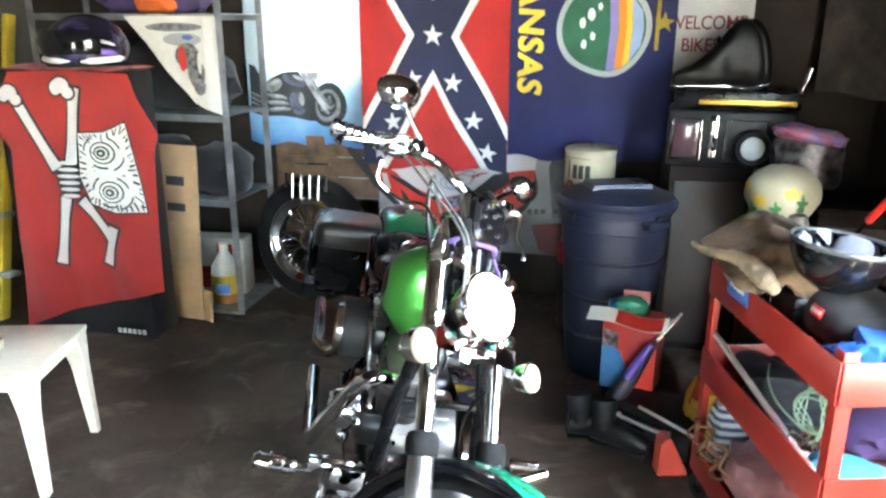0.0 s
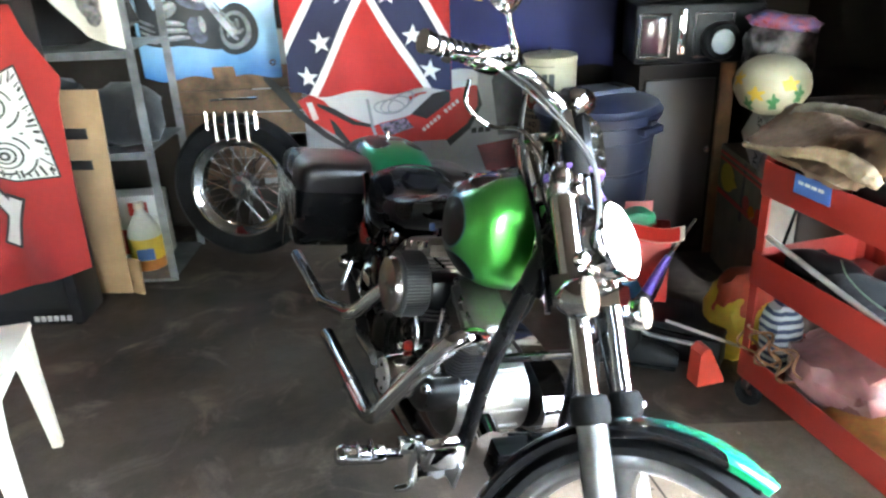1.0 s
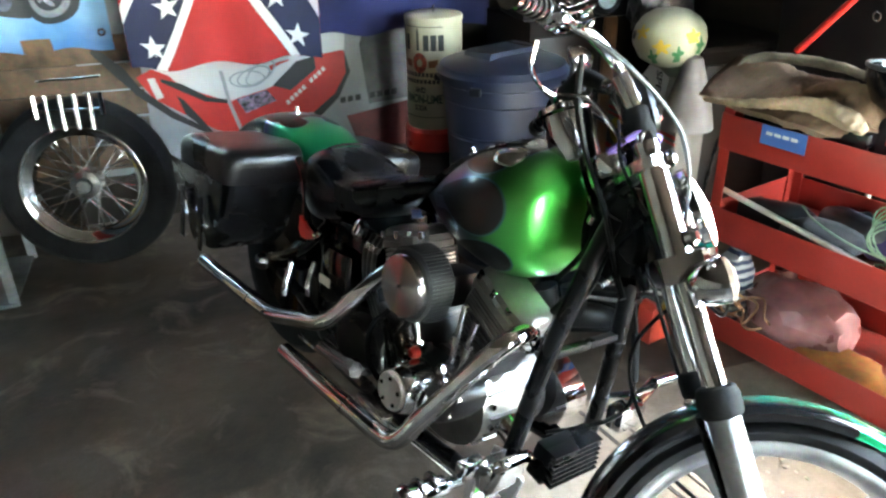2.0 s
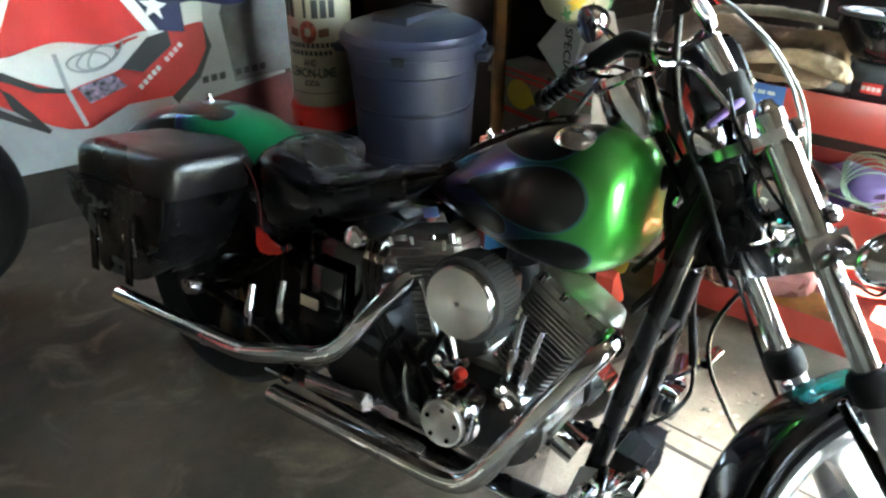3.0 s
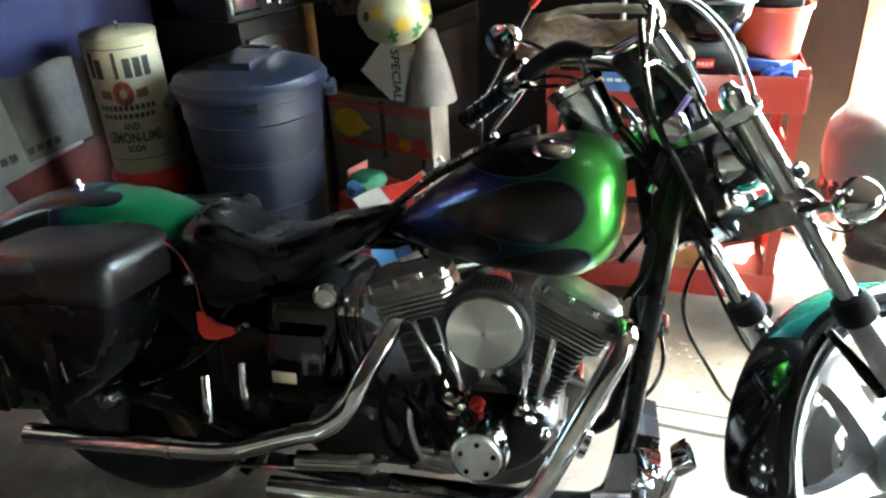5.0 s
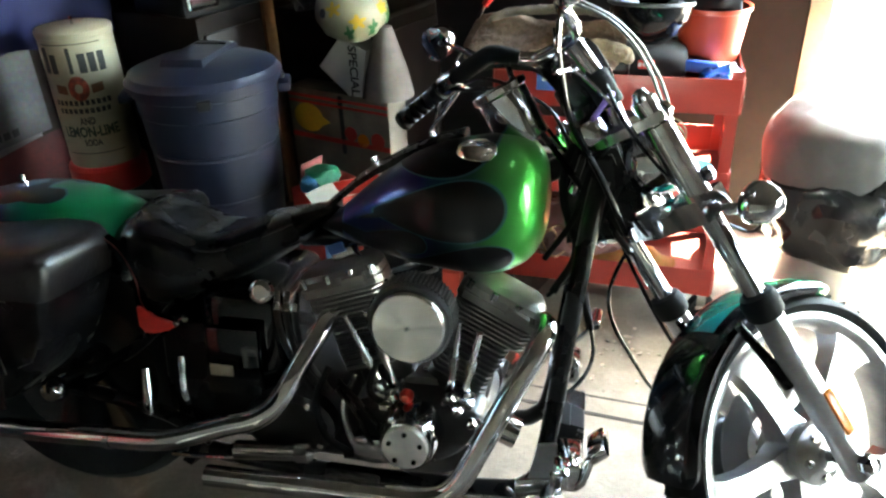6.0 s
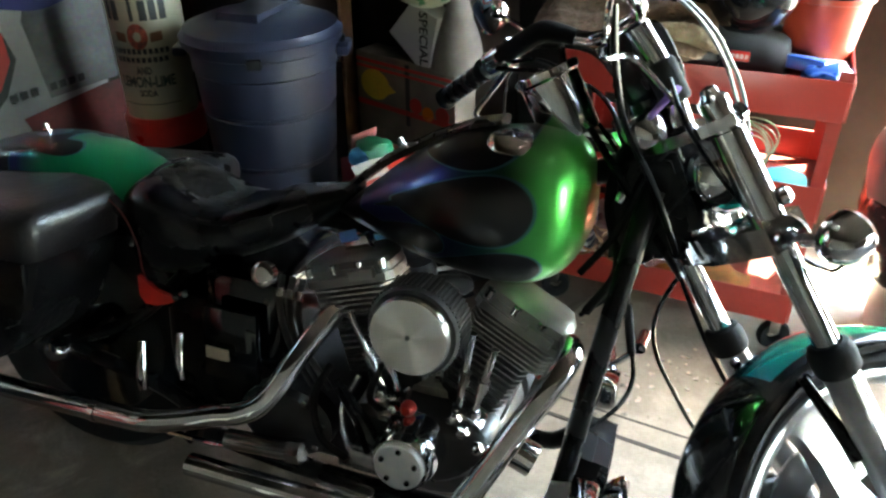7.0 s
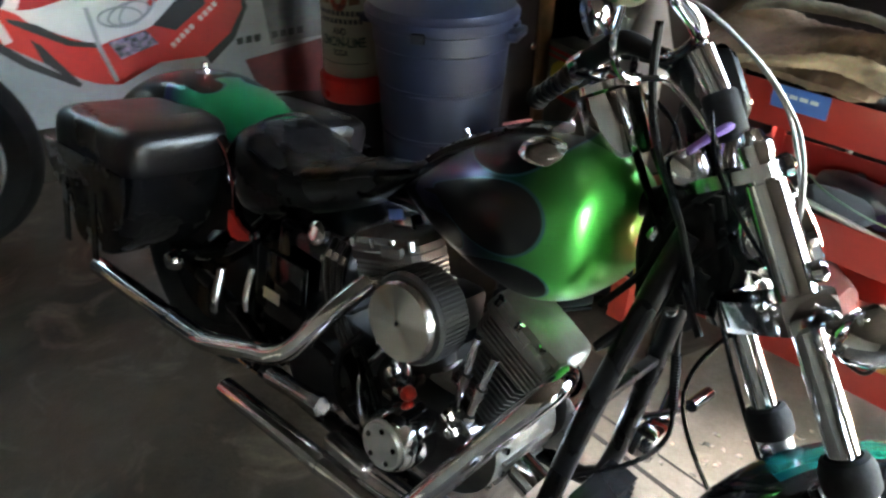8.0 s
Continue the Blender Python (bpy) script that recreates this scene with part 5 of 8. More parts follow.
lid_leather.node_tree.nodes["Principled BSDF"].inputs["Specular IOR Level"].default_value = 0.3
saddlebag(-1, 0.69, 0.37)
saddlebag(1, 0.665, 0.285)

# frame
for sy in (-1, 1):
    P("down_tube", bm_tube([(1.35, sy * 0.05, 0.82), (1.335, sy * 0.07, 0.74), (1.30, sy * 0.115, 0.5), (1.268, sy * 0.135, 0.27), (1.235, sy * 0.14, 0.205), (1.15, sy * 0.14, 0.185), (0.8, sy * 0.14, 0.18), (0.5, sy * 0.14, 0.2)], 0.0195, 14), satin_black)
    P("rear_stay", bm_tube([(0.72, sy * 0.06, 0.68), (0.5, sy * 0.11, 0.58), (0.32, sy * 0.125, 0.42), (0.11, sy * 0.125, 0.32)], 0.014, 10), satin_black)
    P("swing_arm", bm_tube([(0.5, sy * 0.13, 0.22), (0.36, sy * 0.13, 0.28), (0.11, sy * 0.125, 0.318)], 0.016, 10), satin_black)
P("backbone", bm_tube([(1.34, 0, 0.87), (1.2, 0, 0.8), (0.9, 0, 0.68), (0.7, 0, 0.66)], 0.022, 12), satin_black)
N("neck_cover", bm_plate([(1.225, 0.70), (1.35, 0.72), (1.352, 0.80), (1.308, 0.893), (1.245, 0.883), (1.222, 0.80)], 0.1, pose(0, 0.05, 0, 90), 0.012), satin_black, "black moulded cover at the steering head")
P("neck", bm_tube([(1.318, 0.004, 0.955), (1.426, 0.004, 0.755)], 0.034, 20, 1), gloss_black)
P("neck_gusset", bm_plate([(1.385, 0.75), (1.325, 0.66), (1.29, 0.7), (1.265, 0.82), (1.33, 0.88)], 0.03, pose(0, 0.015, 0, 90, 0, 0), 0.006), gloss_black)
for q, pts in enumerate((((1.37, -0.03, 0.9), (1.33, -0.05, 0.84), (1.3, -0.055, 0.74), (1.25, -0.06, 0.66)), ((1.4, -0.04, 0.83), (1.36, -0.06, 0.76), (1.33, -0.06, 0.66), (1.26, -0.05, 0.58)), ((1.34, -0.02, 0.93), (1.29, -0.03, 0.87), (1.28, -0.04, 0.78), (1.31, -0.06, 0.68), (1.27, -0.08, 0.6)))):
    P("wiring_loom", bm_tube(pts, (0.006, 0.0045, 0.008)[q], 8), rubber)
P("ignition_coil", bm_box(0.06, 0.05, 0.075, 0.012, pose(1.325, -0.03, 0.72, 0, -28, 0), 3), satin_black, "black ignition coil under the tank")
P("coil_bolt", bm_lathe([(0.008, 0), (0.008, 0.008), (0, 0.01)], 8, pose(1.335, -0.056, 0.735, 90)), chrome)
for q, (s, z) in enumerate(((1.3, 0.8), (1.345, 0.8), (1.36, 0.7))):
    P("cable_clip", bm_lathe([(0.009, -0.008), (0.01, -0.004), (0.01, 0.004), (0.009, 0.008)], 10, pose(s, -0.052, z, 30 * q, 20, 0)), dull_chrome)
P("tube_brace", bm_box(0.02, 0.2, 0.016, 0.003, pose(1.305, 0, 0.53)), satin_black)
P("regulator", bm_box(0.05, 0.15, 0.09, 0.006, pose(1.305, 0, 0.27, 0, 12, 0)), satin_black, "finned black regulator")
for k in range(7):
    P("regulator_fin", bm_box(0.03, 0.15, 0.004, 0, pose(1.335, 0, 0.237 + 0.012 * k, 0, 12, 0)), satin_black)
P("axle_cap", bm_lathe([(0, 0.0), (0.028, 0), (0.03, 0.01), (0.02, 0.03), (0, 0.034)], 18, pose(0.11, -0.135, 0.318, 90)), chrome)

# engine
engine_grey = mat("engine_grey", (0.24, 0.23, 0.22), 0.38, 0.85, 0.15, 12, 0.12, 160)
engine_black = mat("engine_black", (0.012, 0.012, 0.013), 0.36, 0.0, 0.2, 10, 0.1, 120)
crank_black = mat("crankcase_black", (0.035, 0.035, 0.037), 0.34, 0.6, 0.2, 12, 0.15, 140)
P("crankcase", bm_loft([[Vector((1.0 + rx * math.cos(a), y, 0.29 + rz * math.sin(a))) for a in (2 * math.pi * k / 32 for k in range(32))] for y, rx, rz in ((-0.11, 0.12, 0.095), (-0.1, 0.145, 0.115), (0.1, 0.145, 0.115), (0.11, 0.12, 0.095))]), engine_grey)
P("gear_cover", bm_loft([[Vector((1.0 + o + rx * math.cos(a), y, 0.335 + rz * math.sin(a) + 0.018 * math.cos(2 * a))) for a in (2 * math.pi * k / 28 for k in range(28))] for y, rx, rz, o in ((-0.1, 0.145, 0.075, 0), (-0.165, 0.14, 0.07, 0), (-0.178, 0.12, 0.055, 0.01), (-0.182, 0.08, 0.04, 0.015))]), engine_black)
P("nose_cone", bm_lathe([(0.062, 0), (0.06, 0.05), (0.054, 0.07), (0.05, 0.078), (0, 0.078)], 28, pose(0.996, -0.175, 0.336, 90)), chrome, "chrome nose cone")
pc = P("points_cover", bm_lathe([(0.045, 0.0), (0.045, 0.005), (0.043, 0.008), (0, 0.008)], 28, pose(0.996, -0.253, 0.336, 90)), mat("satin_cover", (0.72, 0.71, 0.69), 0.42, 1, 0.08, 30), "brushed round points cover")
for k in range(5):
    a = 2 * math.pi * k / 5 + 0.3
    part("screw", bm_lathe([(0.0055, 0), (0.0055, 0.003), (0, 0.003)], 8, pose(0.996 + 0.032 * math.cos(a), -0.261, 0.336 + 0.032 * math.sin(a), 90)), satin_black, pc)
P("oil_filter", bm_tube([(1.15, -0.03, 0.27), (1.2, -0.03, 0.25)], 0.034, 20, 1), chrome)
for k in range(7):
    a = radians(-60 + 25 * k)
    P("case_bolt", cyl((1.0 + 0.142 * math.cos(a), -0.075, 0.29 + 0.112 * math.sin(a)), (1.0 + 0.155 * math.cos(a), -0.075, 0.29 + 0.122 * math.sin(a)), 0.007, 8), chrome)
    P("case_rib", bm_box(0.02, 0.16, 0.006, 0.002, Matrix.Translation((1.0 + 0.143 * math.cos(a + 0.2), 0, 0.29 + 0.113 * math.sin(a + 0.2))) @ Matrix.Rotation(-(a + 0.2), 4, "Y")), engine_grey)
P("gearbox", bm_box(0.26, 0.26, 0.2, 0.035, pose(0.73, 0, 0.3), 3), crank_black)
for k in range(8):
    a = 2 * math.pi * k / 8 + 0.2
    P("case_bolt", bm_lathe([(0.007, 0), (0.007, 0.007), (0.004, 0.008), (0, 0.006)], 8, pose(0.71 + 0.088 * math.cos(a), -0.172, 0.3 + 0.064 * math.sin(a), 90)), chrome)
for k in range(9):
    a = 2 * math.pi * k / 9 + 0.1
    P("case_bolt", bm_lathe([(0.007, 0), (0.007, 0.007), (0.004, 0.008), (0, 0.006)], 8, pose(1.0 + 0.13 * math.cos(a), -0.168, 0.335 + 0.058 * math.sin(a) + 0.018 * math.cos(2 * a), 90)), chrome)
for k in range(5):
    P("case_rib", bm_box(0.006, 0.02, 0.1, 0.002, pose(0.86 + 0.012 * k, -0.132, 0.3, 0, 8, 0)), crank_black)
for q, pts in enumerate((((0.86, -0.14, 0.42), (0.84, -0.17, 0.36), (0.86, -0.175, 0.28), (0.9, -0.16, 0.24)), ((0.8, -0.14, 0.43), (0.785, -0.18, 0.38), (0.8, -0.185, 0.3), (0.85, -0.17, 0.25)), ((0.91, -0.15, 0.46), (0.905, -0.185, 0.41), (0.94, -0.19, 0.385)))):
    P("oil_line", bm_tube(pts, 0.007, 10), rubber if q else dull_chrome)
    P("hose_nut", cyl(Vector(pts[-1]) - Vector((0.012, 0, 0)), Vector(pts[-1]) + Vector((0.012, 0, 0)), 0.011, 6), chrome)
P("brake_cylinder", bm_box(0.12, 0.04, 0.045, 0.012, pose(0.86, -0.2, 0.2, 0, 4, 0), 3), dull_chrome, "cast rear brake cylinder")
P("linkage_rod", bm_tube([(0.92, -0.2, 0.2), (1.2, -0.19, 0.2)], 0.005, 8, 1), chrome)
P("gearbox_cover", bm_loft([[Vector((0.71 + k * rx * math.cos(a), y, 0.3 + k * 0.075 * math.sin(a))) for a in (2 * math.pi * j / 24 for j in range(24))] for y, rx, k in ((-0.13, 0.1, 1), (-0.165, 0.1, 1), (-0.178, 0.095, 0.85))]), engine_black)
P("primary_cover", bm_loft([[Vector((0.9 + rx * math.cos(a), y, 0.29 + rz * math.sin(a))) for a in (2 * math.pi * k / 36 for k in range(36))] for y, rx, rz in ((0.12, 0.3, 0.115), (0.19, 0.3, 0.115), (0.21, 0.28, 0.095))]), chrome)
fin_edge = mat("fin_edge", (0.1, 0.1, 0.102), 0.36, 0.85, 0.2, 12)
for tilt, bx, by, bz in ((-18.0, 0.893, -0.062, 0.318), (27.0, 0.963, -0.052, 0.308)):
    M = Matrix.Translation((bx, by, bz)) @ Matrix.Rotation(radians(tilt), 4, "Y")
    barrel_part = N("cylinder", bm_lathe([(0.058, 0.05), (0.058, 0.3), (0, 0.3)], 24, M), engine_black)
    for k in range(15):
        w, y0, y1 = (0.122, -0.085, 0.05) if k < 10 else (0.162, -0.094, 0.0)
        z = 0.135 + 0.0122 * k if k < 10 else 0.2585 + 0.0098 * (k - 10)
        part("fin", bm_plate([(x * w / 2, y) for x, y in ((-1, y0 * 0.8), (-0.8, y0), (0.8, y0), (1, y0 * 0.8), (1, y1 * 0.8), (0.8, y1), (-0.8, y1), (-1, y1 * 0.8))], 0.0042, M @ pose(0, 0, z)), fin_edge if k < 10 else engine_grey, barrel_part)
    rk = N("rocker_box", bm_loft([[M @ Vector((x * kx, y * ky, z)) for x, y in ((-0.088, -0.08), (-0.076, -0.092), (-0.03, -0.096), (0.03, -0.096), (0.076, -0.092), (0.088, -0.08), (0.088, -0.03), (0.078, 0.0), (-0.078, 0.0), (-0.088, -0.03))] for z, kx, ky in ((0.307, 1, 1), (0.322, 1, 1), (0.324, 0.975, 0.975), (0.338, 0.975, 0.975), (0.34, 0.95, 0.95), (0.348, 0.93, 0.92), (0.354, 0.86, 0.82), (0.357, 0.7, 0.6))]), engine_grey, "satin aluminium rocker box")
    for x in (-0.072, -0.02, 0.03, 0.074):
        part("bolt", bm_lathe([(0.0085, 0), (0.0085, 0.016), (0.005, 0.017), (0, 0.014)], 10, M @ pose(x, -0.088, 0.33)), chrome, rk)
    part("breather_step", bm_box(0.05, 0.02, 0.02, 0.005, M @ pose(0.035, -0.094, 0.326)), engine_grey, rk)
    for q, x in enumerate((-0.026, 0.02)):
        a = M @ Vector((x + (0.02 if tilt < 0 else -0.03), -0.1, 0.262))
        c = Vector((0.89 if tilt < 0 else 1.03, -0.155, 0.41)) + Vector(((q - 0.5) * 0.028, 0, 0))
        tb = N("pushrod_tube", bm_tube([c, c.lerp(a, 0.5), a], 0.0078, 12, 1), chrome)
        part("collar", cyl(c.lerp(a, 0.36), c.lerp(a, 0.52), 0.0112, 12), dull_chrome, tb)
        part("seat_nut", cyl(c.lerp(a, 0.0), c.lerp(a, 0.07), 0.0125, 8), chrome, tb)
    N("tappet_block", bm_box(0.062, 0.05, 0.045, 0.008, pose(0.89 if tilt < 0 else 1.03, -0.145, 0.39, 0, tilt, 0)), dull_chrome)
P("carburettor", bm_box(0.07, 0.1, 0.08, 0.015, pose(1.0, -0.12, 0.565)), engine_black)
AIR = pose(1.01, -0.195, 0.592, 90)
ac = P("air_cleaner", bm_lathe([(0.074, -0.005), (0.078, 0.0), (0.078, 0.058), (0.074, 0.064), (0.06, 0.064)], 60, AIR), mat("filter_pleats", (0.03, 0.03, 0.032), 0.8, 0, 0.3, 30, 0.4, 90), "pleated black filter with brushed cover")
for k in range(60):
    a = 2 * math.pi * k / 60
    part("pleat", bm_box(0.004, 0.0035, 0.056, 0, AIR @ pose(0.079 * math.cos(a), 0.079 * math.sin(a), 0.029, 0, 0, math.degrees(a))), mat("filter_mesh", (0.04, 0.04, 0.043), 0.5, 0.4), ac)
brushed = mat("brushed_steel", (0.42, 0.405, 0.39), 0.2, 1, 0.05, 5)
nb = brushed.node_tree
bb = nb.nodes["Principled BSDF"]
tn = nb.nodes.new("ShaderNodeTangent")
tn.direction_type, tn.axis = "RADIAL", "Y"
nb.links.new(tn.outputs["Tangent"], bb.inputs["Tangent"])
bb.inputs["Anisotropic"].default_value = 1.0
bb.inputs["Anisotropic Rotation"].default_value = 0.25
# cover disc with its own centre, so that the brushing runs round it
P("cover", bm_lathe([(0.067, 0.064), (0.067, 0.078), (0.064, 0.082), (0, 0.0835)], 60, pose(0, 0, 0, 90)), brushed, "brushed steel cover disc", ac, Matrix.Translation((1.01, -0.195, 0.592)))
part("screw", bm_lathe([(0.004, 0.0835), (0.004, 0.0855), (0, 0.0855)], 8, AIR), satin_black, ac)


# exhaust
def pipe(pts, r, label):
    ex = N("exhaust_pipe", bm_tube(pts, r, 20, 8, False), chrome, label)
    a, b2 = Vector(pts[-1]), Vector(pts[-2])
    # near-black plug set just inside the pipe's end
    part("bore", cyl(a + (b2 - a).normalized() * 0.012, a + (b2 - a).normalized() * 0.1, r * 0.9, 16), mat("bore_black", (0.01, 0.01, 0.01), 0.9), ex)
    return ex


UP = [(0.80, -0.06, 0.545), (0.79, -0.1, 0.557), (0.768, -0.145, 0.548), (0.745, -0.186, 0.51), (0.719, -0.226, 0.459), (0.70, -0.247, 0.422), (0.679, -0.264, 0.396), (0.645, -0.275, 0.377), (0.6, -0.283, 0.366), (0.53, -0.296, 0.346), (0.495, -0.302, 0.337), (0.467, -0.305, 0.332), (0.435, -0.305, 0.328), (0.35, -0.303, 0.323), (0.2, -0.302, 0.318), (0.03, -0.302, 0.314)]
LO = [(1.172, -0.09, 0.54), (1.19, -0.13, 0.57), (1.2, -0.172, 0.572), (1.185, -0.205, 0.542), (1.135, -0.245, 0.45), (1.085, -0.284, 0.355), (1.06, -0.297, 0.31), (1.03, -0.303, 0.28), (0.985, -0.305, 0.268), (0.92, -0.305, 0.266), (0.75, -0.305, 0.264), (0.555, -0.305, 0.262)]
e1 = pipe(UP, 0.0212, "chrome drag pipe of the rear cylinder")
e2 = pipe(LO, 0.0212, "chrome drag pipe of the front cylinder")
for e, (s, y, z) in ((e1, (0.352, -0.303, 0.323)), (e2, (0.85, -0.305, 0.265))):
    part("clamp", cyl((s - 0.006, y, z), (s + 0.006, y, z), 0.0235, 20), chrome, e)
part("flange", bm_lathe([(0.03, 0), (0.036, 0.006), (0.03, 0.014)], 16, Matrix.Translation((0.8, -0.068, 0.546)) @ Matrix.Rotation(radians(80), 4, "X")), dull_chrome, e1)
part("flange", bm_lathe([(0.03, 0), (0.036, 0.006), (0.03, 0.014)], 16, Matrix.Translation((1.175, -0.1, 0.548)) @ Matrix.Rotation(radians(80), 4, "X")), dull_chrome, e2)

# oil tank, battery box, lines
P("oil_tank", bm_box(0.2, 0.3, 0.22, 0.045, pose(0.6, 0, 0.48), 4), gloss_black)
P("oil_cap", bm_lathe([(0.02, 0), (0.024, 0.004), (0.024, 0.018), (0.02, 0.022), (0.012, 0.024), (0, 0.022)], 20, pose(0.667, -0.15, 0.59, 75, 0, 0)), chrome)
P("battery_cover", bm_box(0.12, 0.02, 0.15, 0.008, pose(0.6, -0.178, 0.445)), gloss_black)
P("data_plate", bm_box(0.05, 0.003, 0.024, 0.001, pose(0.581, -0.2, 0.4325)), white_plastic, "small white data plate")
for k in range(3):
    P("oil_line", bm_tube([(0.69 + 0.022 * k, -0.13, 0.585), (0.7 + 0.02 * k, -0.16, 0.54), (0.72 + 0.018 * k, -0.16, 0.46), (0.76 + 0.02 * k, -0.15, 0.38)], 0.0065, 8), mat("hose_black", (0.015, 0.015, 0.016), 0.35))
    P("hose_clamp", cyl((0.694 + 0.021 * k, -0.148, 0.565), (0.697 + 0.02 * k, -0.158, 0.552), 0.009, 10), chrome)
P("coil_bracket", bm_box(0.05, 0.03, 0.03, 0.004, pose(0.83, -0.085, 0.655, 0, -25, 0)), dull_chrome)
P("spark_plug_lead", bm_tube([(0.93, -0.1, 0.6), (0.92, -0.13, 0.63), (0.86, -0.1, 0.665)], 0.004, 6), satin_black)
P("coil_tag", bm_box(0.035, 0.003, 0.02, 0.001, pose(0.815, -0.104, 0.672, 0, -20, 0)), print_blue, "blue tag")
P("shift_linkage", bm_tube([(0.42, -0.17, 0.2), (0.55, -0.19, 0.22), (0.7, -0.19, 0.24)], 0.006, 8), chrome)
P("brake_cylinder", bm_tube([(0.6, -0.2, 0.25), (0.74, -0.2, 0.262)], 0.02, 14, 1), dull_chrome)
P("brake_cylinder_cap", cyl((0.74, -0.2, 0.262), (0.768, -0.2, 0.265), 0.024, 6), dull_chrome)
P("passenger_peg", bm_tube([(0.4, -0.2, 0.42), (0.41, -0.22, 0.36), (0.415, -0.225, 0.33)], [0.01, 0.012, 0.009], 10), chrome)
P("passenger_peg", bm_tube([(0.47, -0.17, 0.44), (0.48, -0.19, 0.38), (0.485, -0.19, 0.35)], [0.008, 0.009, 0.007], 10), dull_chrome)
P("oil_pump", bm_box(0.08, 0.05, 0.06, 0.012, pose(0.9, -0.16, 0.27)), dull_chrome)
for k in range(2):
    P("pump_line", bm_tube([(0.9 + 0.03 * k, -0.185, 0.29), (0.88 + 0.03 * k, -0.19, 0.35), (0.83, -0.17, 0.4 + 0.02 * k)], 0.006, 8), satin_black)
for k, (s, z) in enumerate(((0.93, 0.425), (0.955, 0.402), (1.075, 0.41), (1.09, 0.385), (1.12, 0.36))):
    P("fitting", bm_lathe([(0.011, 0), (0.013, 0.006), (0.009, 0.018), (0, 0.02)], 6, pose(s, -0.178, z, 90)), chrome)
P("red_fitting", bm_lathe([(0.014, 0), (0.014, 0.012), (0.008, 0.02), (0, 0.021)], 12, pose(0.985, -0.185, 0.41, 90)), red_plastic, "red switch")

# foot controls
peg = P("foot_peg", bm_lathe([(0.0, 0.0), (0.014, 0.0), (0.019, 0.004), (0.021, 0.012), (0.021, 0.1), (0.019, 0.108), (0.013, 0.112), (0.012, 0.15), (0, 0.15)], 20, Matrix.Translation((1.3, -0.445, 0.322)) @ Matrix.Rotation(radians(-90), 4, "X") @ Matrix.Rotation(radians(-5), 4, "X")), chrome, "polished chrome foot peg")
for k in range(3):
    part("peg_ring", cyl((1.3, -0.43 + 0.03 * k, 0.3235 + 0.0026 * k), (1.3, -0.425 + 0.03 * k, 0.324 + 0.0026 * k), 0.0222, 20), dull_chrome, peg)
part("clevis", bm_box(0.03, 0.06, 0.035, 0.006, pose(1.307, -0.278, 0.335), 2), chrome, peg)
P("pedal_arm", bm_tube([(1.3, -0.26, 0.32), (1.3, -0.265, 0.27), (1.31, -0.27, 0.23), (1.3, -0.3, 0.215)], [0.014, 0.011, 0.009, 0.008], 10), chrome)
P("banjo_bolt", cyl((1.285, -0.215, 0.245), (1.285, -0.25, 0.245), 0.016, 6), chrome)
P("brake_hose", bm_tube([(1.285, -0.24, 0.245), (1.28, -0.25, 0.215), (1.25, -0.22, 0.205), (1.2, -0.18, 0.22)], 0.005, 8), dull_chrome)
P("control_bracket", bm_box(0.05, 0.1, 0.06, 0.01, pose(1.32, -0.21, 0.31)), chrome)
P("control_plate", bm_plate([(-0.05, -0.05), (0.04, -0.06), (0.06, 0.01), (0.02, 0.05), (-0.03, 0.04)], 0.008, pose(1.29, -0.165, 0.28, 90), 0.002), alu)
P("brake_lever", bm_tube([(1.32, -0.24, 0.29), (1.345, -0.255, 0.3), (1.36, -0.25, 0.35)], 0.009, 10), chrome)
P("brake_pad", bm_box(0.04, 0.08, 0.022, 0.007, pose(1.375, -0.24, 0.375, 0, -40, 0)), chrome)
P("master_cylinder", bm_tube([(1.3, -0.2, 0.25), (1.22, -0.2, 0.235)], 0.018, 14, 1), dull_chrome)
P("foot_peg", bm_tube([(1.31, 0.24, 0.33), (1.29, 0.33, 0.35)], 0.016, 14, 1), chrome)
P("shift_lever", bm_tube([(1.26, 0.2, 0.33), (1.32, 0.21, 0.37), (1.366, 0.215, 0.415)], 0.008, 10), chrome)
P("shift_toe", bm_tube([(1.366, 0.2, 0.418), (1.372, 0.27, 0.42)], 0.013, 12, 1), chrome)
P("side_stand", bm_tube([(1.15, 0.15, 0.2), (1.12, 0.26, 0.11), (1.1, 0.33, 0.065)], 0.013, 10), satin_black)
P("control_bracket", bm_box(0.05, 0.09, 0.06, 0.01, pose(1.31, 0.2, 0.31)), chrome)

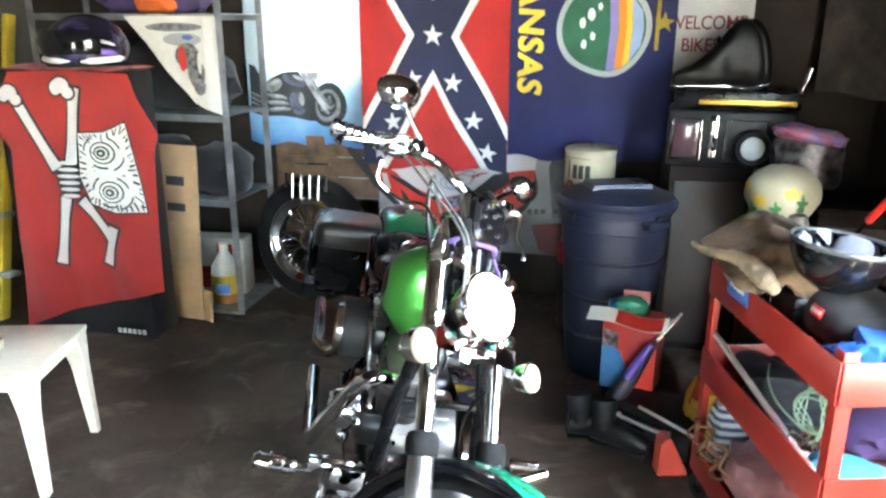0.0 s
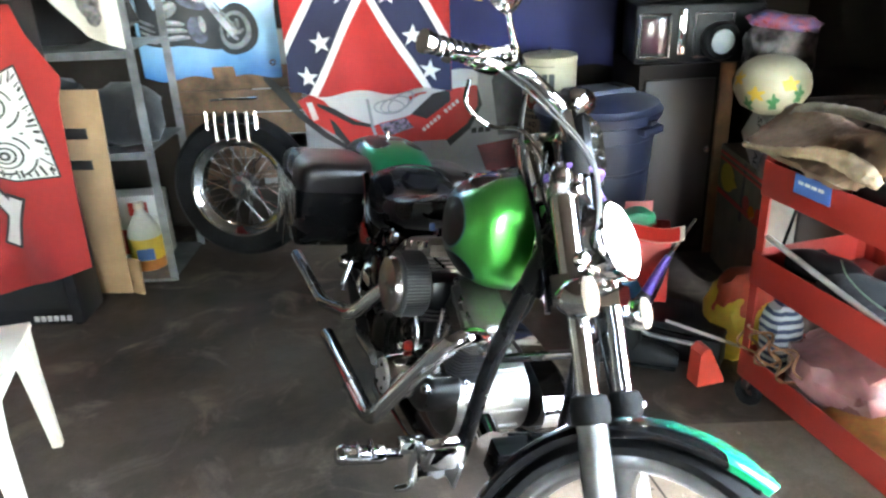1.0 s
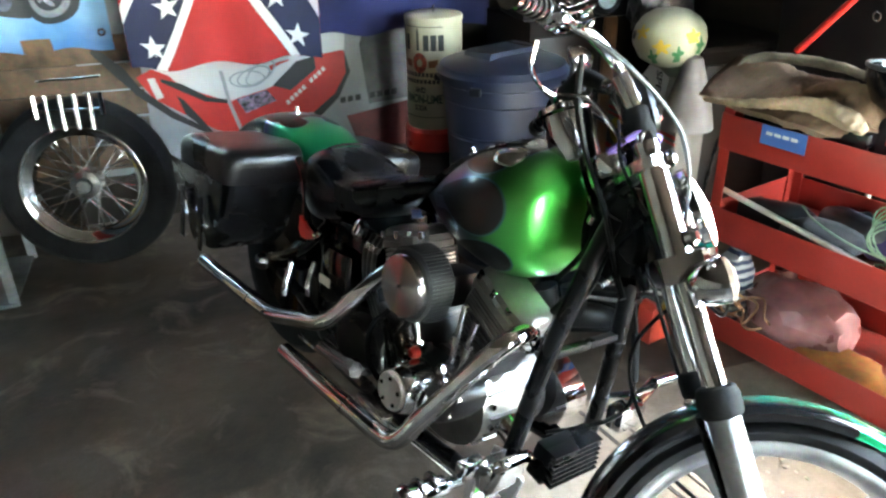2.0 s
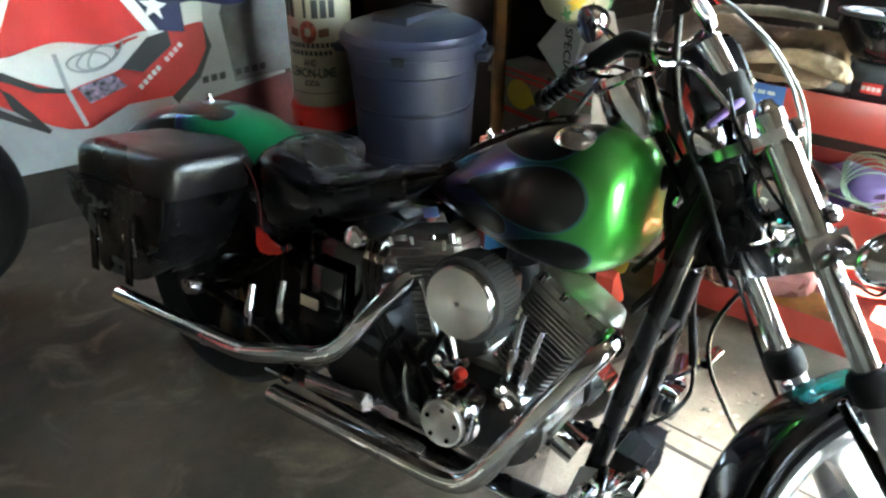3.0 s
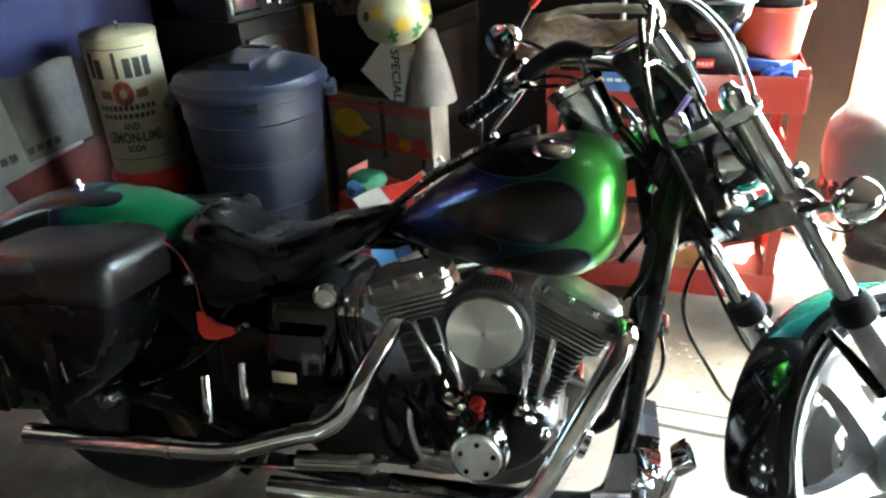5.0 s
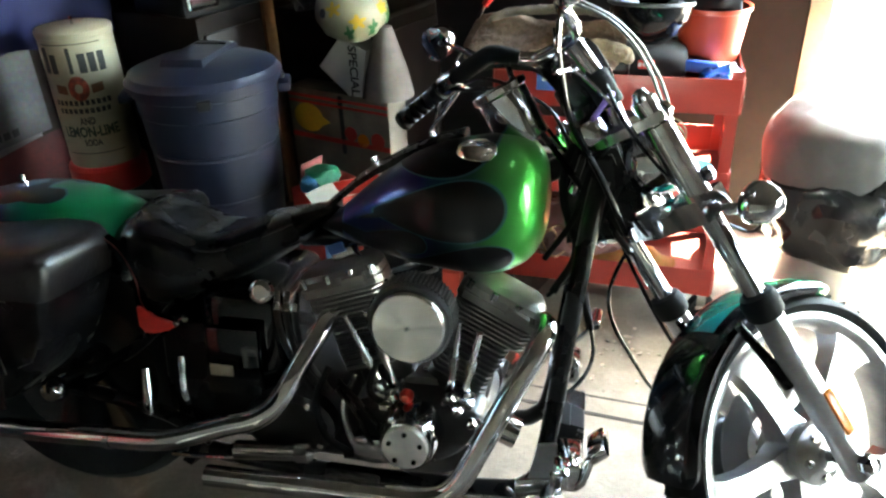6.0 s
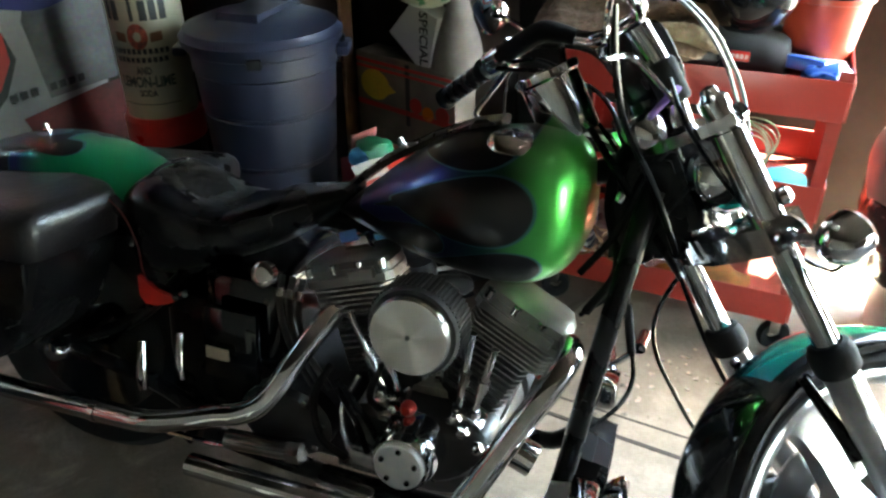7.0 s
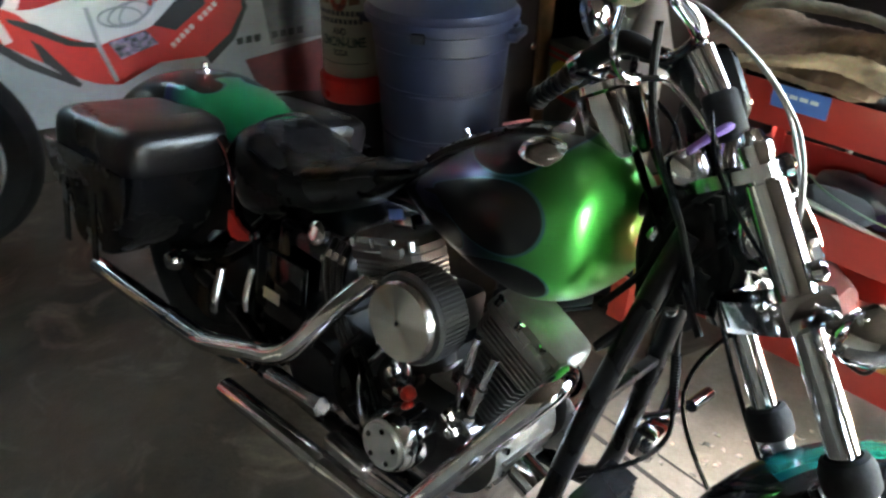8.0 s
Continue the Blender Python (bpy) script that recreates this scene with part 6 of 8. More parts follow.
# front end
for sy in (-1, 1):
    y = sy * 0.126
    F("fork_tube", bm_tube([(0, y, 0.43), (0, y, 0.02)], 0.0205, 20, 1), chrome)
    F("fork_cap", bm_lathe([(0.0225, 0.428), (0.0225, 0.444), (0.015, 0.452), (0.012, 0.462), (0, 0.466)], 20, Matrix.Translation((0, y, 0))), chrome)
    F("fork_boot", bm_lathe([(0.024, 0.034), (0.031, 0.03), (0.036, 0.016), (0.035, -0.012), (0.031, -0.018)], 20, Matrix.Translation((0, y, 0))), rubber)
    sl = F("fork_slider", bm_lathe([(0.0275, -0.01), (0.0275, -0.27), (0.024, -0.29), (0.026, -0.34), (0.026, -0.395), (0.018, -0.405), (0, -0.405)], 20, Matrix.Translation((0, y, 0))), alu, "polished aluminium fork slider")
    F("slider_reflector", bm_box(0.022, 0.006, 0.1, 0.003, pose(0.006, y + sy * 0.029, -0.245)), amber, "amber fork reflector")
    F("fender_bracket", bm_tube([(-0.022, y - sy * 0.016, -0.165), (-0.03, y - sy * 0.031, -0.085), (-0.031, y - sy * 0.047, -0.02)], [0.015, 0.01, 0.0085], 10), satin_black)
    F("fender_screw", bm_lathe([(0.009, 0), (0.009, 0.005), (0.004, 0.008), (0, 0.008)], 10, pose(-0.031, y - sy * 0.038, -0.02, 90 * sy)), chrome)
    stalk = F("turn_signal", bm_lathe([(0, -0.045), (0.018, -0.04), (0.033, -0.02), (0.037, 0.0), (0.0375, 0.012)], 24, pose(0.035, sy * 0.212, 0.195, 0, 90, 0)), chrome, "chrome bullet turn signal")
    part("lens", bm_lathe([(0.036, 0.012), (0.034, 0.02), (0.02, 0.027), (0, 0.029)], 24, pose(0.035, sy * 0.212, 0.195, 0, 90, 0)), mat("signal_lens", (0.3, 0.23, 0.18), 0.12, 0, 0.1), stalk)
    part("stem", cyl((0.02, sy * 0.15, 0.2), (0.025, sy * 0.19, 0.196), 0.011, 12), chrome, stalk)
F("lower_clamp", bm_loft([[Vector((x, y * 0.155, z)) for x, y in ((0.035, -1), (0.03, -0.5), (-0.02, -0.3), (-0.02, 0.3), (0.03, 0.5), (0.035, 1), (-0.035, 1), (-0.07, 0.35), (-0.07, -0.35), (-0.035, -1))] for z in (0.205, 0.25)]), chrome)
F("upper_clamp", bm_loft([[Vector((x, y * 0.155, z)) for x, y in ((0.028, -0.85), (0.02, -0.4), (0.02, 0.4), (0.028, 0.85), (0.0, 1), (-0.028, 0.85), (-0.06, 0.3), (-0.06, -0.3), (-0.028, -0.85), (0.0, -1))] for z in (0.4, 0.418)]), dull_chrome)
F("stem_cap", bm_lathe([(0.03, 0.418), (0.034, 0.424), (0.034, 0.452), (0.03, 0.46), (0.018, 0.464), (0, 0.466)], 24, Matrix.Translation((-0.058, -0.025, 0))), chrome, "round chrome stem cap")
for sy in (-1, 1):
    F("clamp_bolt", bm_lathe([(0.015, 0), (0.016, 0.01), (0.01, 0.016), (0, 0.014)], 14, pose(0.024, sy * 0.128, 0.408, 0, 90, 0)), chrome)
    F("clamp_bolt", bm_lathe([(0.014, 0), (0.015, 0.012), (0.008, 0.018), (0, 0.018)], 14, pose(0.02, sy * 0.142, 0.272, 0, 90, sy * 30)), chrome)
    F("fork_cover", bm_lathe([(0.026, 0.225), (0.026, 0.395)], 20, Matrix.Translation((0, sy * 0.126, 0))), chrome)
    F("riser", bm_tube([(-0.005, sy * 0.05 + 0.01, 0.42), (0.01, sy * 0.05 + 0.012, 0.5), (0.0, sy * 0.05 + 0.012, 0.588)], [0.02, 0.017, 0.021], 16), chrome if sy < 0 else satin_black)
    F("riser_boot", bm_lathe([(0.023, 0.455), (0.025, 0.46), (0.025, 0.52), (0.022, 0.525)], 16, Matrix.Translation((0.008, sy * 0.05 + 0.012, 0))), rubber)
bars = F("handlebar", bm_tube([(-0.148, -0.342, 0.669), (-0.1, -0.24, 0.667), (-0.045, -0.125, 0.66), (-0.01, -0.08, 0.615), (0.0, -0.04, 0.598), (0.0, 0.06, 0.598), (-0.015, 0.095, 0.615), (-0.055, 0.125, 0.655), (-0.1, 0.22, 0.655), (-0.172, 0.38, 0.64)], 0.0125, 14), chrome)
for sy, tip, inn in ((-1, (-0.152, -0.35, 0.669), (-0.102, -0.243, 0.667)), (1, (-0.175, 0.385, 0.64), (-0.115, 0.265, 0.65))):
    t, i = Vector(tip), Vector(inn)
    g = F("grip", bm_tube([t, t.lerp(i, 0.08), t.lerp(i, 0.1), t.lerp(i, 0.9), t.lerp(i, 0.92), i], [0.022, 0.022, 0.0175, 0.0175, 0.022, 0.022], 18, 1, smooth=False), chrome if sy < 0 else rubber, "chrome grip" if sy < 0 else "black rubber grip")
    for k in range(5):
        part("grip_ring", cyl(t.lerp(i, 0.18 + 0.15 * k), t.lerp(i, 0.24 + 0.15 * k), 0.0195, 18), rubber if sy < 0 else satin_black, g)
    d = (i - t).normalized()
    h = i + d * 0.035
    F("switch_housing", bm_box(0.045, 0.06, 0.045, 0.012, Matrix.Translation(h) @ Matrix.Rotation(math.atan2(d.y, d.x) - math.pi / 2, 4, "Z"), 3), chrome)
    F("hand_lever", bm_tube([h + Vector((0.04, 0, 0)), h + Vector((0.055, sy * 0.03, -0.005)), t.lerp(i, 0.5) + Vector((0.055, 0, -0.03)), t + Vector((0.06, 0.02 * sy, -0.05)), t + Vector((0.055, 0.03 * sy, -0.065))], [0.009, 0.008, 0.007, 0.006, 0.009], 10), chrome)
    F("lever_clamp", bm_box(0.04, 0.035, 0.035, 0.008, Matrix.Translation(h + d * 0.03 + Vector((0.025, 0, 0))), 2), chrome)
F("bar_sleeve", bm_tube([(-0.02, 0.099, 0.62), (-0.036, 0.11, 0.638), (-0.055, 0.127, 0.655), (-0.075, 0.17, 0.656), (-0.1, 0.22, 0.655)], [0.0135, 0.0165, 0.0185, 0.019, 0.0185], 14), rubber, "black foam sleeve on the handlebar")
F("lever_perch", bm_box(0.05, 0.045, 0.03, 0.01, pose(-0.085, 0.24, 0.655, 0, 0, 25), 3), dull_chrome)
F("perch_bolt", cyl((-0.062, 0.25, 0.64), (-0.062, 0.25, 0.68), 0.007, 8), chrome)
F("clutch_cable", bm_tube([(-0.07, 0.235, 0.655), (-0.03, 0.17, 0.63), (0.0, 0.1, 0.58), (-0.01, 0.06, 0.5), (-0.06, 0.05, 0.4)], 0.0048, 8), rubber)
F("switch_wire", bm_tube([(-0.1, 0.225, 0.64), (-0.08, 0.15, 0.62), (-0.07, 0.09, 0.57), (-0.075, 0.06, 0.48), (-0.07, 0.05, 0.4)], 0.004, 8), satin_black)
mc = (-0.04, -0.16, 0.665)
F("mirror_stem", bm_tube([mc, (-0.035, -0.2, 0.69), (-0.02, -0.26, 0.72)], [0.008, 0.007, 0.006], 10), chrome)
F("mirror", bm_loft([[Vector((-0.01 + x * 1.0, -0.3 + 0.062 * k * math.cos(a), 0.742 + 0.04 * k * math.sin(a) + 0.012 * math.cos(a))) for a in (2 * math.pi * j / 24 for j in range(24))] for x, k in ((-0.012, 0.93), (-0.01, 1.0), (0.004, 1.0), (0.02, 0.8), (0.032, 0.5), (0.038, 0.1))]), chrome, "chrome teardrop mirror")
F("mirror_stem", bm_tube([(-0.06, 0.16, 0.66), (-0.055, 0.2, 0.69), (-0.05, 0.245, 0.72)], [0.008, 0.007, 0.006], 10), chrome)
F("mirror", bm_loft([[Vector((-0.05 + x, 0.285 + 0.055 * k * math.cos(a), 0.738 + 0.036 * k * math.sin(a))) for a in (2 * math.pi * j / 20 for j in range(20))] for x, k in ((-0.012, 0.93), (-0.01, 1.0), (0.004, 1.0), (0.02, 0.8), (0.032, 0.5), (0.038, 0.1))]), chrome, "chrome teardrop mirror")
pouch = F("fork_pouch", bm_loft([super_ring(x, 0.01, 0.53, w, h, 20, 4) for x, w, h in ((-0.01, 0.055, 0.055), (0.0, 0.062, 0.06), (0.035, 0.062, 0.06), (0.045, 0.052, 0.05))]), leather, "studded black leather pouch")
for y, z in ((-0.03, 0.5), (-0.02, 0.54), (0.0, 0.515), (0.02, 0.55), (0.035, 0.505), (0.04, 0.56), (0.0, 0.57)):
    part("stud", bm_lathe([(0.006, 0), (0.004, 0.004), (0, 0.005)], 8, pose(0.046, y, z, 0, 90, 0)), chrome, pouch)
F("bandana", bm_tube([(-0.06, -0.06, 0.46), (0.0, -0.06, 0.475), (0.035, -0.02, 0.468), (0.04, 0.03, 0.47), (0.02, 0.06, 0.455), (0.035, 0.07, 0.41)], [0.005, 0.007, 0.005, 0.007, 0.005, 0.003], 8), mat("violet_bandana", (0.13, 0.07, 0.27), 0.8, 0, 0.2), "purple bandana tied round the risers")
# headlamp
LAMP = pose(0.056, -0.01, 0.318, 0, 84, -9)
hl = F("headlamp", bm_lathe([(0, -0.085), (0.03, -0.08), (0.06, -0.055), (0.074, -0.02), (0.078, 0.0), (0.082, 0.002), (0.083, 0.014), (0.076, 0.018)], 36, LAMP), chrome, "round chrome headlamp")
lens = bpy.data.materials.new("lamp_lens")
lens.use_nodes = True
lb = lens.node_tree.nodes["Principled BSDF"]
lb.inputs["Base Color"].default_value = (0.9, 0.92, 0.95, 1)
lb.inputs["Roughness"].default_value = 0.15
# added emission turns the whole lens white
lb.inputs["Emission Color"].default_value = (0.95, 0.98, 1.0, 1)
lb.inputs["Emission Strength"].default_value = 0.6
part("lens", bm_lathe([(0.077, 0.014), (0.055, 0.025), (0.02, 0.031), (0, 0.032)], 36, LAMP), lens, hl, "glass lens with added white glow")
part("bracket", bm_box(0.05, 0.04, 0.06, 0.008, pose(0.015, 0, 0.258)), chrome, hl)
# brake and throttle cables
CABLE = mat("cable_grey", (0.1, 0.1, 0.1), 0.45, 0.3, 0.1)
for pts, r, ma in (
    ([(-0.07, -0.2, 0.645), (-0.03, -0.195, 0.6), (0.014, -0.172, 0.54), (0.045, -0.14, 0.49), (0.062, -0.117, 0.44), (0.058, -0.1, 0.38), (0.035, -0.08, 0.3)], 0.003, CABLE),
    ([(-0.06, -0.17, 0.65), (-0.02, -0.17, 0.605), (0.016, -0.155, 0.55), (0.05, -0.122, 0.49), (0.062, -0.1, 0.44), (0.055, -0.085, 0.36), (0.03, -0.06, 0.28)], 0.003, CABLE),
    ([(-0.13, -0.21, 0.64), (-0.15, -0.19, 0.6), (-0.13, -0.13, 0.57), (-0.07, -0.1, 0.55), (-0.03, -0.09, 0.46)], 0.0045, chrome),
    ([(-0.03, -0.1, 0.5), (-0.045, -0.11, 0.42), (-0.02, -0.105, 0.3), (0.02, -0.1, 0.2), (0.03, -0.12, 0.16)], 0.0035, satin_black),
    ([(0.03, 0.06, 0.5), (0.0, 0.08, 0.4), (-0.03, 0.1, 0.25), (-0.03, 0.14, 0.05), (-0.02, 0.16, -0.1), (0.0, 0.15, -0.25)], 0.0045, satin_black),
    ([(-0.12, 0.22, 0.64), (-0.05, 0.16, 0.58), (-0.02, 0.1, 0.5), (-0.06, 0.06, 0.38)], 0.0045, satin_black),
    ([(-0.06, -0.1, 0.63), (-0.085, -0.08, 0.56), (-0.095, -0.045, 0.47), (-0.09, -0.03, 0.36), (-0.1, -0.02, 0.24)], 0.006, satin_black),
    ([(-0.05, 0.1, 0.62), (-0.09, 0.07, 0.54), (-0.105, 0.03, 0.44), (-0.1, 0.02, 0.3), (-0.1, 0.0, 0.2)], 0.0065, satin_black),
    ([(0.02, -0.13, 0.17), (0.035, -0.16, 0.14), (0.045, -0.19, 0.16), (0.04, -0.2, 0.19)], 0.003, satin_black),
):
    F("cable", bm_tube(pts, r, 8, 6), ma)
N("clutch_cable", bm_tube([(1.275, 0.06, 0.72), (1.262, 0.1, 0.64), (1.262, 0.14, 0.543), (1.285, 0.137, 0.45), (1.295, 0.12, 0.385), (1.268, 0.06, 0.345), (1.194, -0.01, 0.303)], 0.005, 8), satin_black)
for k in range(18):
    a = Vector((1.262, 0.14, 0.543)).lerp(Vector((1.286, 0.137, 0.44)), k / 18)
    N("cable_bellows", cyl(a, a + Vector((0.0007, 0, -0.0035)), 0.0095, 8), rubber)
N("brake_hose", bm_tube([(1.37, 0.1, 0.68), (1.335, 0.075, 0.62), (1.318, 0.055, 0.56), (1.33, 0.045, 0.5), (1.37, 0.05, 0.43), (1.434, 0.09, 0.325), (1.5, 0.11, 0.29)], 0.0045, 8), satin_black)
# front wheel
WM = Matrix.Translation((0, 0, AX)) @ Matrix.Rotation(radians(90), 4, "X")
fw = F("front_wheel", bm_lathe([(0.262, -0.036), (0.266, -0.042), (0.274, -0.045), (0.284, -0.047), (0.29, -0.046), (0.29, 0.046), (0.284, 0.047), (0.274, 0.045), (0.266, 0.042), (0.262, 0.036), (0.256, 0.02), (0.254, 0.0), (0.256, -0.02), (0.262, -0.036)], 72, WM), alu, "bright cast alloy front wheel")
part("tyre", bm_lathe([(0.286, -0.046), (0.292, -0.053), (0.302, -0.056), (0.314, -0.046), (0.322, -0.026), (0.3255, -0.01), (0.326, 0), (0.3255, 0.01), (0.322, 0.026), (0.314, 0.046), (0.302, 0.056), (0.292, 0.053), (0.286, 0.046), (0.285, 0)], 72, WM), rubber, fw)
for k in range(44):
    for sgn in (-1, 1):
        a = 2 * math.pi * (k + 0.25 * sgn) / 44
        part("tread_block", bm_box(0.008, 0.034, 0.02, 0.0, WM @ Matrix.Rotation(a, 4, "Z") @ pose(0.3178, 0, sgn * 0.021, 0, 12 * sgn, 25 * sgn)), rubber, fw)
part("hub", bm_lathe([(0, -0.075), (0.03, -0.075), (0.045, -0.06), (0.06, -0.05), (0.062, 0.05), (0.045, 0.06), (0.03, 0.075), (0, 0.075)], 28, WM), alu, fw)
for k in range(5):
    a = 2 * math.pi * k / 5 + 0.35
    R = WM @ Matrix.Rotation(a, 4, "Z")
    part("spoke", bm_loft([[R @ Vector((x, y * w, z * d)) for y, z in ((-1, -1), (1, -1), (1, 1), (-1, 1))] for x, w, d in ((0.05, 0.034, 0.03), (0.09, 0.024, 0.024), (0.16, 0.024, 0.02), (0.22, 0.036, 0.022), (0.245, 0.05, 0.026), (0.259, 0.068, 0.03))]), alu, fw)
    for face in (-1, 1):
        part("hub_bolt", bm_lathe([(0.009, 0.0), (0.009, 0.012), (0.005, 0.016), (0, 0.016)], 8, R @ Matrix.Translation((0.042, 0, face * 0.054)) @ Matrix.Rotation(math.pi * (face < 0), 4, "X")), chrome, fw)
disc = part("brake_disc", bm_lathe([(0.075, 0.062), (0.146, 0.062), (0.146, 0.067), (0.075, 0.067), (0.075, 0.062)], 44, WM @ Matrix.Rotation(math.pi, 4, "X")), mat("disc_steel", (0.28, 0.28, 0.29), 0.35, 1, 0.1), fw)
F("brake_caliper", bm_box(0.07, 0.05, 0.12, 0.014, pose(-0.1, 0.09, -0.29, 0, 20, 0), 3), engine_black)
F("front_axle", bm_tube([(0, -0.165, AX), (0, 0.165, AX)], 0.012, 14, 1), chrome)
F("axle_nut", bm_lathe([(0.02, 0), (0.022, 0.01), (0.016, 0.024), (0, 0.027)], 8, Matrix.Translation((0, -0.152, AX)) @ Matrix.Rotation(radians(90), 4, "X")), chrome)
# front fender
secs = []
for k in range(37):
    a = radians(38 + 112 * k / 36)
    w = float(np.interp(k, [0, 1, 2, 4, 8, 30, 34, 35, 36], [0.008, 0.026, 0.038, 0.054, 0.068, 0.074, 0.073, 0.07, 0.06]))
    side = float(np.interp(k, [0, 6, 14, 34, 36], [0.004, 0.008, 0.012, 0.016, 0.01]))
    ring = []
    for j in range(21):
        q = math.pi * j / 20
        c = math.cos(q)
        rr = 0.331 + 0.023 * math.sin(q) - side * max(0.0, abs(c) - 0.72) / 0.28
        y = w * math.copysign(min(1.0, abs(c) * 1.18) ** 0.9, c) * (1 + 0.05 * math.sin(2 * q) ** 2) - 0.006 * math.copysign(max(0.0, abs(c) - 0.9) / 0.1, c)
        ring.append(Vector((rr * math.cos(a), y, AX + rr * math.sin(a))))
    secs.append(ring)
F("front_fender", bm_loft(secs, False, False), front_paint, "black front fender with green flame tip")



def draw_in(kx, kz):
    """Shortens the wheelbase: long parts of the frame are squeezed, round and small ones only moved with it."""
    for ob in list(bike.children):
        if ob in placed:
            continue
        base = ob.matrix_basis.copy()
        co = [base @ v.co for v in ob.data.vertices]
        lo = Vector([min(c[i] for c in co) for i in range(3)])
        hi = Vector([max(c[i] for c in co) for i in range(3)])
        mid = (lo + hi) / 2
        wheel = ob.name.startswith(("rear_tyre", "rear_rim", "axle_cap"))
        if wheel or hi.x - lo.x < 0.2:
            shift = Matrix.Translation((mid.x * (kx - 1), 0, 0 if wheel else mid.z * (kz - 1)))
        else:
            shift = Matrix.Diagonal((kx, 1, kz, 1))
        for q in (ob, *ob.children_recursive):
            turn = base if q is ob else base @ q.matrix_basis
            q.data.transform(turn.inverted() @ shift @ turn)


draw_in(0.95, 1.015)

# ---- red cart and its load; axes: x along its length, y across, from the far corner ----
CART = Matrix(((0.265, 0.964, 0, 0.88), (-0.964, 0.265, 0, 3.11), (0, 0, 1.05, 0), (0, 0, 0, 1)))
cart = thing("utility_cart", "red painted steel utility cart with three loaded trays", "cart", CART)
CL, CW = 0.685, 0.40
for x in (0, CL):
    for y in (0, CW):
        sx, sy = (1 if x == 0 else -1), (1 if y == 0 else -1)
        post = part("post", bm_plate([(0, 0), (sx * 0.032, 0), (sx * 0.032, sy * 0.003), (sx * 0.003, sy * 0.003), (sx * 0.003, sy * 0.032), (0, sy * 0.032)], 0.68, pose(x, y, 0.1)), cart_red, cart)
        for z in (0.13, 0.17, 0.43, 0.47, 0.68, 0.72):
            part("bolt", bm_lathe([(0.006, 0), (0.005, 0.004), (0, 0.005)], 8, pose(x + sx * 0.016, y - sy * 0.0005, z, 90 * sy)), dull_chrome, post)
        ca = part("caster", bm_lathe([(0.02, -0.012), (0.04, -0.014), (0.045, -0.006), (0.045, 0.006), (0.04, 0.014), (0.02, 0.012)], 20, pose(x + sx * 0.02, y + sy * 0.03, 0.045, 90, 0, 20)), rubber, cart)
        part("fork", bm_box(0.03, 0.045, 0.06, 0.006, pose(x + sx * 0.02, y + sy * 0.03, 0.085)), dull_chrome, ca)
for z, h in ((0.105, 0.085), (0.405, 0.095), (0.665, 0.095)):
    for y, ny in ((-0.004, -1), (CW + 0.004, 1)):
        part("side_rail", bm_box(CL, 0.004, h, 0.0015, pose(CL / 2, y, z + h / 2)), cart_red, cart)
    for x in (-0.004, CL + 0.004):
        part("end_rail", bm_box(0.004, CW, h, 0.0015, pose(x, CW / 2, z + h / 2)), cart_red, cart)
    part("tray", bm_box(CL - 0.008, CW - 0.008, 0.003, 0, pose(CL / 2, CW / 2, z + 0.012)), mat("cart_tray", (0.25, 0.03, 0.022), 0.45, 0, 0.3, 5), cart)
part("maker_label", bm_box(0.13, 0.002, 0.05, 0, pose(0.19, -0.0075, 0.735)), print_blue, cart, "blue maker's label")
for k in range(4):
    part("label_bar", bm_box(0.018, 0.002, 0.008, 0, pose(0.15 + 0.024 * k, -0.0092, 0.74)), print_white, cart)


def on_cart(x, y, z, rx=0, ry=0, rz=0):
    return CART @ pose(x, y, z, rx, ry, rz)


hide_mat = mat("sheepskin", (0.27, 0.175, 0.105), 0.95, 0, 0.25, 7, 0.8, 130, second=(0.09, 0.052, 0.03))


def fleece(u, v):
    """A folded skin: u along it, v from its front edge over the crest to the back."""
    x = -0.1 + 0.46 * u
    ends = (1 - abs(2 * u - 1) ** 3) ** 0.5
    y = 0.1 + (-0.155 + 0.40 * v) * (0.25 + 0.75 * ends) + 0.03 * math.sin(5 * u) - 0.05 * (1 - ends)
    crest = float(np.interp(v, [0, 0.08, 0.25, 0.4, 0.46, 0.52, 0.75, 1], [0.026, 0.05, 0.082, 0.122, 0.13, 0.12, 0.05, 0.0]))
    z = 0.775 + crest * (0.3 + 0.7 * ends) * (0.85 + 0.15 * math.sin(7 * u + 1))
    n = noise.noise(Vector((x * 9, y * 9, 4)))
    return CART @ Vector((x + 0.025 * n + 0.05 * (v - 0.3) * (u - 0.5), y + 0.015 * n, z + 0.014 * noise.noise(Vector((x * 5, y * 22, 1)))))


def shag(bm, seed, depth):
    """Short tufts all over a skin."""
    bm.normal_update()
    for v in bm.verts:
        v.co += v.normal * depth * (noise.noise(v.co * 70 + Vector((seed, 0, 0))) + 0.5 * noise.noise(v.co * 150))
    return bm


hb = bm_grid(fleece, 90, 50, 0.02)
skin = thing("sheepskin", "brown and cream sheepskin folded over the cart's corner", "sheepskin")
part("fleece", shag(hb, 3, 0.004), hide_mat, skin)
part("edge_roll", shag(bm_tube([CART @ Vector(q) for q in ((-0.03, -0.055, 0.80), (0.08, -0.065, 0.812), (0.18, -0.055, 0.83), (0.25, -0.04, 0.84), (0.31, -0.03, 0.835), (0.36, -0.02, 0.82), (0.385, 0.0, 0.80))], [0.006, 0.01, 0.014, 0.018, 0.024, 0.024, 0.012], 18, 14), 8, 0.004), mat("fleece_cream", (0.36, 0.26, 0.16), 0.95, 0, 0.25, 14, 0.8, 150), skin, "cream rolled fleece edge")
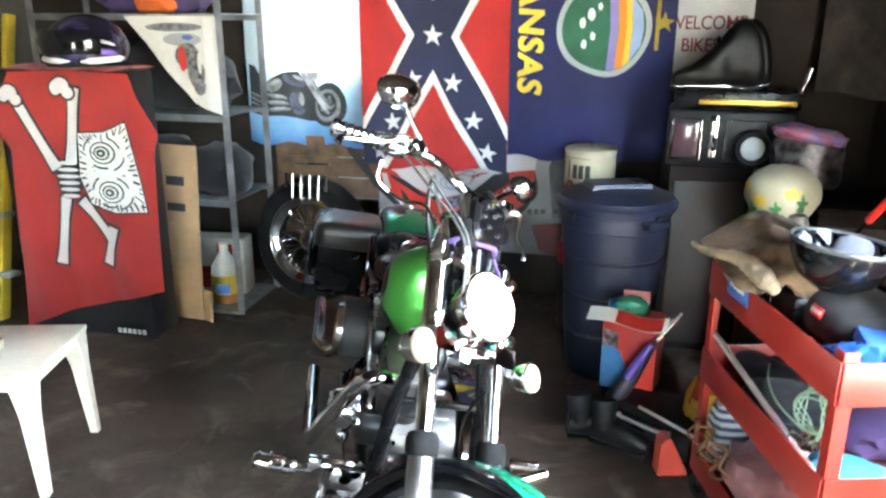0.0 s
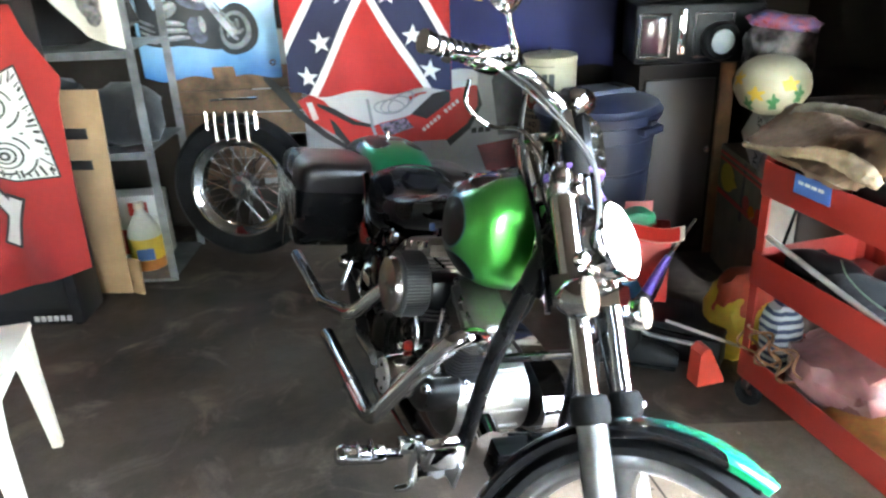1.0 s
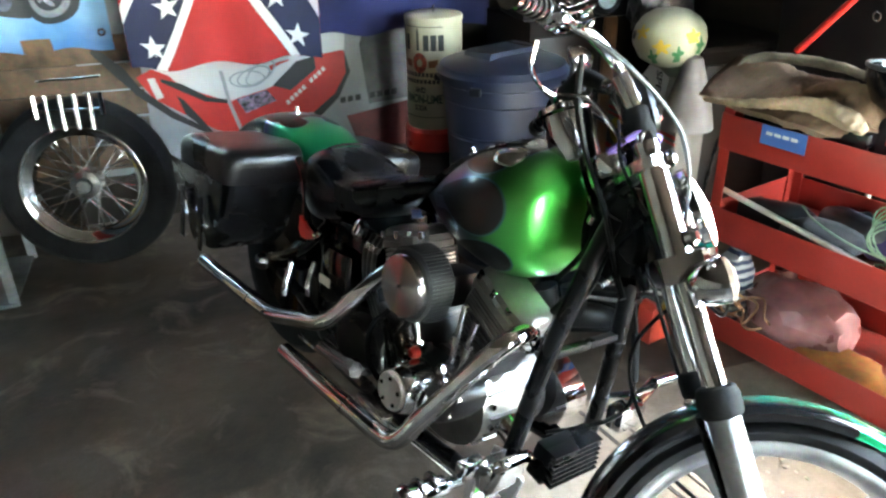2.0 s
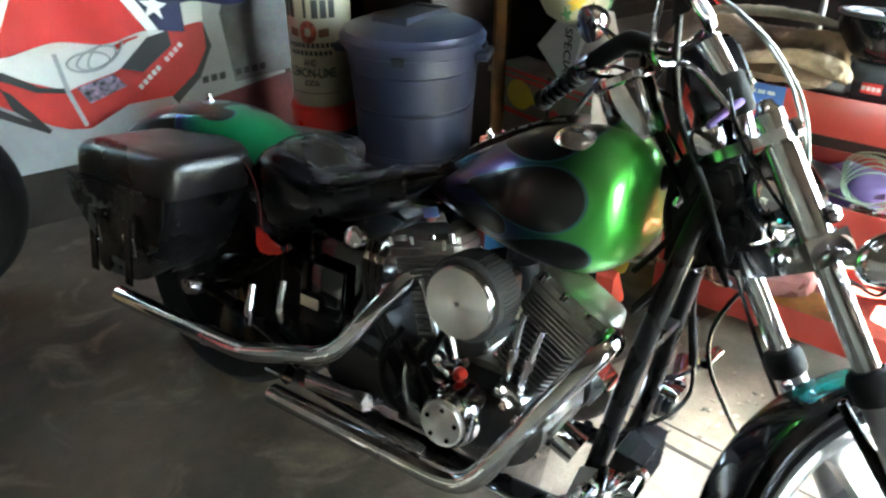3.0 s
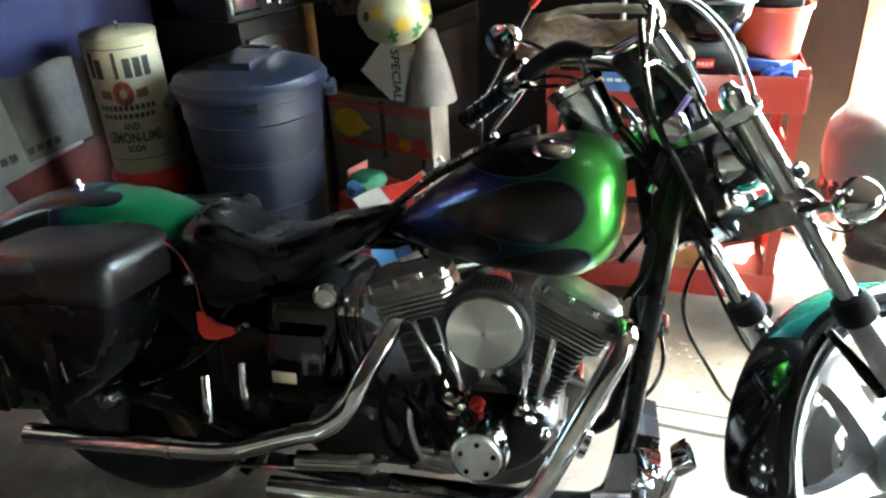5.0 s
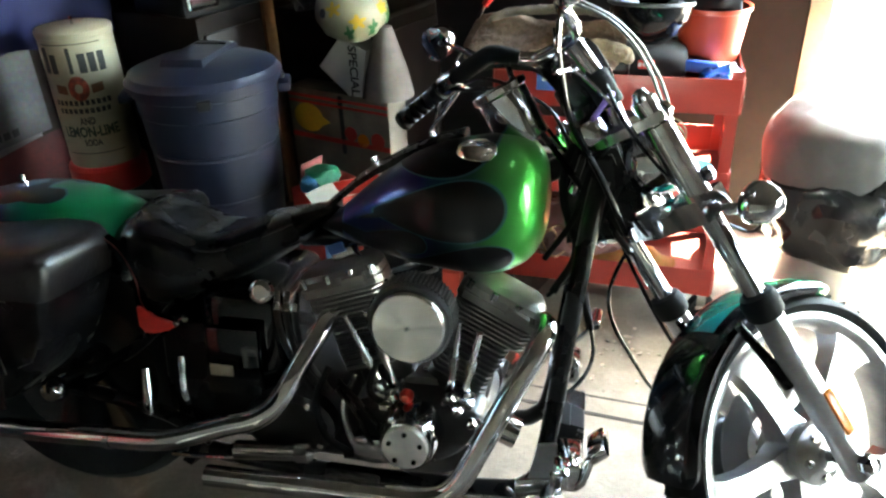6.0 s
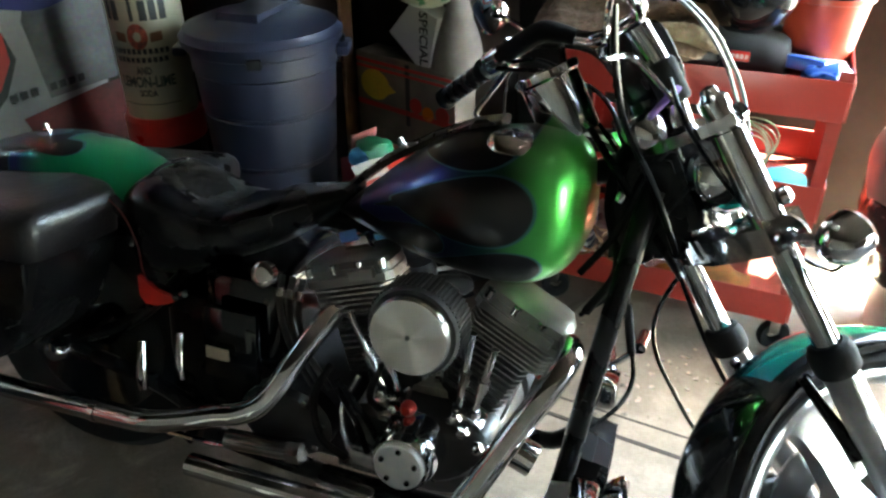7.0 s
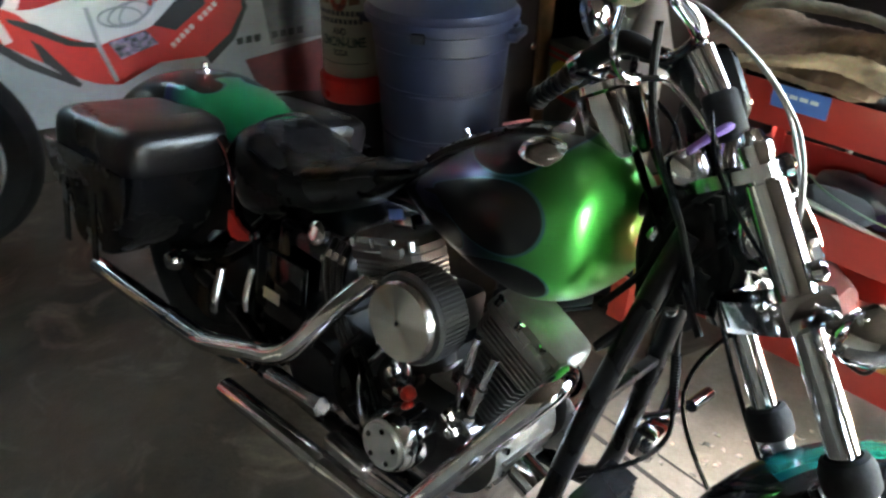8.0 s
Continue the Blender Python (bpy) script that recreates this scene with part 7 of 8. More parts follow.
part("crest", shag(bm_tube([CART @ Vector(q) for q in ((-0.07, 0.08, 0.83), (-0.01, 0.11, 0.885), (0.12, 0.125, 0.9), (0.26, 0.13, 0.895), (0.34, 0.13, 0.865), (0.38, 0.12, 0.82))], [0.006, 0.012, 0.014, 0.012, 0.01, 0.005], 12, 12), 5, 0.003), mat("fleece_grey", (0.25, 0.21, 0.16), 0.95, 0, 0.25, 14, 0.8, 150), skin, "thin pale edge of the hide")
hbox = thing("tool_case", "dark flat tool case under the sheepskin", "case", on_cart(0.2, 0.2, 0.683))
part("case", bm_box(0.36, 0.3, 0.1, 0.012, pose(0, 0, 0.05)), satin_black, hbox)
part("latch", bm_box(0.03, 0.006, 0.03, 0.002, pose(0.05, -0.152, 0.06)), dull_chrome, hbox)
# upturned helmet
uh = thing("helmet", "upturned black half helmet with pale padded lining on the cart", "helmet", on_cart(0.42, 0.11, 0.816, -5, 3, 20) @ Matrix.Scale(0.92, 4))
part("shell", bm_lathe([(0, 0.0), (0.05, 0.006), (0.095, 0.035), (0.122, 0.085), (0.128, 0.12), (0.122, 0.122), (0.112, 0.085), (0.085, 0.045), (0.04, 0.022), (0, 0.018)], 32), gloss_black, uh)
part("trim", bm_tube([(0.126 * math.cos(a), 0.126 * math.sin(a), 0.121) for a in (2 * math.pi * k / 28 for k in range(29))], 0.006, 8, 1), mat("helmet_trim", (0.06, 0.062, 0.066), 0.4), uh)
for k in range(4):
    a = 0.4 + k * 1.57
    part("pad", lumpy(0.05, 0.016, 0.04, Matrix.Rotation(a, 4, "Z") @ pose(0, 0.095, 0.085, -22), k, 0.1), mat("pad_grey", (0.24, 0.25, 0.29), 0.85, 0, 0.2), uh)
part("strap", bm_tube([(-0.1, 0.02, 0.11), (-0.03, 0.0, 0.09), (0.04, 0.03, 0.07), (0.1, 0.0, 0.11)], 0.008, 6), satin_black, uh)
part("buckle", bm_box(0.02, 0.02, 0.012, 0.004, pose(0.035, 0.02, 0.08)), mat("brass", (0.7, 0.45, 0.12), 0.25, 1), uh)
bb2 = thing("tool_bag", "black tool bag with red label on the cart", "bag", on_cart(0.425, 0.19, 0.683) @ Matrix.Diagonal((0.62, 0.85, 0.95, 1)))
part("bag", bm_loft([super_ring(x, 0.006 * math.sin(30 * x), 0.064, w, h, 28, 2.8) for x, w, h in ((-0.185, 0.07, 0.03), (-0.175, 0.1, 0.05), (-0.14, 0.122, 0.06), (-0.07, 0.132, 0.064), (0, 0.13, 0.062), (0.07, 0.134, 0.064), (0.14, 0.122, 0.058), (0.175, 0.1, 0.048), (0.185, 0.07, 0.03))]), black_cloth, bb2)
part("tag", bm_box(0.075, 0.004, 0.025, 0.002, pose(0.0, -0.129, 0.09, -18)), red_plastic, bb2)
for k in range(4):
    part("tag_bar", bm_box(0.012, 0.002, 0.01, 0, pose(-0.028 + 0.018 * k, -0.132, 0.09, -18)), print_white, bb2)
pot = thing("plastic_bucket", "small red plastic bucket on the cart's end", "bucket", on_cart(0.6, 0.29, 0.683) @ Matrix.Scale(1.22, 4))
part("bucket", bm_lathe([(0, 0.0), (0.062, 0), (0.065, 0.01), (0.085, 0.16), (0.09, 0.162), (0.09, 0.172), (0.08, 0.17), (0.06, 0.012), (0, 0.008)], 28), mat("bucket_red", (0.6, 0.07, 0.03), 0.4, 0, 0.1), pot)
solid("rag", lumpy(0.075, 0.07, 0.05, on_cart(0.6, 0.29, 0.9), 31), black_cloth, "dark rag in the red bucket", "rag")
yb = thing("carton", "small yellow and white carton beside the red bucket", "box", on_cart(0.5, 0.34, 0.683, 0, 0, 15))
part("box", bm_box(0.11, 0.07, 0.2, 0.002, pose(0, 0, 0.1)), print_yellow, yb)
part("print", bm_box(0.09, 0.002, 0.06, 0, pose(0, -0.036, 0.13)), print_white, yb)
pb = thing("packet", "blue and white paper packet on the cart", "packet", on_cart(0.6, 0.2, 0.74, 0, 12, 70))
part("packet", bm_box(0.2, 0.12, 0.03, 0.006), print_white, pb)
part("print", bm_box(0.1, 0.122, 0.031, 0.006, pose(-0.06, 0, 0)), mat("packet_blue", (0.03, 0.12, 0.5), 0.4), pb)
solid("plastic_bag", lumpy(0.058, 0.05, 0.036, on_cart(0.625, 0.06, 0.735), 91, 0.5), mat("blue_film", (0.02, 0.14, 0.62), 0.3, 0, 0.3, 20), "crumpled blue plastic bag on the cart", "bag")
# middle tray
for k, (x, y, a, col) in enumerate(((0.12, 0.14, 20, black_plastic), (0.3, 0.24, -15, mat("oily_steel", (0.12, 0.12, 0.125), 0.4, 0.8)))):
    d = thing("power_tool", "dark power tool lying on the cart's middle tray", "tool", on_cart(x, y, 0.42, 0, 0, a))
    part("body", bm_tube([(-0.1, 0, 0.045), (-0.05, 0, 0.05), (0.06, 0, 0.05), (0.11, 0, 0.045)], [0.03, 0.042, 0.044, 0.025], 18), col, d)
    part("handle", bm_tube([(-0.06, 0.02, 0.045), (-0.07, 0.08, 0.035), (-0.075, 0.13, 0.03)], 0.02, 12), black_plastic, d)
    part("chuck", cyl((0.11, 0, 0.045), (0.15, 0, 0.045), 0.014, 12), dull_chrome, d)
coil = thing("wire_coil", "loose coil of pale green wire on the middle tray", "wire", on_cart(0.485, 0.06, 0.445))
for k in range(6):
    part("loop", bm_tube([((0.055 + 0.004 * k) * math.cos(a + k), 0.02 * math.sin(2 * a + k) + 0.02, 0.08 + 0.008 * k + (0.05 + 0.003 * k) * math.sin(a + k)) for a in (2 * math.pi * j / 16 for j in range(17))], 0.0019, 6, 2), mat("green_wire", (0.24, 0.36, 0.22), 0.4), coil)
part("tail", bm_tube([(0.0, 0.0, 0.05), (-0.1, -0.02, 0.07), (-0.2, 0.0, 0.085), (-0.26, 0.03, 0.1)], 0.0022, 6), mat("green_wire", (0.24, 0.36, 0.22), 0.4), coil)
foil = solid("foil_ball", lumpy(0.04, 0.035, 0.035, on_cart(0.5, 0.05, 0.455), 41, 0.5), chrome, "crumpled foil ball on the middle tray", "foil")
for k, (x0, y0, x1, y1) in enumerate(((0.02, 0.02, 0.62, 0.03), (0.1, 0.3, 0.45, 0.18))):
    solid("metal_rod", bm_tube([CART @ Vector((x0, y0, 0.545 if k == 0 else 0.43)), CART @ Vector((x1, y1, 0.455 if k == 0 else 0.44))], 0.008, 8, 1), mat("pale_rod", (0.55, 0.54, 0.52), 0.4, 0.4), "pale straight rod lying along the tray", "rod")
solid("rag", lumpy(0.09, 0.1, 0.05, on_cart(0.42, 0.28, 0.455), 47), mat("violet_rag", (0.07, 0.04, 0.13), 0.9), "dark purple rag on the middle tray", "rag")
solid("rag", lumpy(0.06, 0.08, 0.03, on_cart(0.59, 0.11, 0.445), 48), mat("teal_rag", (0.03, 0.25, 0.35), 0.9), "teal rag on the middle tray", "rag")
solid("rag", lumpy(0.1, 0.1, 0.05, on_cart(0.28, 0.12, 0.455), 53), black_cloth, "oily dark rag on the middle tray", "rag")
# lower tray
pbag = thing("plastic_bag", "stuffed pink plastic bag on the lowest tray", "bag")
pink_film = mat("pink_film", (0.34, 0.16, 0.16), 0.3, 0, 0.2, 12, 0.6, 40)
part("sack", lumpy(0.15, 0.12, 0.095, on_cart(0.25, 0.14, 0.205), 61, 0.3), pink_film, pbag)
part("knot", bm_lathe([(0, 0.0), (0.02, 0.0), (0.014, 0.015), (0.03, 0.04), (0.036, 0.055), (0, 0.045)], 14, on_cart(0.2, 0.17, 0.285, 15, -20, 0)), pink_film, pbag)
solid("towel", lumpy(0.14, 0.08, 0.035, on_cart(0.42, 0.09, 0.15), 67, 0.3), mat("orange_towel", (0.36, 0.14, 0.025), 0.9, 0, 0.3), "orange and yellow towel on the lowest tray", "towel")
sw2 = bpy.data.materials.new("striped_cloth")
sw2.use_nodes = True
nt = sw2.node_tree
wv = nt.nodes.new("ShaderNodeTexWave")
wv.inputs["Scale"].default_value, wv.bands_direction = 12, "Z"
tcn = nt.nodes.new("ShaderNodeTexCoord")
rp = nt.nodes.new("ShaderNodeValToRGB")
rp.color_ramp.interpolation = "CONSTANT"
rp.color_ramp.elements[0].color, rp.color_ramp.elements[1].color, rp.color_ramp.elements[1].position = (0.3, 0.31, 0.33, 1), (0.02, 0.03, 0.07, 1), 0.5
nt.links.new(tcn.outputs["Object"], wv.inputs["Vector"])
nt.links.new(wv.outputs["Fac"], rp.inputs["Fac"])
nt.links.new(rp.outputs["Color"], nt.nodes["Principled BSDF"].inputs["Base Color"])
nt.nodes["Principled BSDF"].inputs["Roughness"].default_value = 0.9
solid("cloth", lumpy(0.05, 0.055, 0.13, on_cart(0.065, 0.075, 0.245), 71, 0.2), sw2, "blue and white striped cloth on the lowest tray", "cloth")
cord = thing("cord", "tangled brown cord hanging from the lowest tray", "cord", on_cart(0.1, -0.005, 0.17))
for k in range(4):
    part("loop", bm_tube([(0.05 * k - 0.05 + 0.05 * math.cos(a + k), 0.02 * math.sin(3 * a), 0.07 + 0.045 * math.sin(a + k)) for a in (2 * math.pi * j / 14 for j in range(15))], 0.004, 6, 2), mat("cord_brown", (0.24, 0.12, 0.06), 0.8), cord)

# ---- floor things between bin and cart ----
chock = bm_loft([[Vector((x, y, z)) for x, z in ((-0.05, 0.0), (0.05, 0.0), (0.046, 0.02), (-0.012, 0.135), (-0.028, 0.138), (-0.046, 0.12))] for y in (-0.03, -0.026, 0.026, 0.03)])
solid("wheel_chock", chock, mat("chock_red", (0.6, 0.06, 0.035), 0.5, 0, 0.12, 9), "red plastic wheel chock on the floor", "chock", m=pose(0.83, 3.24, 0, 0, 0, 15))
tb2 = thing("tool_box", "black plastic tool box on the floor", "box", pose(0.80, 3.46, 0, 0, 0, -32))
part("box", bm_box(0.34, 0.2, 0.11, 0.015, pose(0, 0, 0.055)), black_plastic, tb2)
part("lid", bm_box(0.345, 0.205, 0.03, 0.012, pose(0, 0, 0.125)), black_plastic, tb2)
part("handle", bm_tube([(-0.1, -0.11, 0.1), (-0.08, -0.13, 0.1), (0.08, -0.13, 0.1), (0.1, -0.11, 0.1)], 0.007, 8), mat("grey_grip", (0.3, 0.29, 0.29), 0.5), tb2)
solid("cane", bm_tube([(0.72, 3.36, 0.165), (0.98, 3.2, 0.12)], 0.006, 8, 1), mat("grey_cane", (0.4, 0.37, 0.36), 0.5), "grey metal cane lying on the tool box", "cane")
ck = thing("toy_crate", "red, blue and white printed carton full of toys", "box", pose(0.69, 3.68, 0.0, 0, 0, -14))
part("base", bm_box(0.2, 0.13, 0.12, 0.01, pose(0.02, -0.05, 0.06)), black_plastic, ck)
part("carton", bm_box(0.2, 0.15, 0.28, 0.003, pose(0.015, -0.045, 0.262)), print_red, ck)
part("print", bm_plate([(-0.084, -0.14), (0.06, -0.14), (-0.02, 0.02), (-0.084, 0.04)], 0.002, pose(0, -0.122, 0.262, 90)), mat("carton_blue", (0.05, 0.2, 0.45), 0.5), ck)
part("print", bm_plate([(-0.08, 0.03), (-0.02, 0.03), (-0.03, 0.09), (-0.08, 0.1)], 0.002, pose(0, -0.1245, 0.262, 90)), mat("carton_grey", (0.2, 0.16, 0.18), 0.6, 0, 0.6, 60), ck)
part("flap", bm_grid(lambda u, v: Vector((-0.135 + 0.29 * u, -0.125 - 0.05 * v, 0.40 + 0.01 * math.sin(6 * u) + 0.035 * (1 - v) + 0.03 * (u - 0.4) ** 2)), 10, 4, 0.002), print_white, ck, "open white flap")
part("flap_print", bm_grid(lambda u, v: Vector((-0.03 + 0.17 * u, -0.131 - 0.044 * v, 0.403 + 0.01 * math.sin(6 * (0.36 + u * 0.58)) + 0.033 * (1 - v) + 0.03 * (u * 0.58 - 0.04) ** 2)), 8, 3, 0.002), print_red, ck)
part("back_flap", bm_box(0.1, 0.003, 0.09, 0, pose(0.0, 0.028, 0.43, 10, 0, 10)), mat("faded_pink", (0.55, 0.16, 0.15), 0.6), ck)
solid("toy", lumpy(0.06, 0.05, 0.04, pose(0.685, 3.65, 0.425), 81, 0.3), mat("toy_green", (0.03, 0.3, 0.15), 0.4), "green plastic toy in the carton", "toy")
solid("toy", lumpy(0.03, 0.03, 0.03, pose(0.625, 3.65, 0.425), 82, 0.3), mat("toy_blue", (0.05, 0.25, 0.6), 0.4), "blue plastic toy in the carton", "toy")
um = thing("umbrella", "folded purple and black umbrella leaning on the carton", "umbrella", pose(-0.05, 0.1, 0))
part("canopy", bm_tube([(0.68, 3.37, 0.12), (0.74, 3.37, 0.22), (0.82, 3.4, 0.36)], [0.035, 0.028, 0.008], 12), mat("umbrella_black", (0.02, 0.018, 0.03), 0.6), um)
part("band", bm_tube([(0.725, 3.352, 0.225), (0.77, 3.37, 0.3), (0.80, 3.38, 0.35)], [0.02, 0.017, 0.012], 10), mat("umbrella_violet", (0.09, 0.04, 0.4), 0.35), um)
part("tip", bm_tube([(0.82, 3.4, 0.36), (0.9, 3.44, 0.46)], 0.007, 8, 1), dull_chrome, um)
for k, (x, y, a) in enumerate(((0.575, 3.42, 10), (0.66, 3.36, -20))):
    bt = thing("work_boot", "black rubber work boot lying on the floor", "boot", pose(x, y, 0, 0, 0, a), "boots on the floor")
    part("foot", bm_loft([super_ring(xx, 0, zc, w, h, 16, 2.6) for xx, zc, w, h in ((-0.1, 0.045, 0.028, 0.04), (-0.06, 0.05, 0.036, 0.048), (0.02, 0.045, 0.038, 0.042), (0.08, 0.035, 0.034, 0.032), (0.11, 0.028, 0.02, 0.022))]), black_plastic, bt)
    part("shaft", bm_tube([(-0.055, 0, 0.06), (-0.06, 0, 0.12), (-0.065, 0.01, 0.16)], [0.04, 0.042, 0.044], 16), black_plastic, bt)
    part("sole", bm_box(0.21, 0.07, 0.012, 0.004, pose(0, 0, 0.006)), rubber, bt)
bag = thing("beach_bag", "yellow and red cloth bag on the floor by the cart", "bag", pose(1.0, 3.42, 0))
part("lower", lumpy(0.13, 0.1, 0.16, pose(0, 0, 0.13), 91, 0.2), mat("bag_yellow", (0.6, 0.4, 0.04), 0.8, 0, 0.2), bag)
part("upper", lumpy(0.12, 0.095, 0.1, pose(0.02, 0, 0.22), 92, 0.2), mat("bag_red", (0.42, 0.06, 0.03), 0.8, 0, 0.2), bag)

# ---- dark corner: cabinet, boxes, stereo ----
cab = thing("cabinet", "dark brown wooden cabinet with lighter edge", "cabinet", pose(1.01, 4.5, 0, 0, 0, 2))
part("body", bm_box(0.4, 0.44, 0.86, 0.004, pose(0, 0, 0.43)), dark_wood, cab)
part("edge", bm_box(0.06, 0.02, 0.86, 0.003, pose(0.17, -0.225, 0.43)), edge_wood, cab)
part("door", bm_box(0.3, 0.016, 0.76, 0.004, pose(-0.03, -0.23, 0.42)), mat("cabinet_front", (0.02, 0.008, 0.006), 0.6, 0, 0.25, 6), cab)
part("knob", bm_lathe([(0.006, 0), (0.006, 0.012), (0.013, 0.02), (0, 0.026)], 12, pose(0.1, -0.238, 0.5, 90)), dull_chrome, cab)
st = thing("stereo", "black stereo with silver frame and gold trim", "stereo", pose(1.04, 4.42, 0.862, 0, 0, -4))
part("body", bm_box(0.52, 0.3, 0.24, 0.015, pose(0.02, 0, 0.12)), black_plastic, st)
part("top_case", bm_box(0.5, 0.32, 0.075, 0.01, pose(0.03, 0, 0.285)), satin_black, st)
part("gold_trim", bm_box(0.38, 0.006, 0.02, 0.002, pose(0.07, -0.163, 0.275)), mat("gold_trim", (0.55, 0.33, 0.06), 0.3, 0.8), st)
for x0, x1 in ((-0.22, -0.1), (0.0, 0.15)):
    part("frame", bm_tube([(x0, -0.154, 0.03), (x0, -0.154, 0.2), (x1, -0.154, 0.2), (x1, -0.154, 0.03), (x0, -0.154, 0.03)], 0.008, 8, 1, smooth=False), dull_chrome, st)
part("screen", bm_box(0.1, 0.006, 0.14, 0.002, pose(-0.16, -0.152, 0.115)), mat("dark_screen", (0.05, 0.02, 0.03), 0.15), st)
part("silver_column", bm_box(0.035, 0.02, 0.18, 0.004, pose(-0.05, -0.155, 0.13)), chrome, st)
spo = part("loudspeaker", bm_lathe([(0.075, 0.0), (0.08, 0.03), (0.07, 0.05), (0.05, 0.046), (0.048, 0.05)], 28, pose(0.1, -0.14, 0.09, 90, 0, 10)), black_plastic, st)
part("cone", bm_lathe([(0.05, 0.046), (0.03, 0.056), (0, 0.06)], 24, pose(0.1, -0.14, 0.09, 90, 0, 10)), mat("speaker_white", (0.4, 0.43, 0.44), 0.35), spo)
part("aerial", bm_tube([(0.26, -0.14, 0.28), (0.3, -0.15, 0.42)], 0.014, 10, 1), chrome, st)
boot_leather = mat("boot_leather", (0.006, 0.006, 0.006), 0.4, 0, 0.2, 9, 0.3, 60)
boot_leather.node_tree.nodes["Principled BSDF"].inputs["Specular IOR Level"].default_value = 0.12
for k in (0, 1):
    bo = thing("boot", "slumped black leather boot on the stereo", "boot", pose(1.01 + 0.05 * k, 4.31 + 0.11 * k, 1.186, 0, 0, 184 - 14 * k), "boots on the stereo")
    up = bm_loft([super_ring(xx, 0.006 * math.sin(30 * xx), zc, w, h, 24, 2.5) for xx, zc, w, h in dense([(-0.145, 0.07, 0.02, 0.04), (-0.12, 0.115, 0.042, 0.1), (-0.07, 0.15, 0.05, 0.136), (-0.02, 0.145, 0.05, 0.13), (0.03, 0.115, 0.048, 0.1), (0.09, 0.078, 0.046, 0.064), (0.15, 0.056, 0.042, 0.042), (0.2, 0.046, 0.03, 0.03), (0.22, 0.04, 0.014, 0.018)], 30)])
    for v in up.verts:
        v.co += 0.006 * noise.noise_vector(v.co * 22)
    part("upper", up, boot_leather, bo)
    part("sole", bm_box(0.36, 0.084, 0.014, 0.004, pose(0.04, 0, 0.007)), rubber, bo)
    part("welt", bm_box(0.34, 0.087, 0.004, 0.001, pose(0.04, 0, 0.0165)), dull_chrome, bo)
    part("strap", bm_tube([(0.05, -0.05, 0.07), (0.04, -0.047, 0.14), (0.045, 0, 0.212), (0.04, 0.047, 0.14)], 0.006, 8), satin_black, bo)
chips = thing("snack_bag", "shiny silver snack bag with blue and red print", "bag", pose(1.32, 4.12, 0.80, 0, 0, -10))
part("bag", lumpy(0.14, 0.06, 0.13, pose(0, 0, 0.12), 101, 0.3), mat("foil_print", (0.13, 0.11, 0.115), 0.35, 0.4, 0.5, 25, 0.4, 60), chips)
part("print", lumpy(0.13, 0.05, 0.035, pose(0, -0.02, 0.235, 0, 8, 0), 102, 0.3), mat("blue_red_print", (0.06, 0.16, 0.5), 0.3, 0, 0.3, 20, second=(0.5, 0.08, 0.06)), chips)
sideb = thing("side_board", "dark wooden side cupboard against the wall", "cupboard", pose(1.55, 4.1, 0))
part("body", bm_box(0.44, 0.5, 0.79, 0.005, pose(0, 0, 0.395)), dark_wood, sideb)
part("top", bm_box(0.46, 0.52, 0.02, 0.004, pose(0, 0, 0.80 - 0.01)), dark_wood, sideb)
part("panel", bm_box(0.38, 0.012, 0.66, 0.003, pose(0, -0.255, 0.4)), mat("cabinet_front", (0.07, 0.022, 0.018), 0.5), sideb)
crate = thing("printed_carton", "white carton with red stripes and yellow logo", "box", Matrix(((0.0, 1.0, 0, 1.17), (-1.0, 0.0, 0, 3.97), (0, 0, 1, 0), (0, 0, 0, 1))))
part("box", bm_box(0.5, 0.12, 0.53, 0.004, pose(0, 0.065, 0.265)), mat("carton_cream", (0.2, 0.165, 0.13), 0.7, 0, 0.15), crate)
for z, h in ((0.5, 0.012), (0.475, 0.01), (0.33, 0.02)):
    part("stripe", bm_box(0.49, 0.002, h, 0, pose(0, 0.004, z)), print_red, crate)
part("logo", bm_plate(ellipse(-0.15, 0, 0.075, 0.06, 20) , 0.002, pose(0, 0.005, 0.41, 90)), print_yellow, crate)
part("logo_beak", bm_plate([(-0.09, 0.02), (-0.04, -0.01), (-0.09, -0.03)], 0.002, pose(0, 0.0045, 0.41, 90)), print_yellow, crate)
for k, (x, z, r) in enumerate(((0.06, 0.37, 0.03), (0.12, 0.35, 0.028), (0.19, 0.36, 0.032))):
    part("spot", bm_plate(ellipse(x, 0, r, r, 16), 0.002, pose(0, 0.005, z, 90)), print_red if k != 1 else amber, crate)
part("tape", bm_box(0.02, 0.003, 0.24, 0, pose(0.02, 0.0045, 0.4)), print_black, crate)
pbag = thing("paper_sign", "folded white paper bag with printed black word", "paper bag", Matrix(((0.0, 1.0, 0, 1.172), (-1.0, 0.0, 0, 3.90), (0, 0, 1, 0.53), (0, 0, 0, 1))))
part("bag", bm_loft([[Vector((-0.13, y, 0.1)), Vector((0.0, y, 0.0)), Vector((0.06, y, 0.0)), Vector((0.1, y, 0.18)), Vector((-0.02, y, 0.22))] for y in (0.0, 0.1)]), print_white, pbag)
ts = text_bm("SPECIAL", 0.054, 0.0, 1.0, 0.025)
ts.transform(pose(0.035, -0.002, 0.1, 90, 90, 0))
part("word", ts, print_black, pbag)
solid("paper_roll", bm_lathe([(0.1, 0.0), (0.08, 0.1), (0.03, 0.26), (0, 0.27)], 20, pose(1.24, 3.76, 0.53)), mat("grey_paper", (0.22, 0.19, 0.175), 0.8, 0, 0.15), "grey paper cone standing on the carton", "paper")
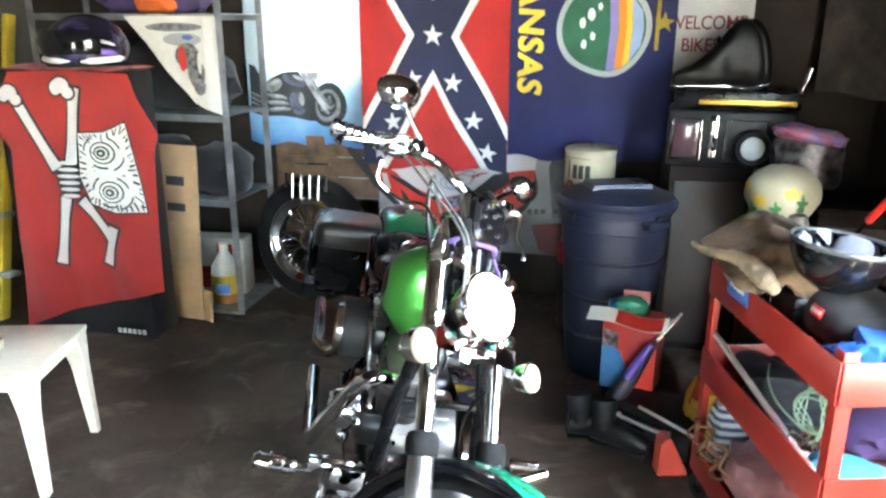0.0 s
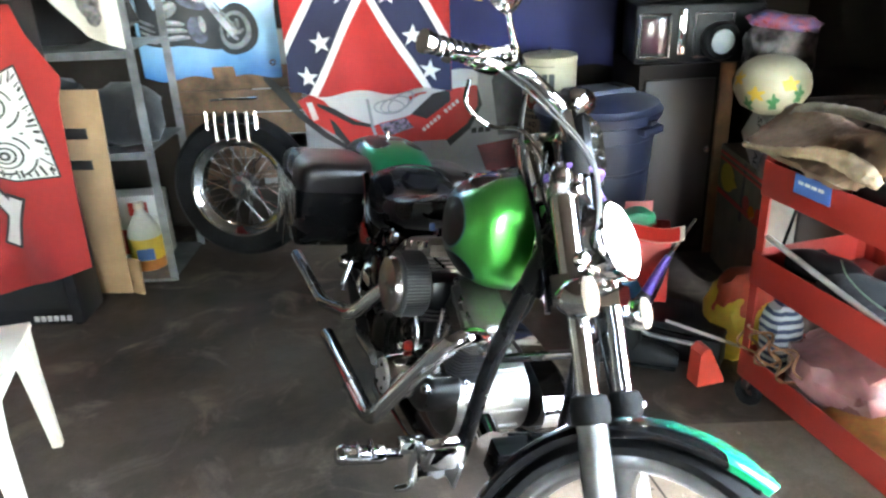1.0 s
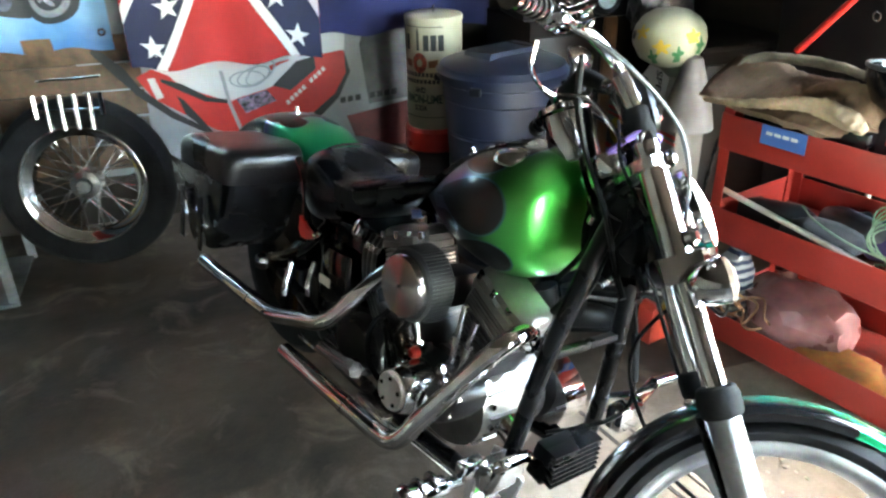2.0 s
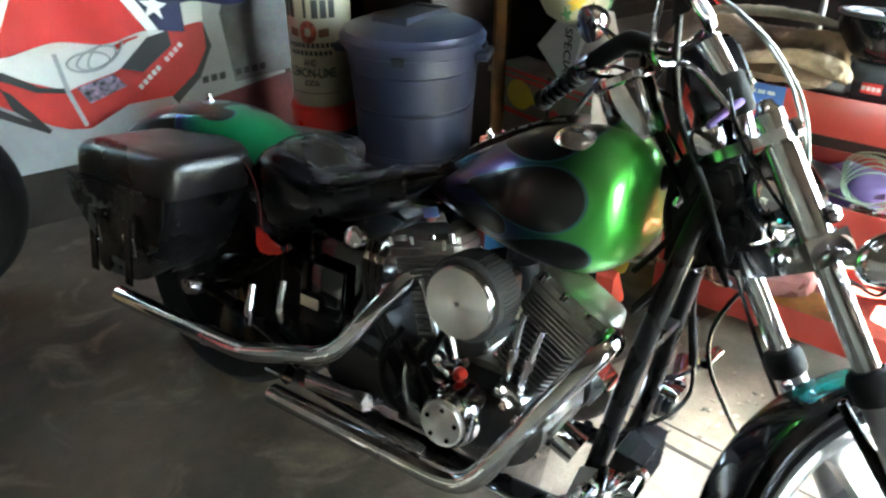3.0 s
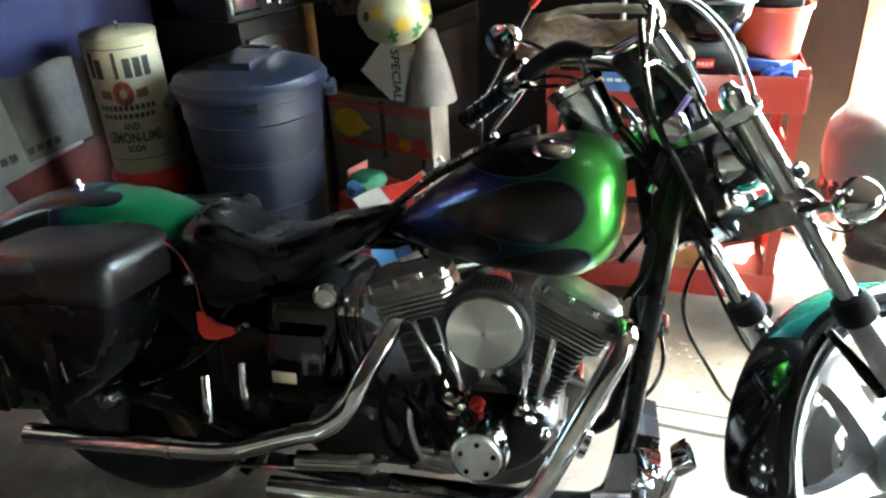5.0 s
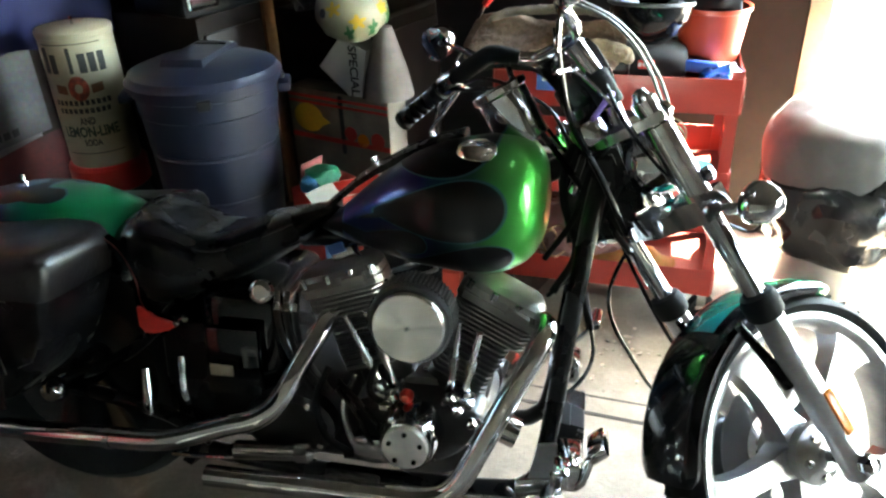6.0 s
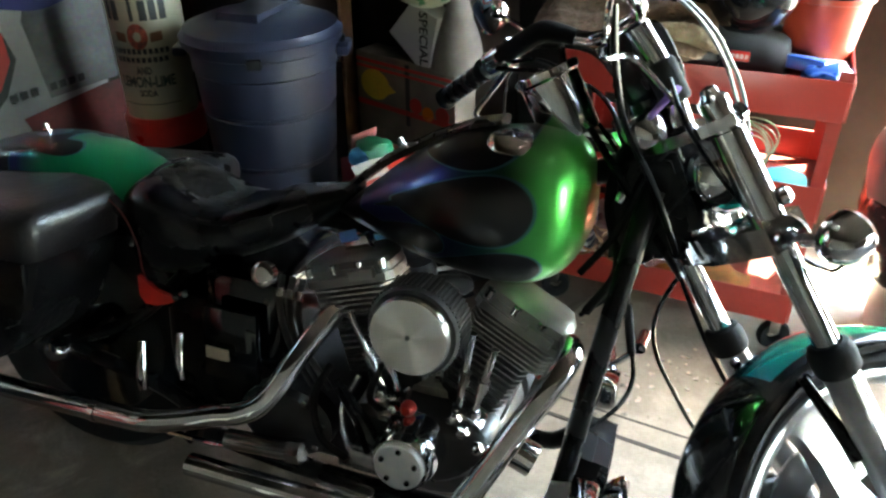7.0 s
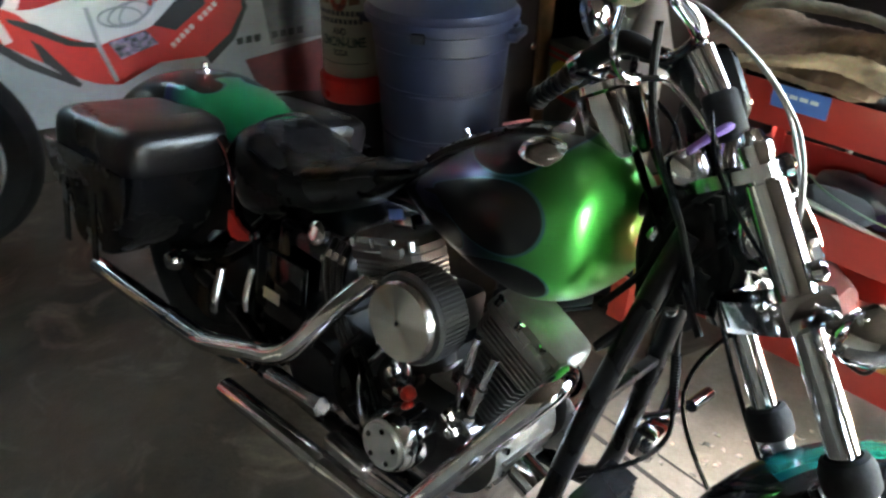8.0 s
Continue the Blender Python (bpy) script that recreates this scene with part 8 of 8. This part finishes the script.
gm = mat("gourd_skin", (0.45, 0.41, 0.28), 0.35, 0, 0.12, 5, 0.05, 60)
gd = thing("gourd_birdhouse", "round cream gourd painted with yellow flowers", "gourd", pose(1.2, 3.87, 0.738, 0, 0, 0) @ Matrix.Diagonal((1.04, 1.04, 0.86, 1)))
part("shell", bm_lathe([(0, 0.0), (0.05, 0.006), (0.1, 0.04), (0.128, 0.1), (0.13, 0.13), (0.122, 0.175), (0.1, 0.212), (0.065, 0.238), (0.025, 0.248), (0, 0.252)], 32), gm, gd)


def on_gourd(yaw, pitch, pts, lift):
    bm = bmesh.new()
    bm.faces.new([bm.verts.new((x, z, 0)) for x, z in pts])
    bmesh.ops.triangulate(bm, faces=bm.faces[:])
    for v in bm.verts:
        a, e = yaw + v.co.x / 0.13, pitch + v.co.y / 0.13
        v.co = Vector(((0.13 + lift) * math.cos(e) * math.cos(a), (0.13 + lift) * math.cos(e) * math.sin(a), 0.122 + (0.128 + lift) * math.sin(e)))
    return bm


for yaw, pitch, ma in ((-2.35, -0.1, print_yellow), (-1.5, 0.25, print_yellow), (-3.0, 0.3, print_yellow), (-1.9, -0.35, print_green), (-2.6, -0.5, print_green), (-1.25, -0.1, print_green)):
    part("petals", on_gourd(yaw, pitch, [((0.024 if ma is print_yellow else 0.016) * (1 + 0.42 * math.cos(5 * a + yaw)) * math.cos(a), (0.024 if ma is print_yellow else 0.03) * (1 + 0.42 * math.cos(5 * a + yaw)) * math.sin(a)) for a in (2 * math.pi * k / 40 for k in range(40))], 0.003), ma, gd)
# black oval on the closed shell paints the dark of the entrance
part("hole", on_gourd(-3.35, 0.15, ellipse(0, 0, 0.016, 0.02, 14), 0.003), print_black, gd)
sign = thing("sign", "white wall sign with dark red hand lettering", "sign", pose(0.98, 4.885, 1.46))
part("board", bm_box(0.4, 0.006, 0.5, 0.001), print_white, sign)
for words, z in (("WELCOME", -0.01), ("BIKERS", -0.115)):
    tx = text_bm(words, 0.092, 0.0005, 0.95, 0.01)
    tx.transform(pose(-0.01, -0.0045, z, 90, 0, 0) @ Matrix.Diagonal((0.85, 1, 1, 1)))
    part("word", tx, mat("sign_ink", (0.3, 0.02, 0.03), 0.6), sign)
# dark board on the side wall with tools
bd = thing("tarp_board", "tall black board with brass ring leaning on the wall", "board", pose(1.66, 3.3, 0, 0, -4, 0))
part("board", bm_box(0.03, 0.9, 1.5, 0.006, pose(0, 0, 0.75)), black_cloth, bd)
part("ring", bm_tube([(-0.018, 0.02 + 0.014 * math.cos(a), 0.98 + 0.014 * math.sin(a)) for a in (2 * math.pi * k / 16 for k in range(17))], 0.004, 8, 1), dull_chrome, bd)
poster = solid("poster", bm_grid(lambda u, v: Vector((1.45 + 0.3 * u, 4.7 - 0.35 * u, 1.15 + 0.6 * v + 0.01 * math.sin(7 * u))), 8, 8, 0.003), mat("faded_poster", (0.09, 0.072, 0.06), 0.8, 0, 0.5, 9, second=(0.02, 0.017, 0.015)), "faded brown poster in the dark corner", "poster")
rod = thing("fishing_rod", "red-handled rod leaning in the corner", "rod", Matrix())
part("handle", bm_tube([(1.36, 3.4, 0.87), (1.42, 3.26, 1.06)], [0.013, 0.011], 10), red_plastic, rod)
part("shaft", bm_tube([(1.36, 3.4, 0.87), (1.2, 3.52, 0.55), (1.03, 3.42, 0.012)], 0.006, 8, 1, smooth=False), satin_black, rod)
part("line", bm_tube([(1.42, 3.26, 1.06), (1.6, 2.95, 1.6)], 0.003, 6, 1), dull_chrome, rod)
solid("metal_pole", bm_tube([(1.46, 3.1, 0.0), (1.5, 3.12, 1.5)], 0.009, 10, 1), steel_grey, "thin grey metal pole standing in the corner", "pole")

# ---- by the doorway ----
bu = thing("trash_bucket", "grey bucket with bulging black trash bag", "bucket", pose(1.43, 2.16, 0) @ Matrix.Scale(1.15, 4))
part("bucket", bm_lathe([(0, 0.0), (0.13, 0), (0.15, 0.25), (0.155, 0.26), (0.15, 0.27), (0.13, 0.02), (0, 0.01)], 28), mat("bucket_grey", (0.35, 0.35, 0.35), 0.5), bu)
part("bag", lumpy(0.2, 0.2, 0.17, pose(0, 0, 0.3), 111, 0.25, 4), mat("bag_black", (0.02, 0.02, 0.022), 0.25, 0, 0.2, 9, 0.5, 35), bu)
part("top", lumpy(0.17, 0.17, 0.15, pose(-0.02, 0.05, 0.45), 112, 0.05, 5), mat("dull_grey_cover", (0.1, 0.1, 0.1), 0.6), bu)
solid("wood_block", bm_box(0.07, 0.05, 0.24, 0.008, pose(1.45, 1.93, 0.098, 0, 3, 10)), mat("pale_wood", (0.6, 0.52, 0.36), 0.7, 0, 0.15), "pale wooden block standing in the doorway", "block")
rl = thing("white_rail", "low white metal rail outside the doorway", "rail", pose(2.3, 1.7, -0.02, 0, 0, 80))
for z in (0.08, 0.22):
    part("bar", bm_box(1.3, 0.03, 0.05, 0.008, pose(0, 0, z)), white_plastic, rl)
for x in (-0.6, 0.0, 0.6):
    part("leg", bm_box(0.04, 0.04, 0.3, 0.006, pose(x, 0.03, 0.15)), white_plastic, rl)
lad = thing("step_ladder", "yellow step ladder leaning behind the speaker", "ladder", pose(-2.38, 3.85, 0, -6, 0, 0))
for x in (-0.2, 0.08):
    part("rail", bm_box(0.028, 0.06, 1.5, 0.006, pose(x + (0.0), 0, 0.75, 0, -7 if x < 0 else 7, 0)), mat("ladder_yellow", (0.55, 0.38, 0.03), 0.5), lad)
for k in range(4):
    part("step", bm_box(0.3, 0.08, 0.025, 0.004, pose(-0.06, -0.01, 0.25 + 0.3 * k)), steel_grey, lad)
# the paler bay of the slab on the doorway's side; doorway light is partly in its colour
solid("floor_bay", bm_plate([(0.05, 1.73), (1.77, 1.73), (1.77, 3.0), (0.42, 3.0), (0.08, 2.75)], 0.003, pose(0, 0, 0.0)), pale_lit_concrete, "paler concrete bay of the floor slab, doorway light in its colour", "floor", "structure")
# joint in the slab
solid("trim", bm_box(0.012, 0.7, 0.004, 0, pose(0.485, 2.62, 0.003, 0, 0, 12)), mat("joint_dark", (0.05, 0.04, 0.035), 0.9), "dark joint in the concrete slab", "joint", "structure")
solid("trim", bm_box(0.006, 0.7, 0.003, 0, pose(0.56, 2.62, 0.003, 0, 0, 13)), mat("joint_dark", (0.05, 0.04, 0.035), 0.9), "thin dark joint in the concrete slab", "joint", "structure")
# dried leaf scraps and paint chips on the pale slab
rng = np.random.default_rng(17)
bits = bmesh.new()
for k in range(46):
    cx, cy = (0.82, 2.63) if k % 3 == 0 else (0.62, 2.68) if k % 3 == 1 else (0.85, 2.6)
    spread = 0.05 if k % 3 < 2 else 0.25
    cx, cy, s, turn = cx + rng.normal() * spread, min(2.95, cy + rng.normal() * spread), rng.uniform(0.004, 0.011), rng.uniform(0, 6.28)
    low = [bits.verts.new((cx + s * q * math.cos(turn + a), cy + s * q * math.sin(turn + a), 0.0035)) for a, q in ((0, 1.3), (1.3, 0.6), (2.6, 0.9), (3.9, 0.7), (5.2, 0.8))]
    up = [bits.verts.new(v.co + Vector((0, 0, 0.0015 + 0.3 * s * rng.uniform(0, 1)))) for v in low]
    bits.faces.new(up)
    for i in range(5):
        bits.faces.new((low[i], low[(i + 1) % 5], up[(i + 1) % 5], up[i]))
solid("debris", bits, mat("chip_pale", (0.5, 0.43, 0.33), 0.8, 0, 0.4, 60), "pale leaf scraps and chips on the concrete", "debris", "stuff")
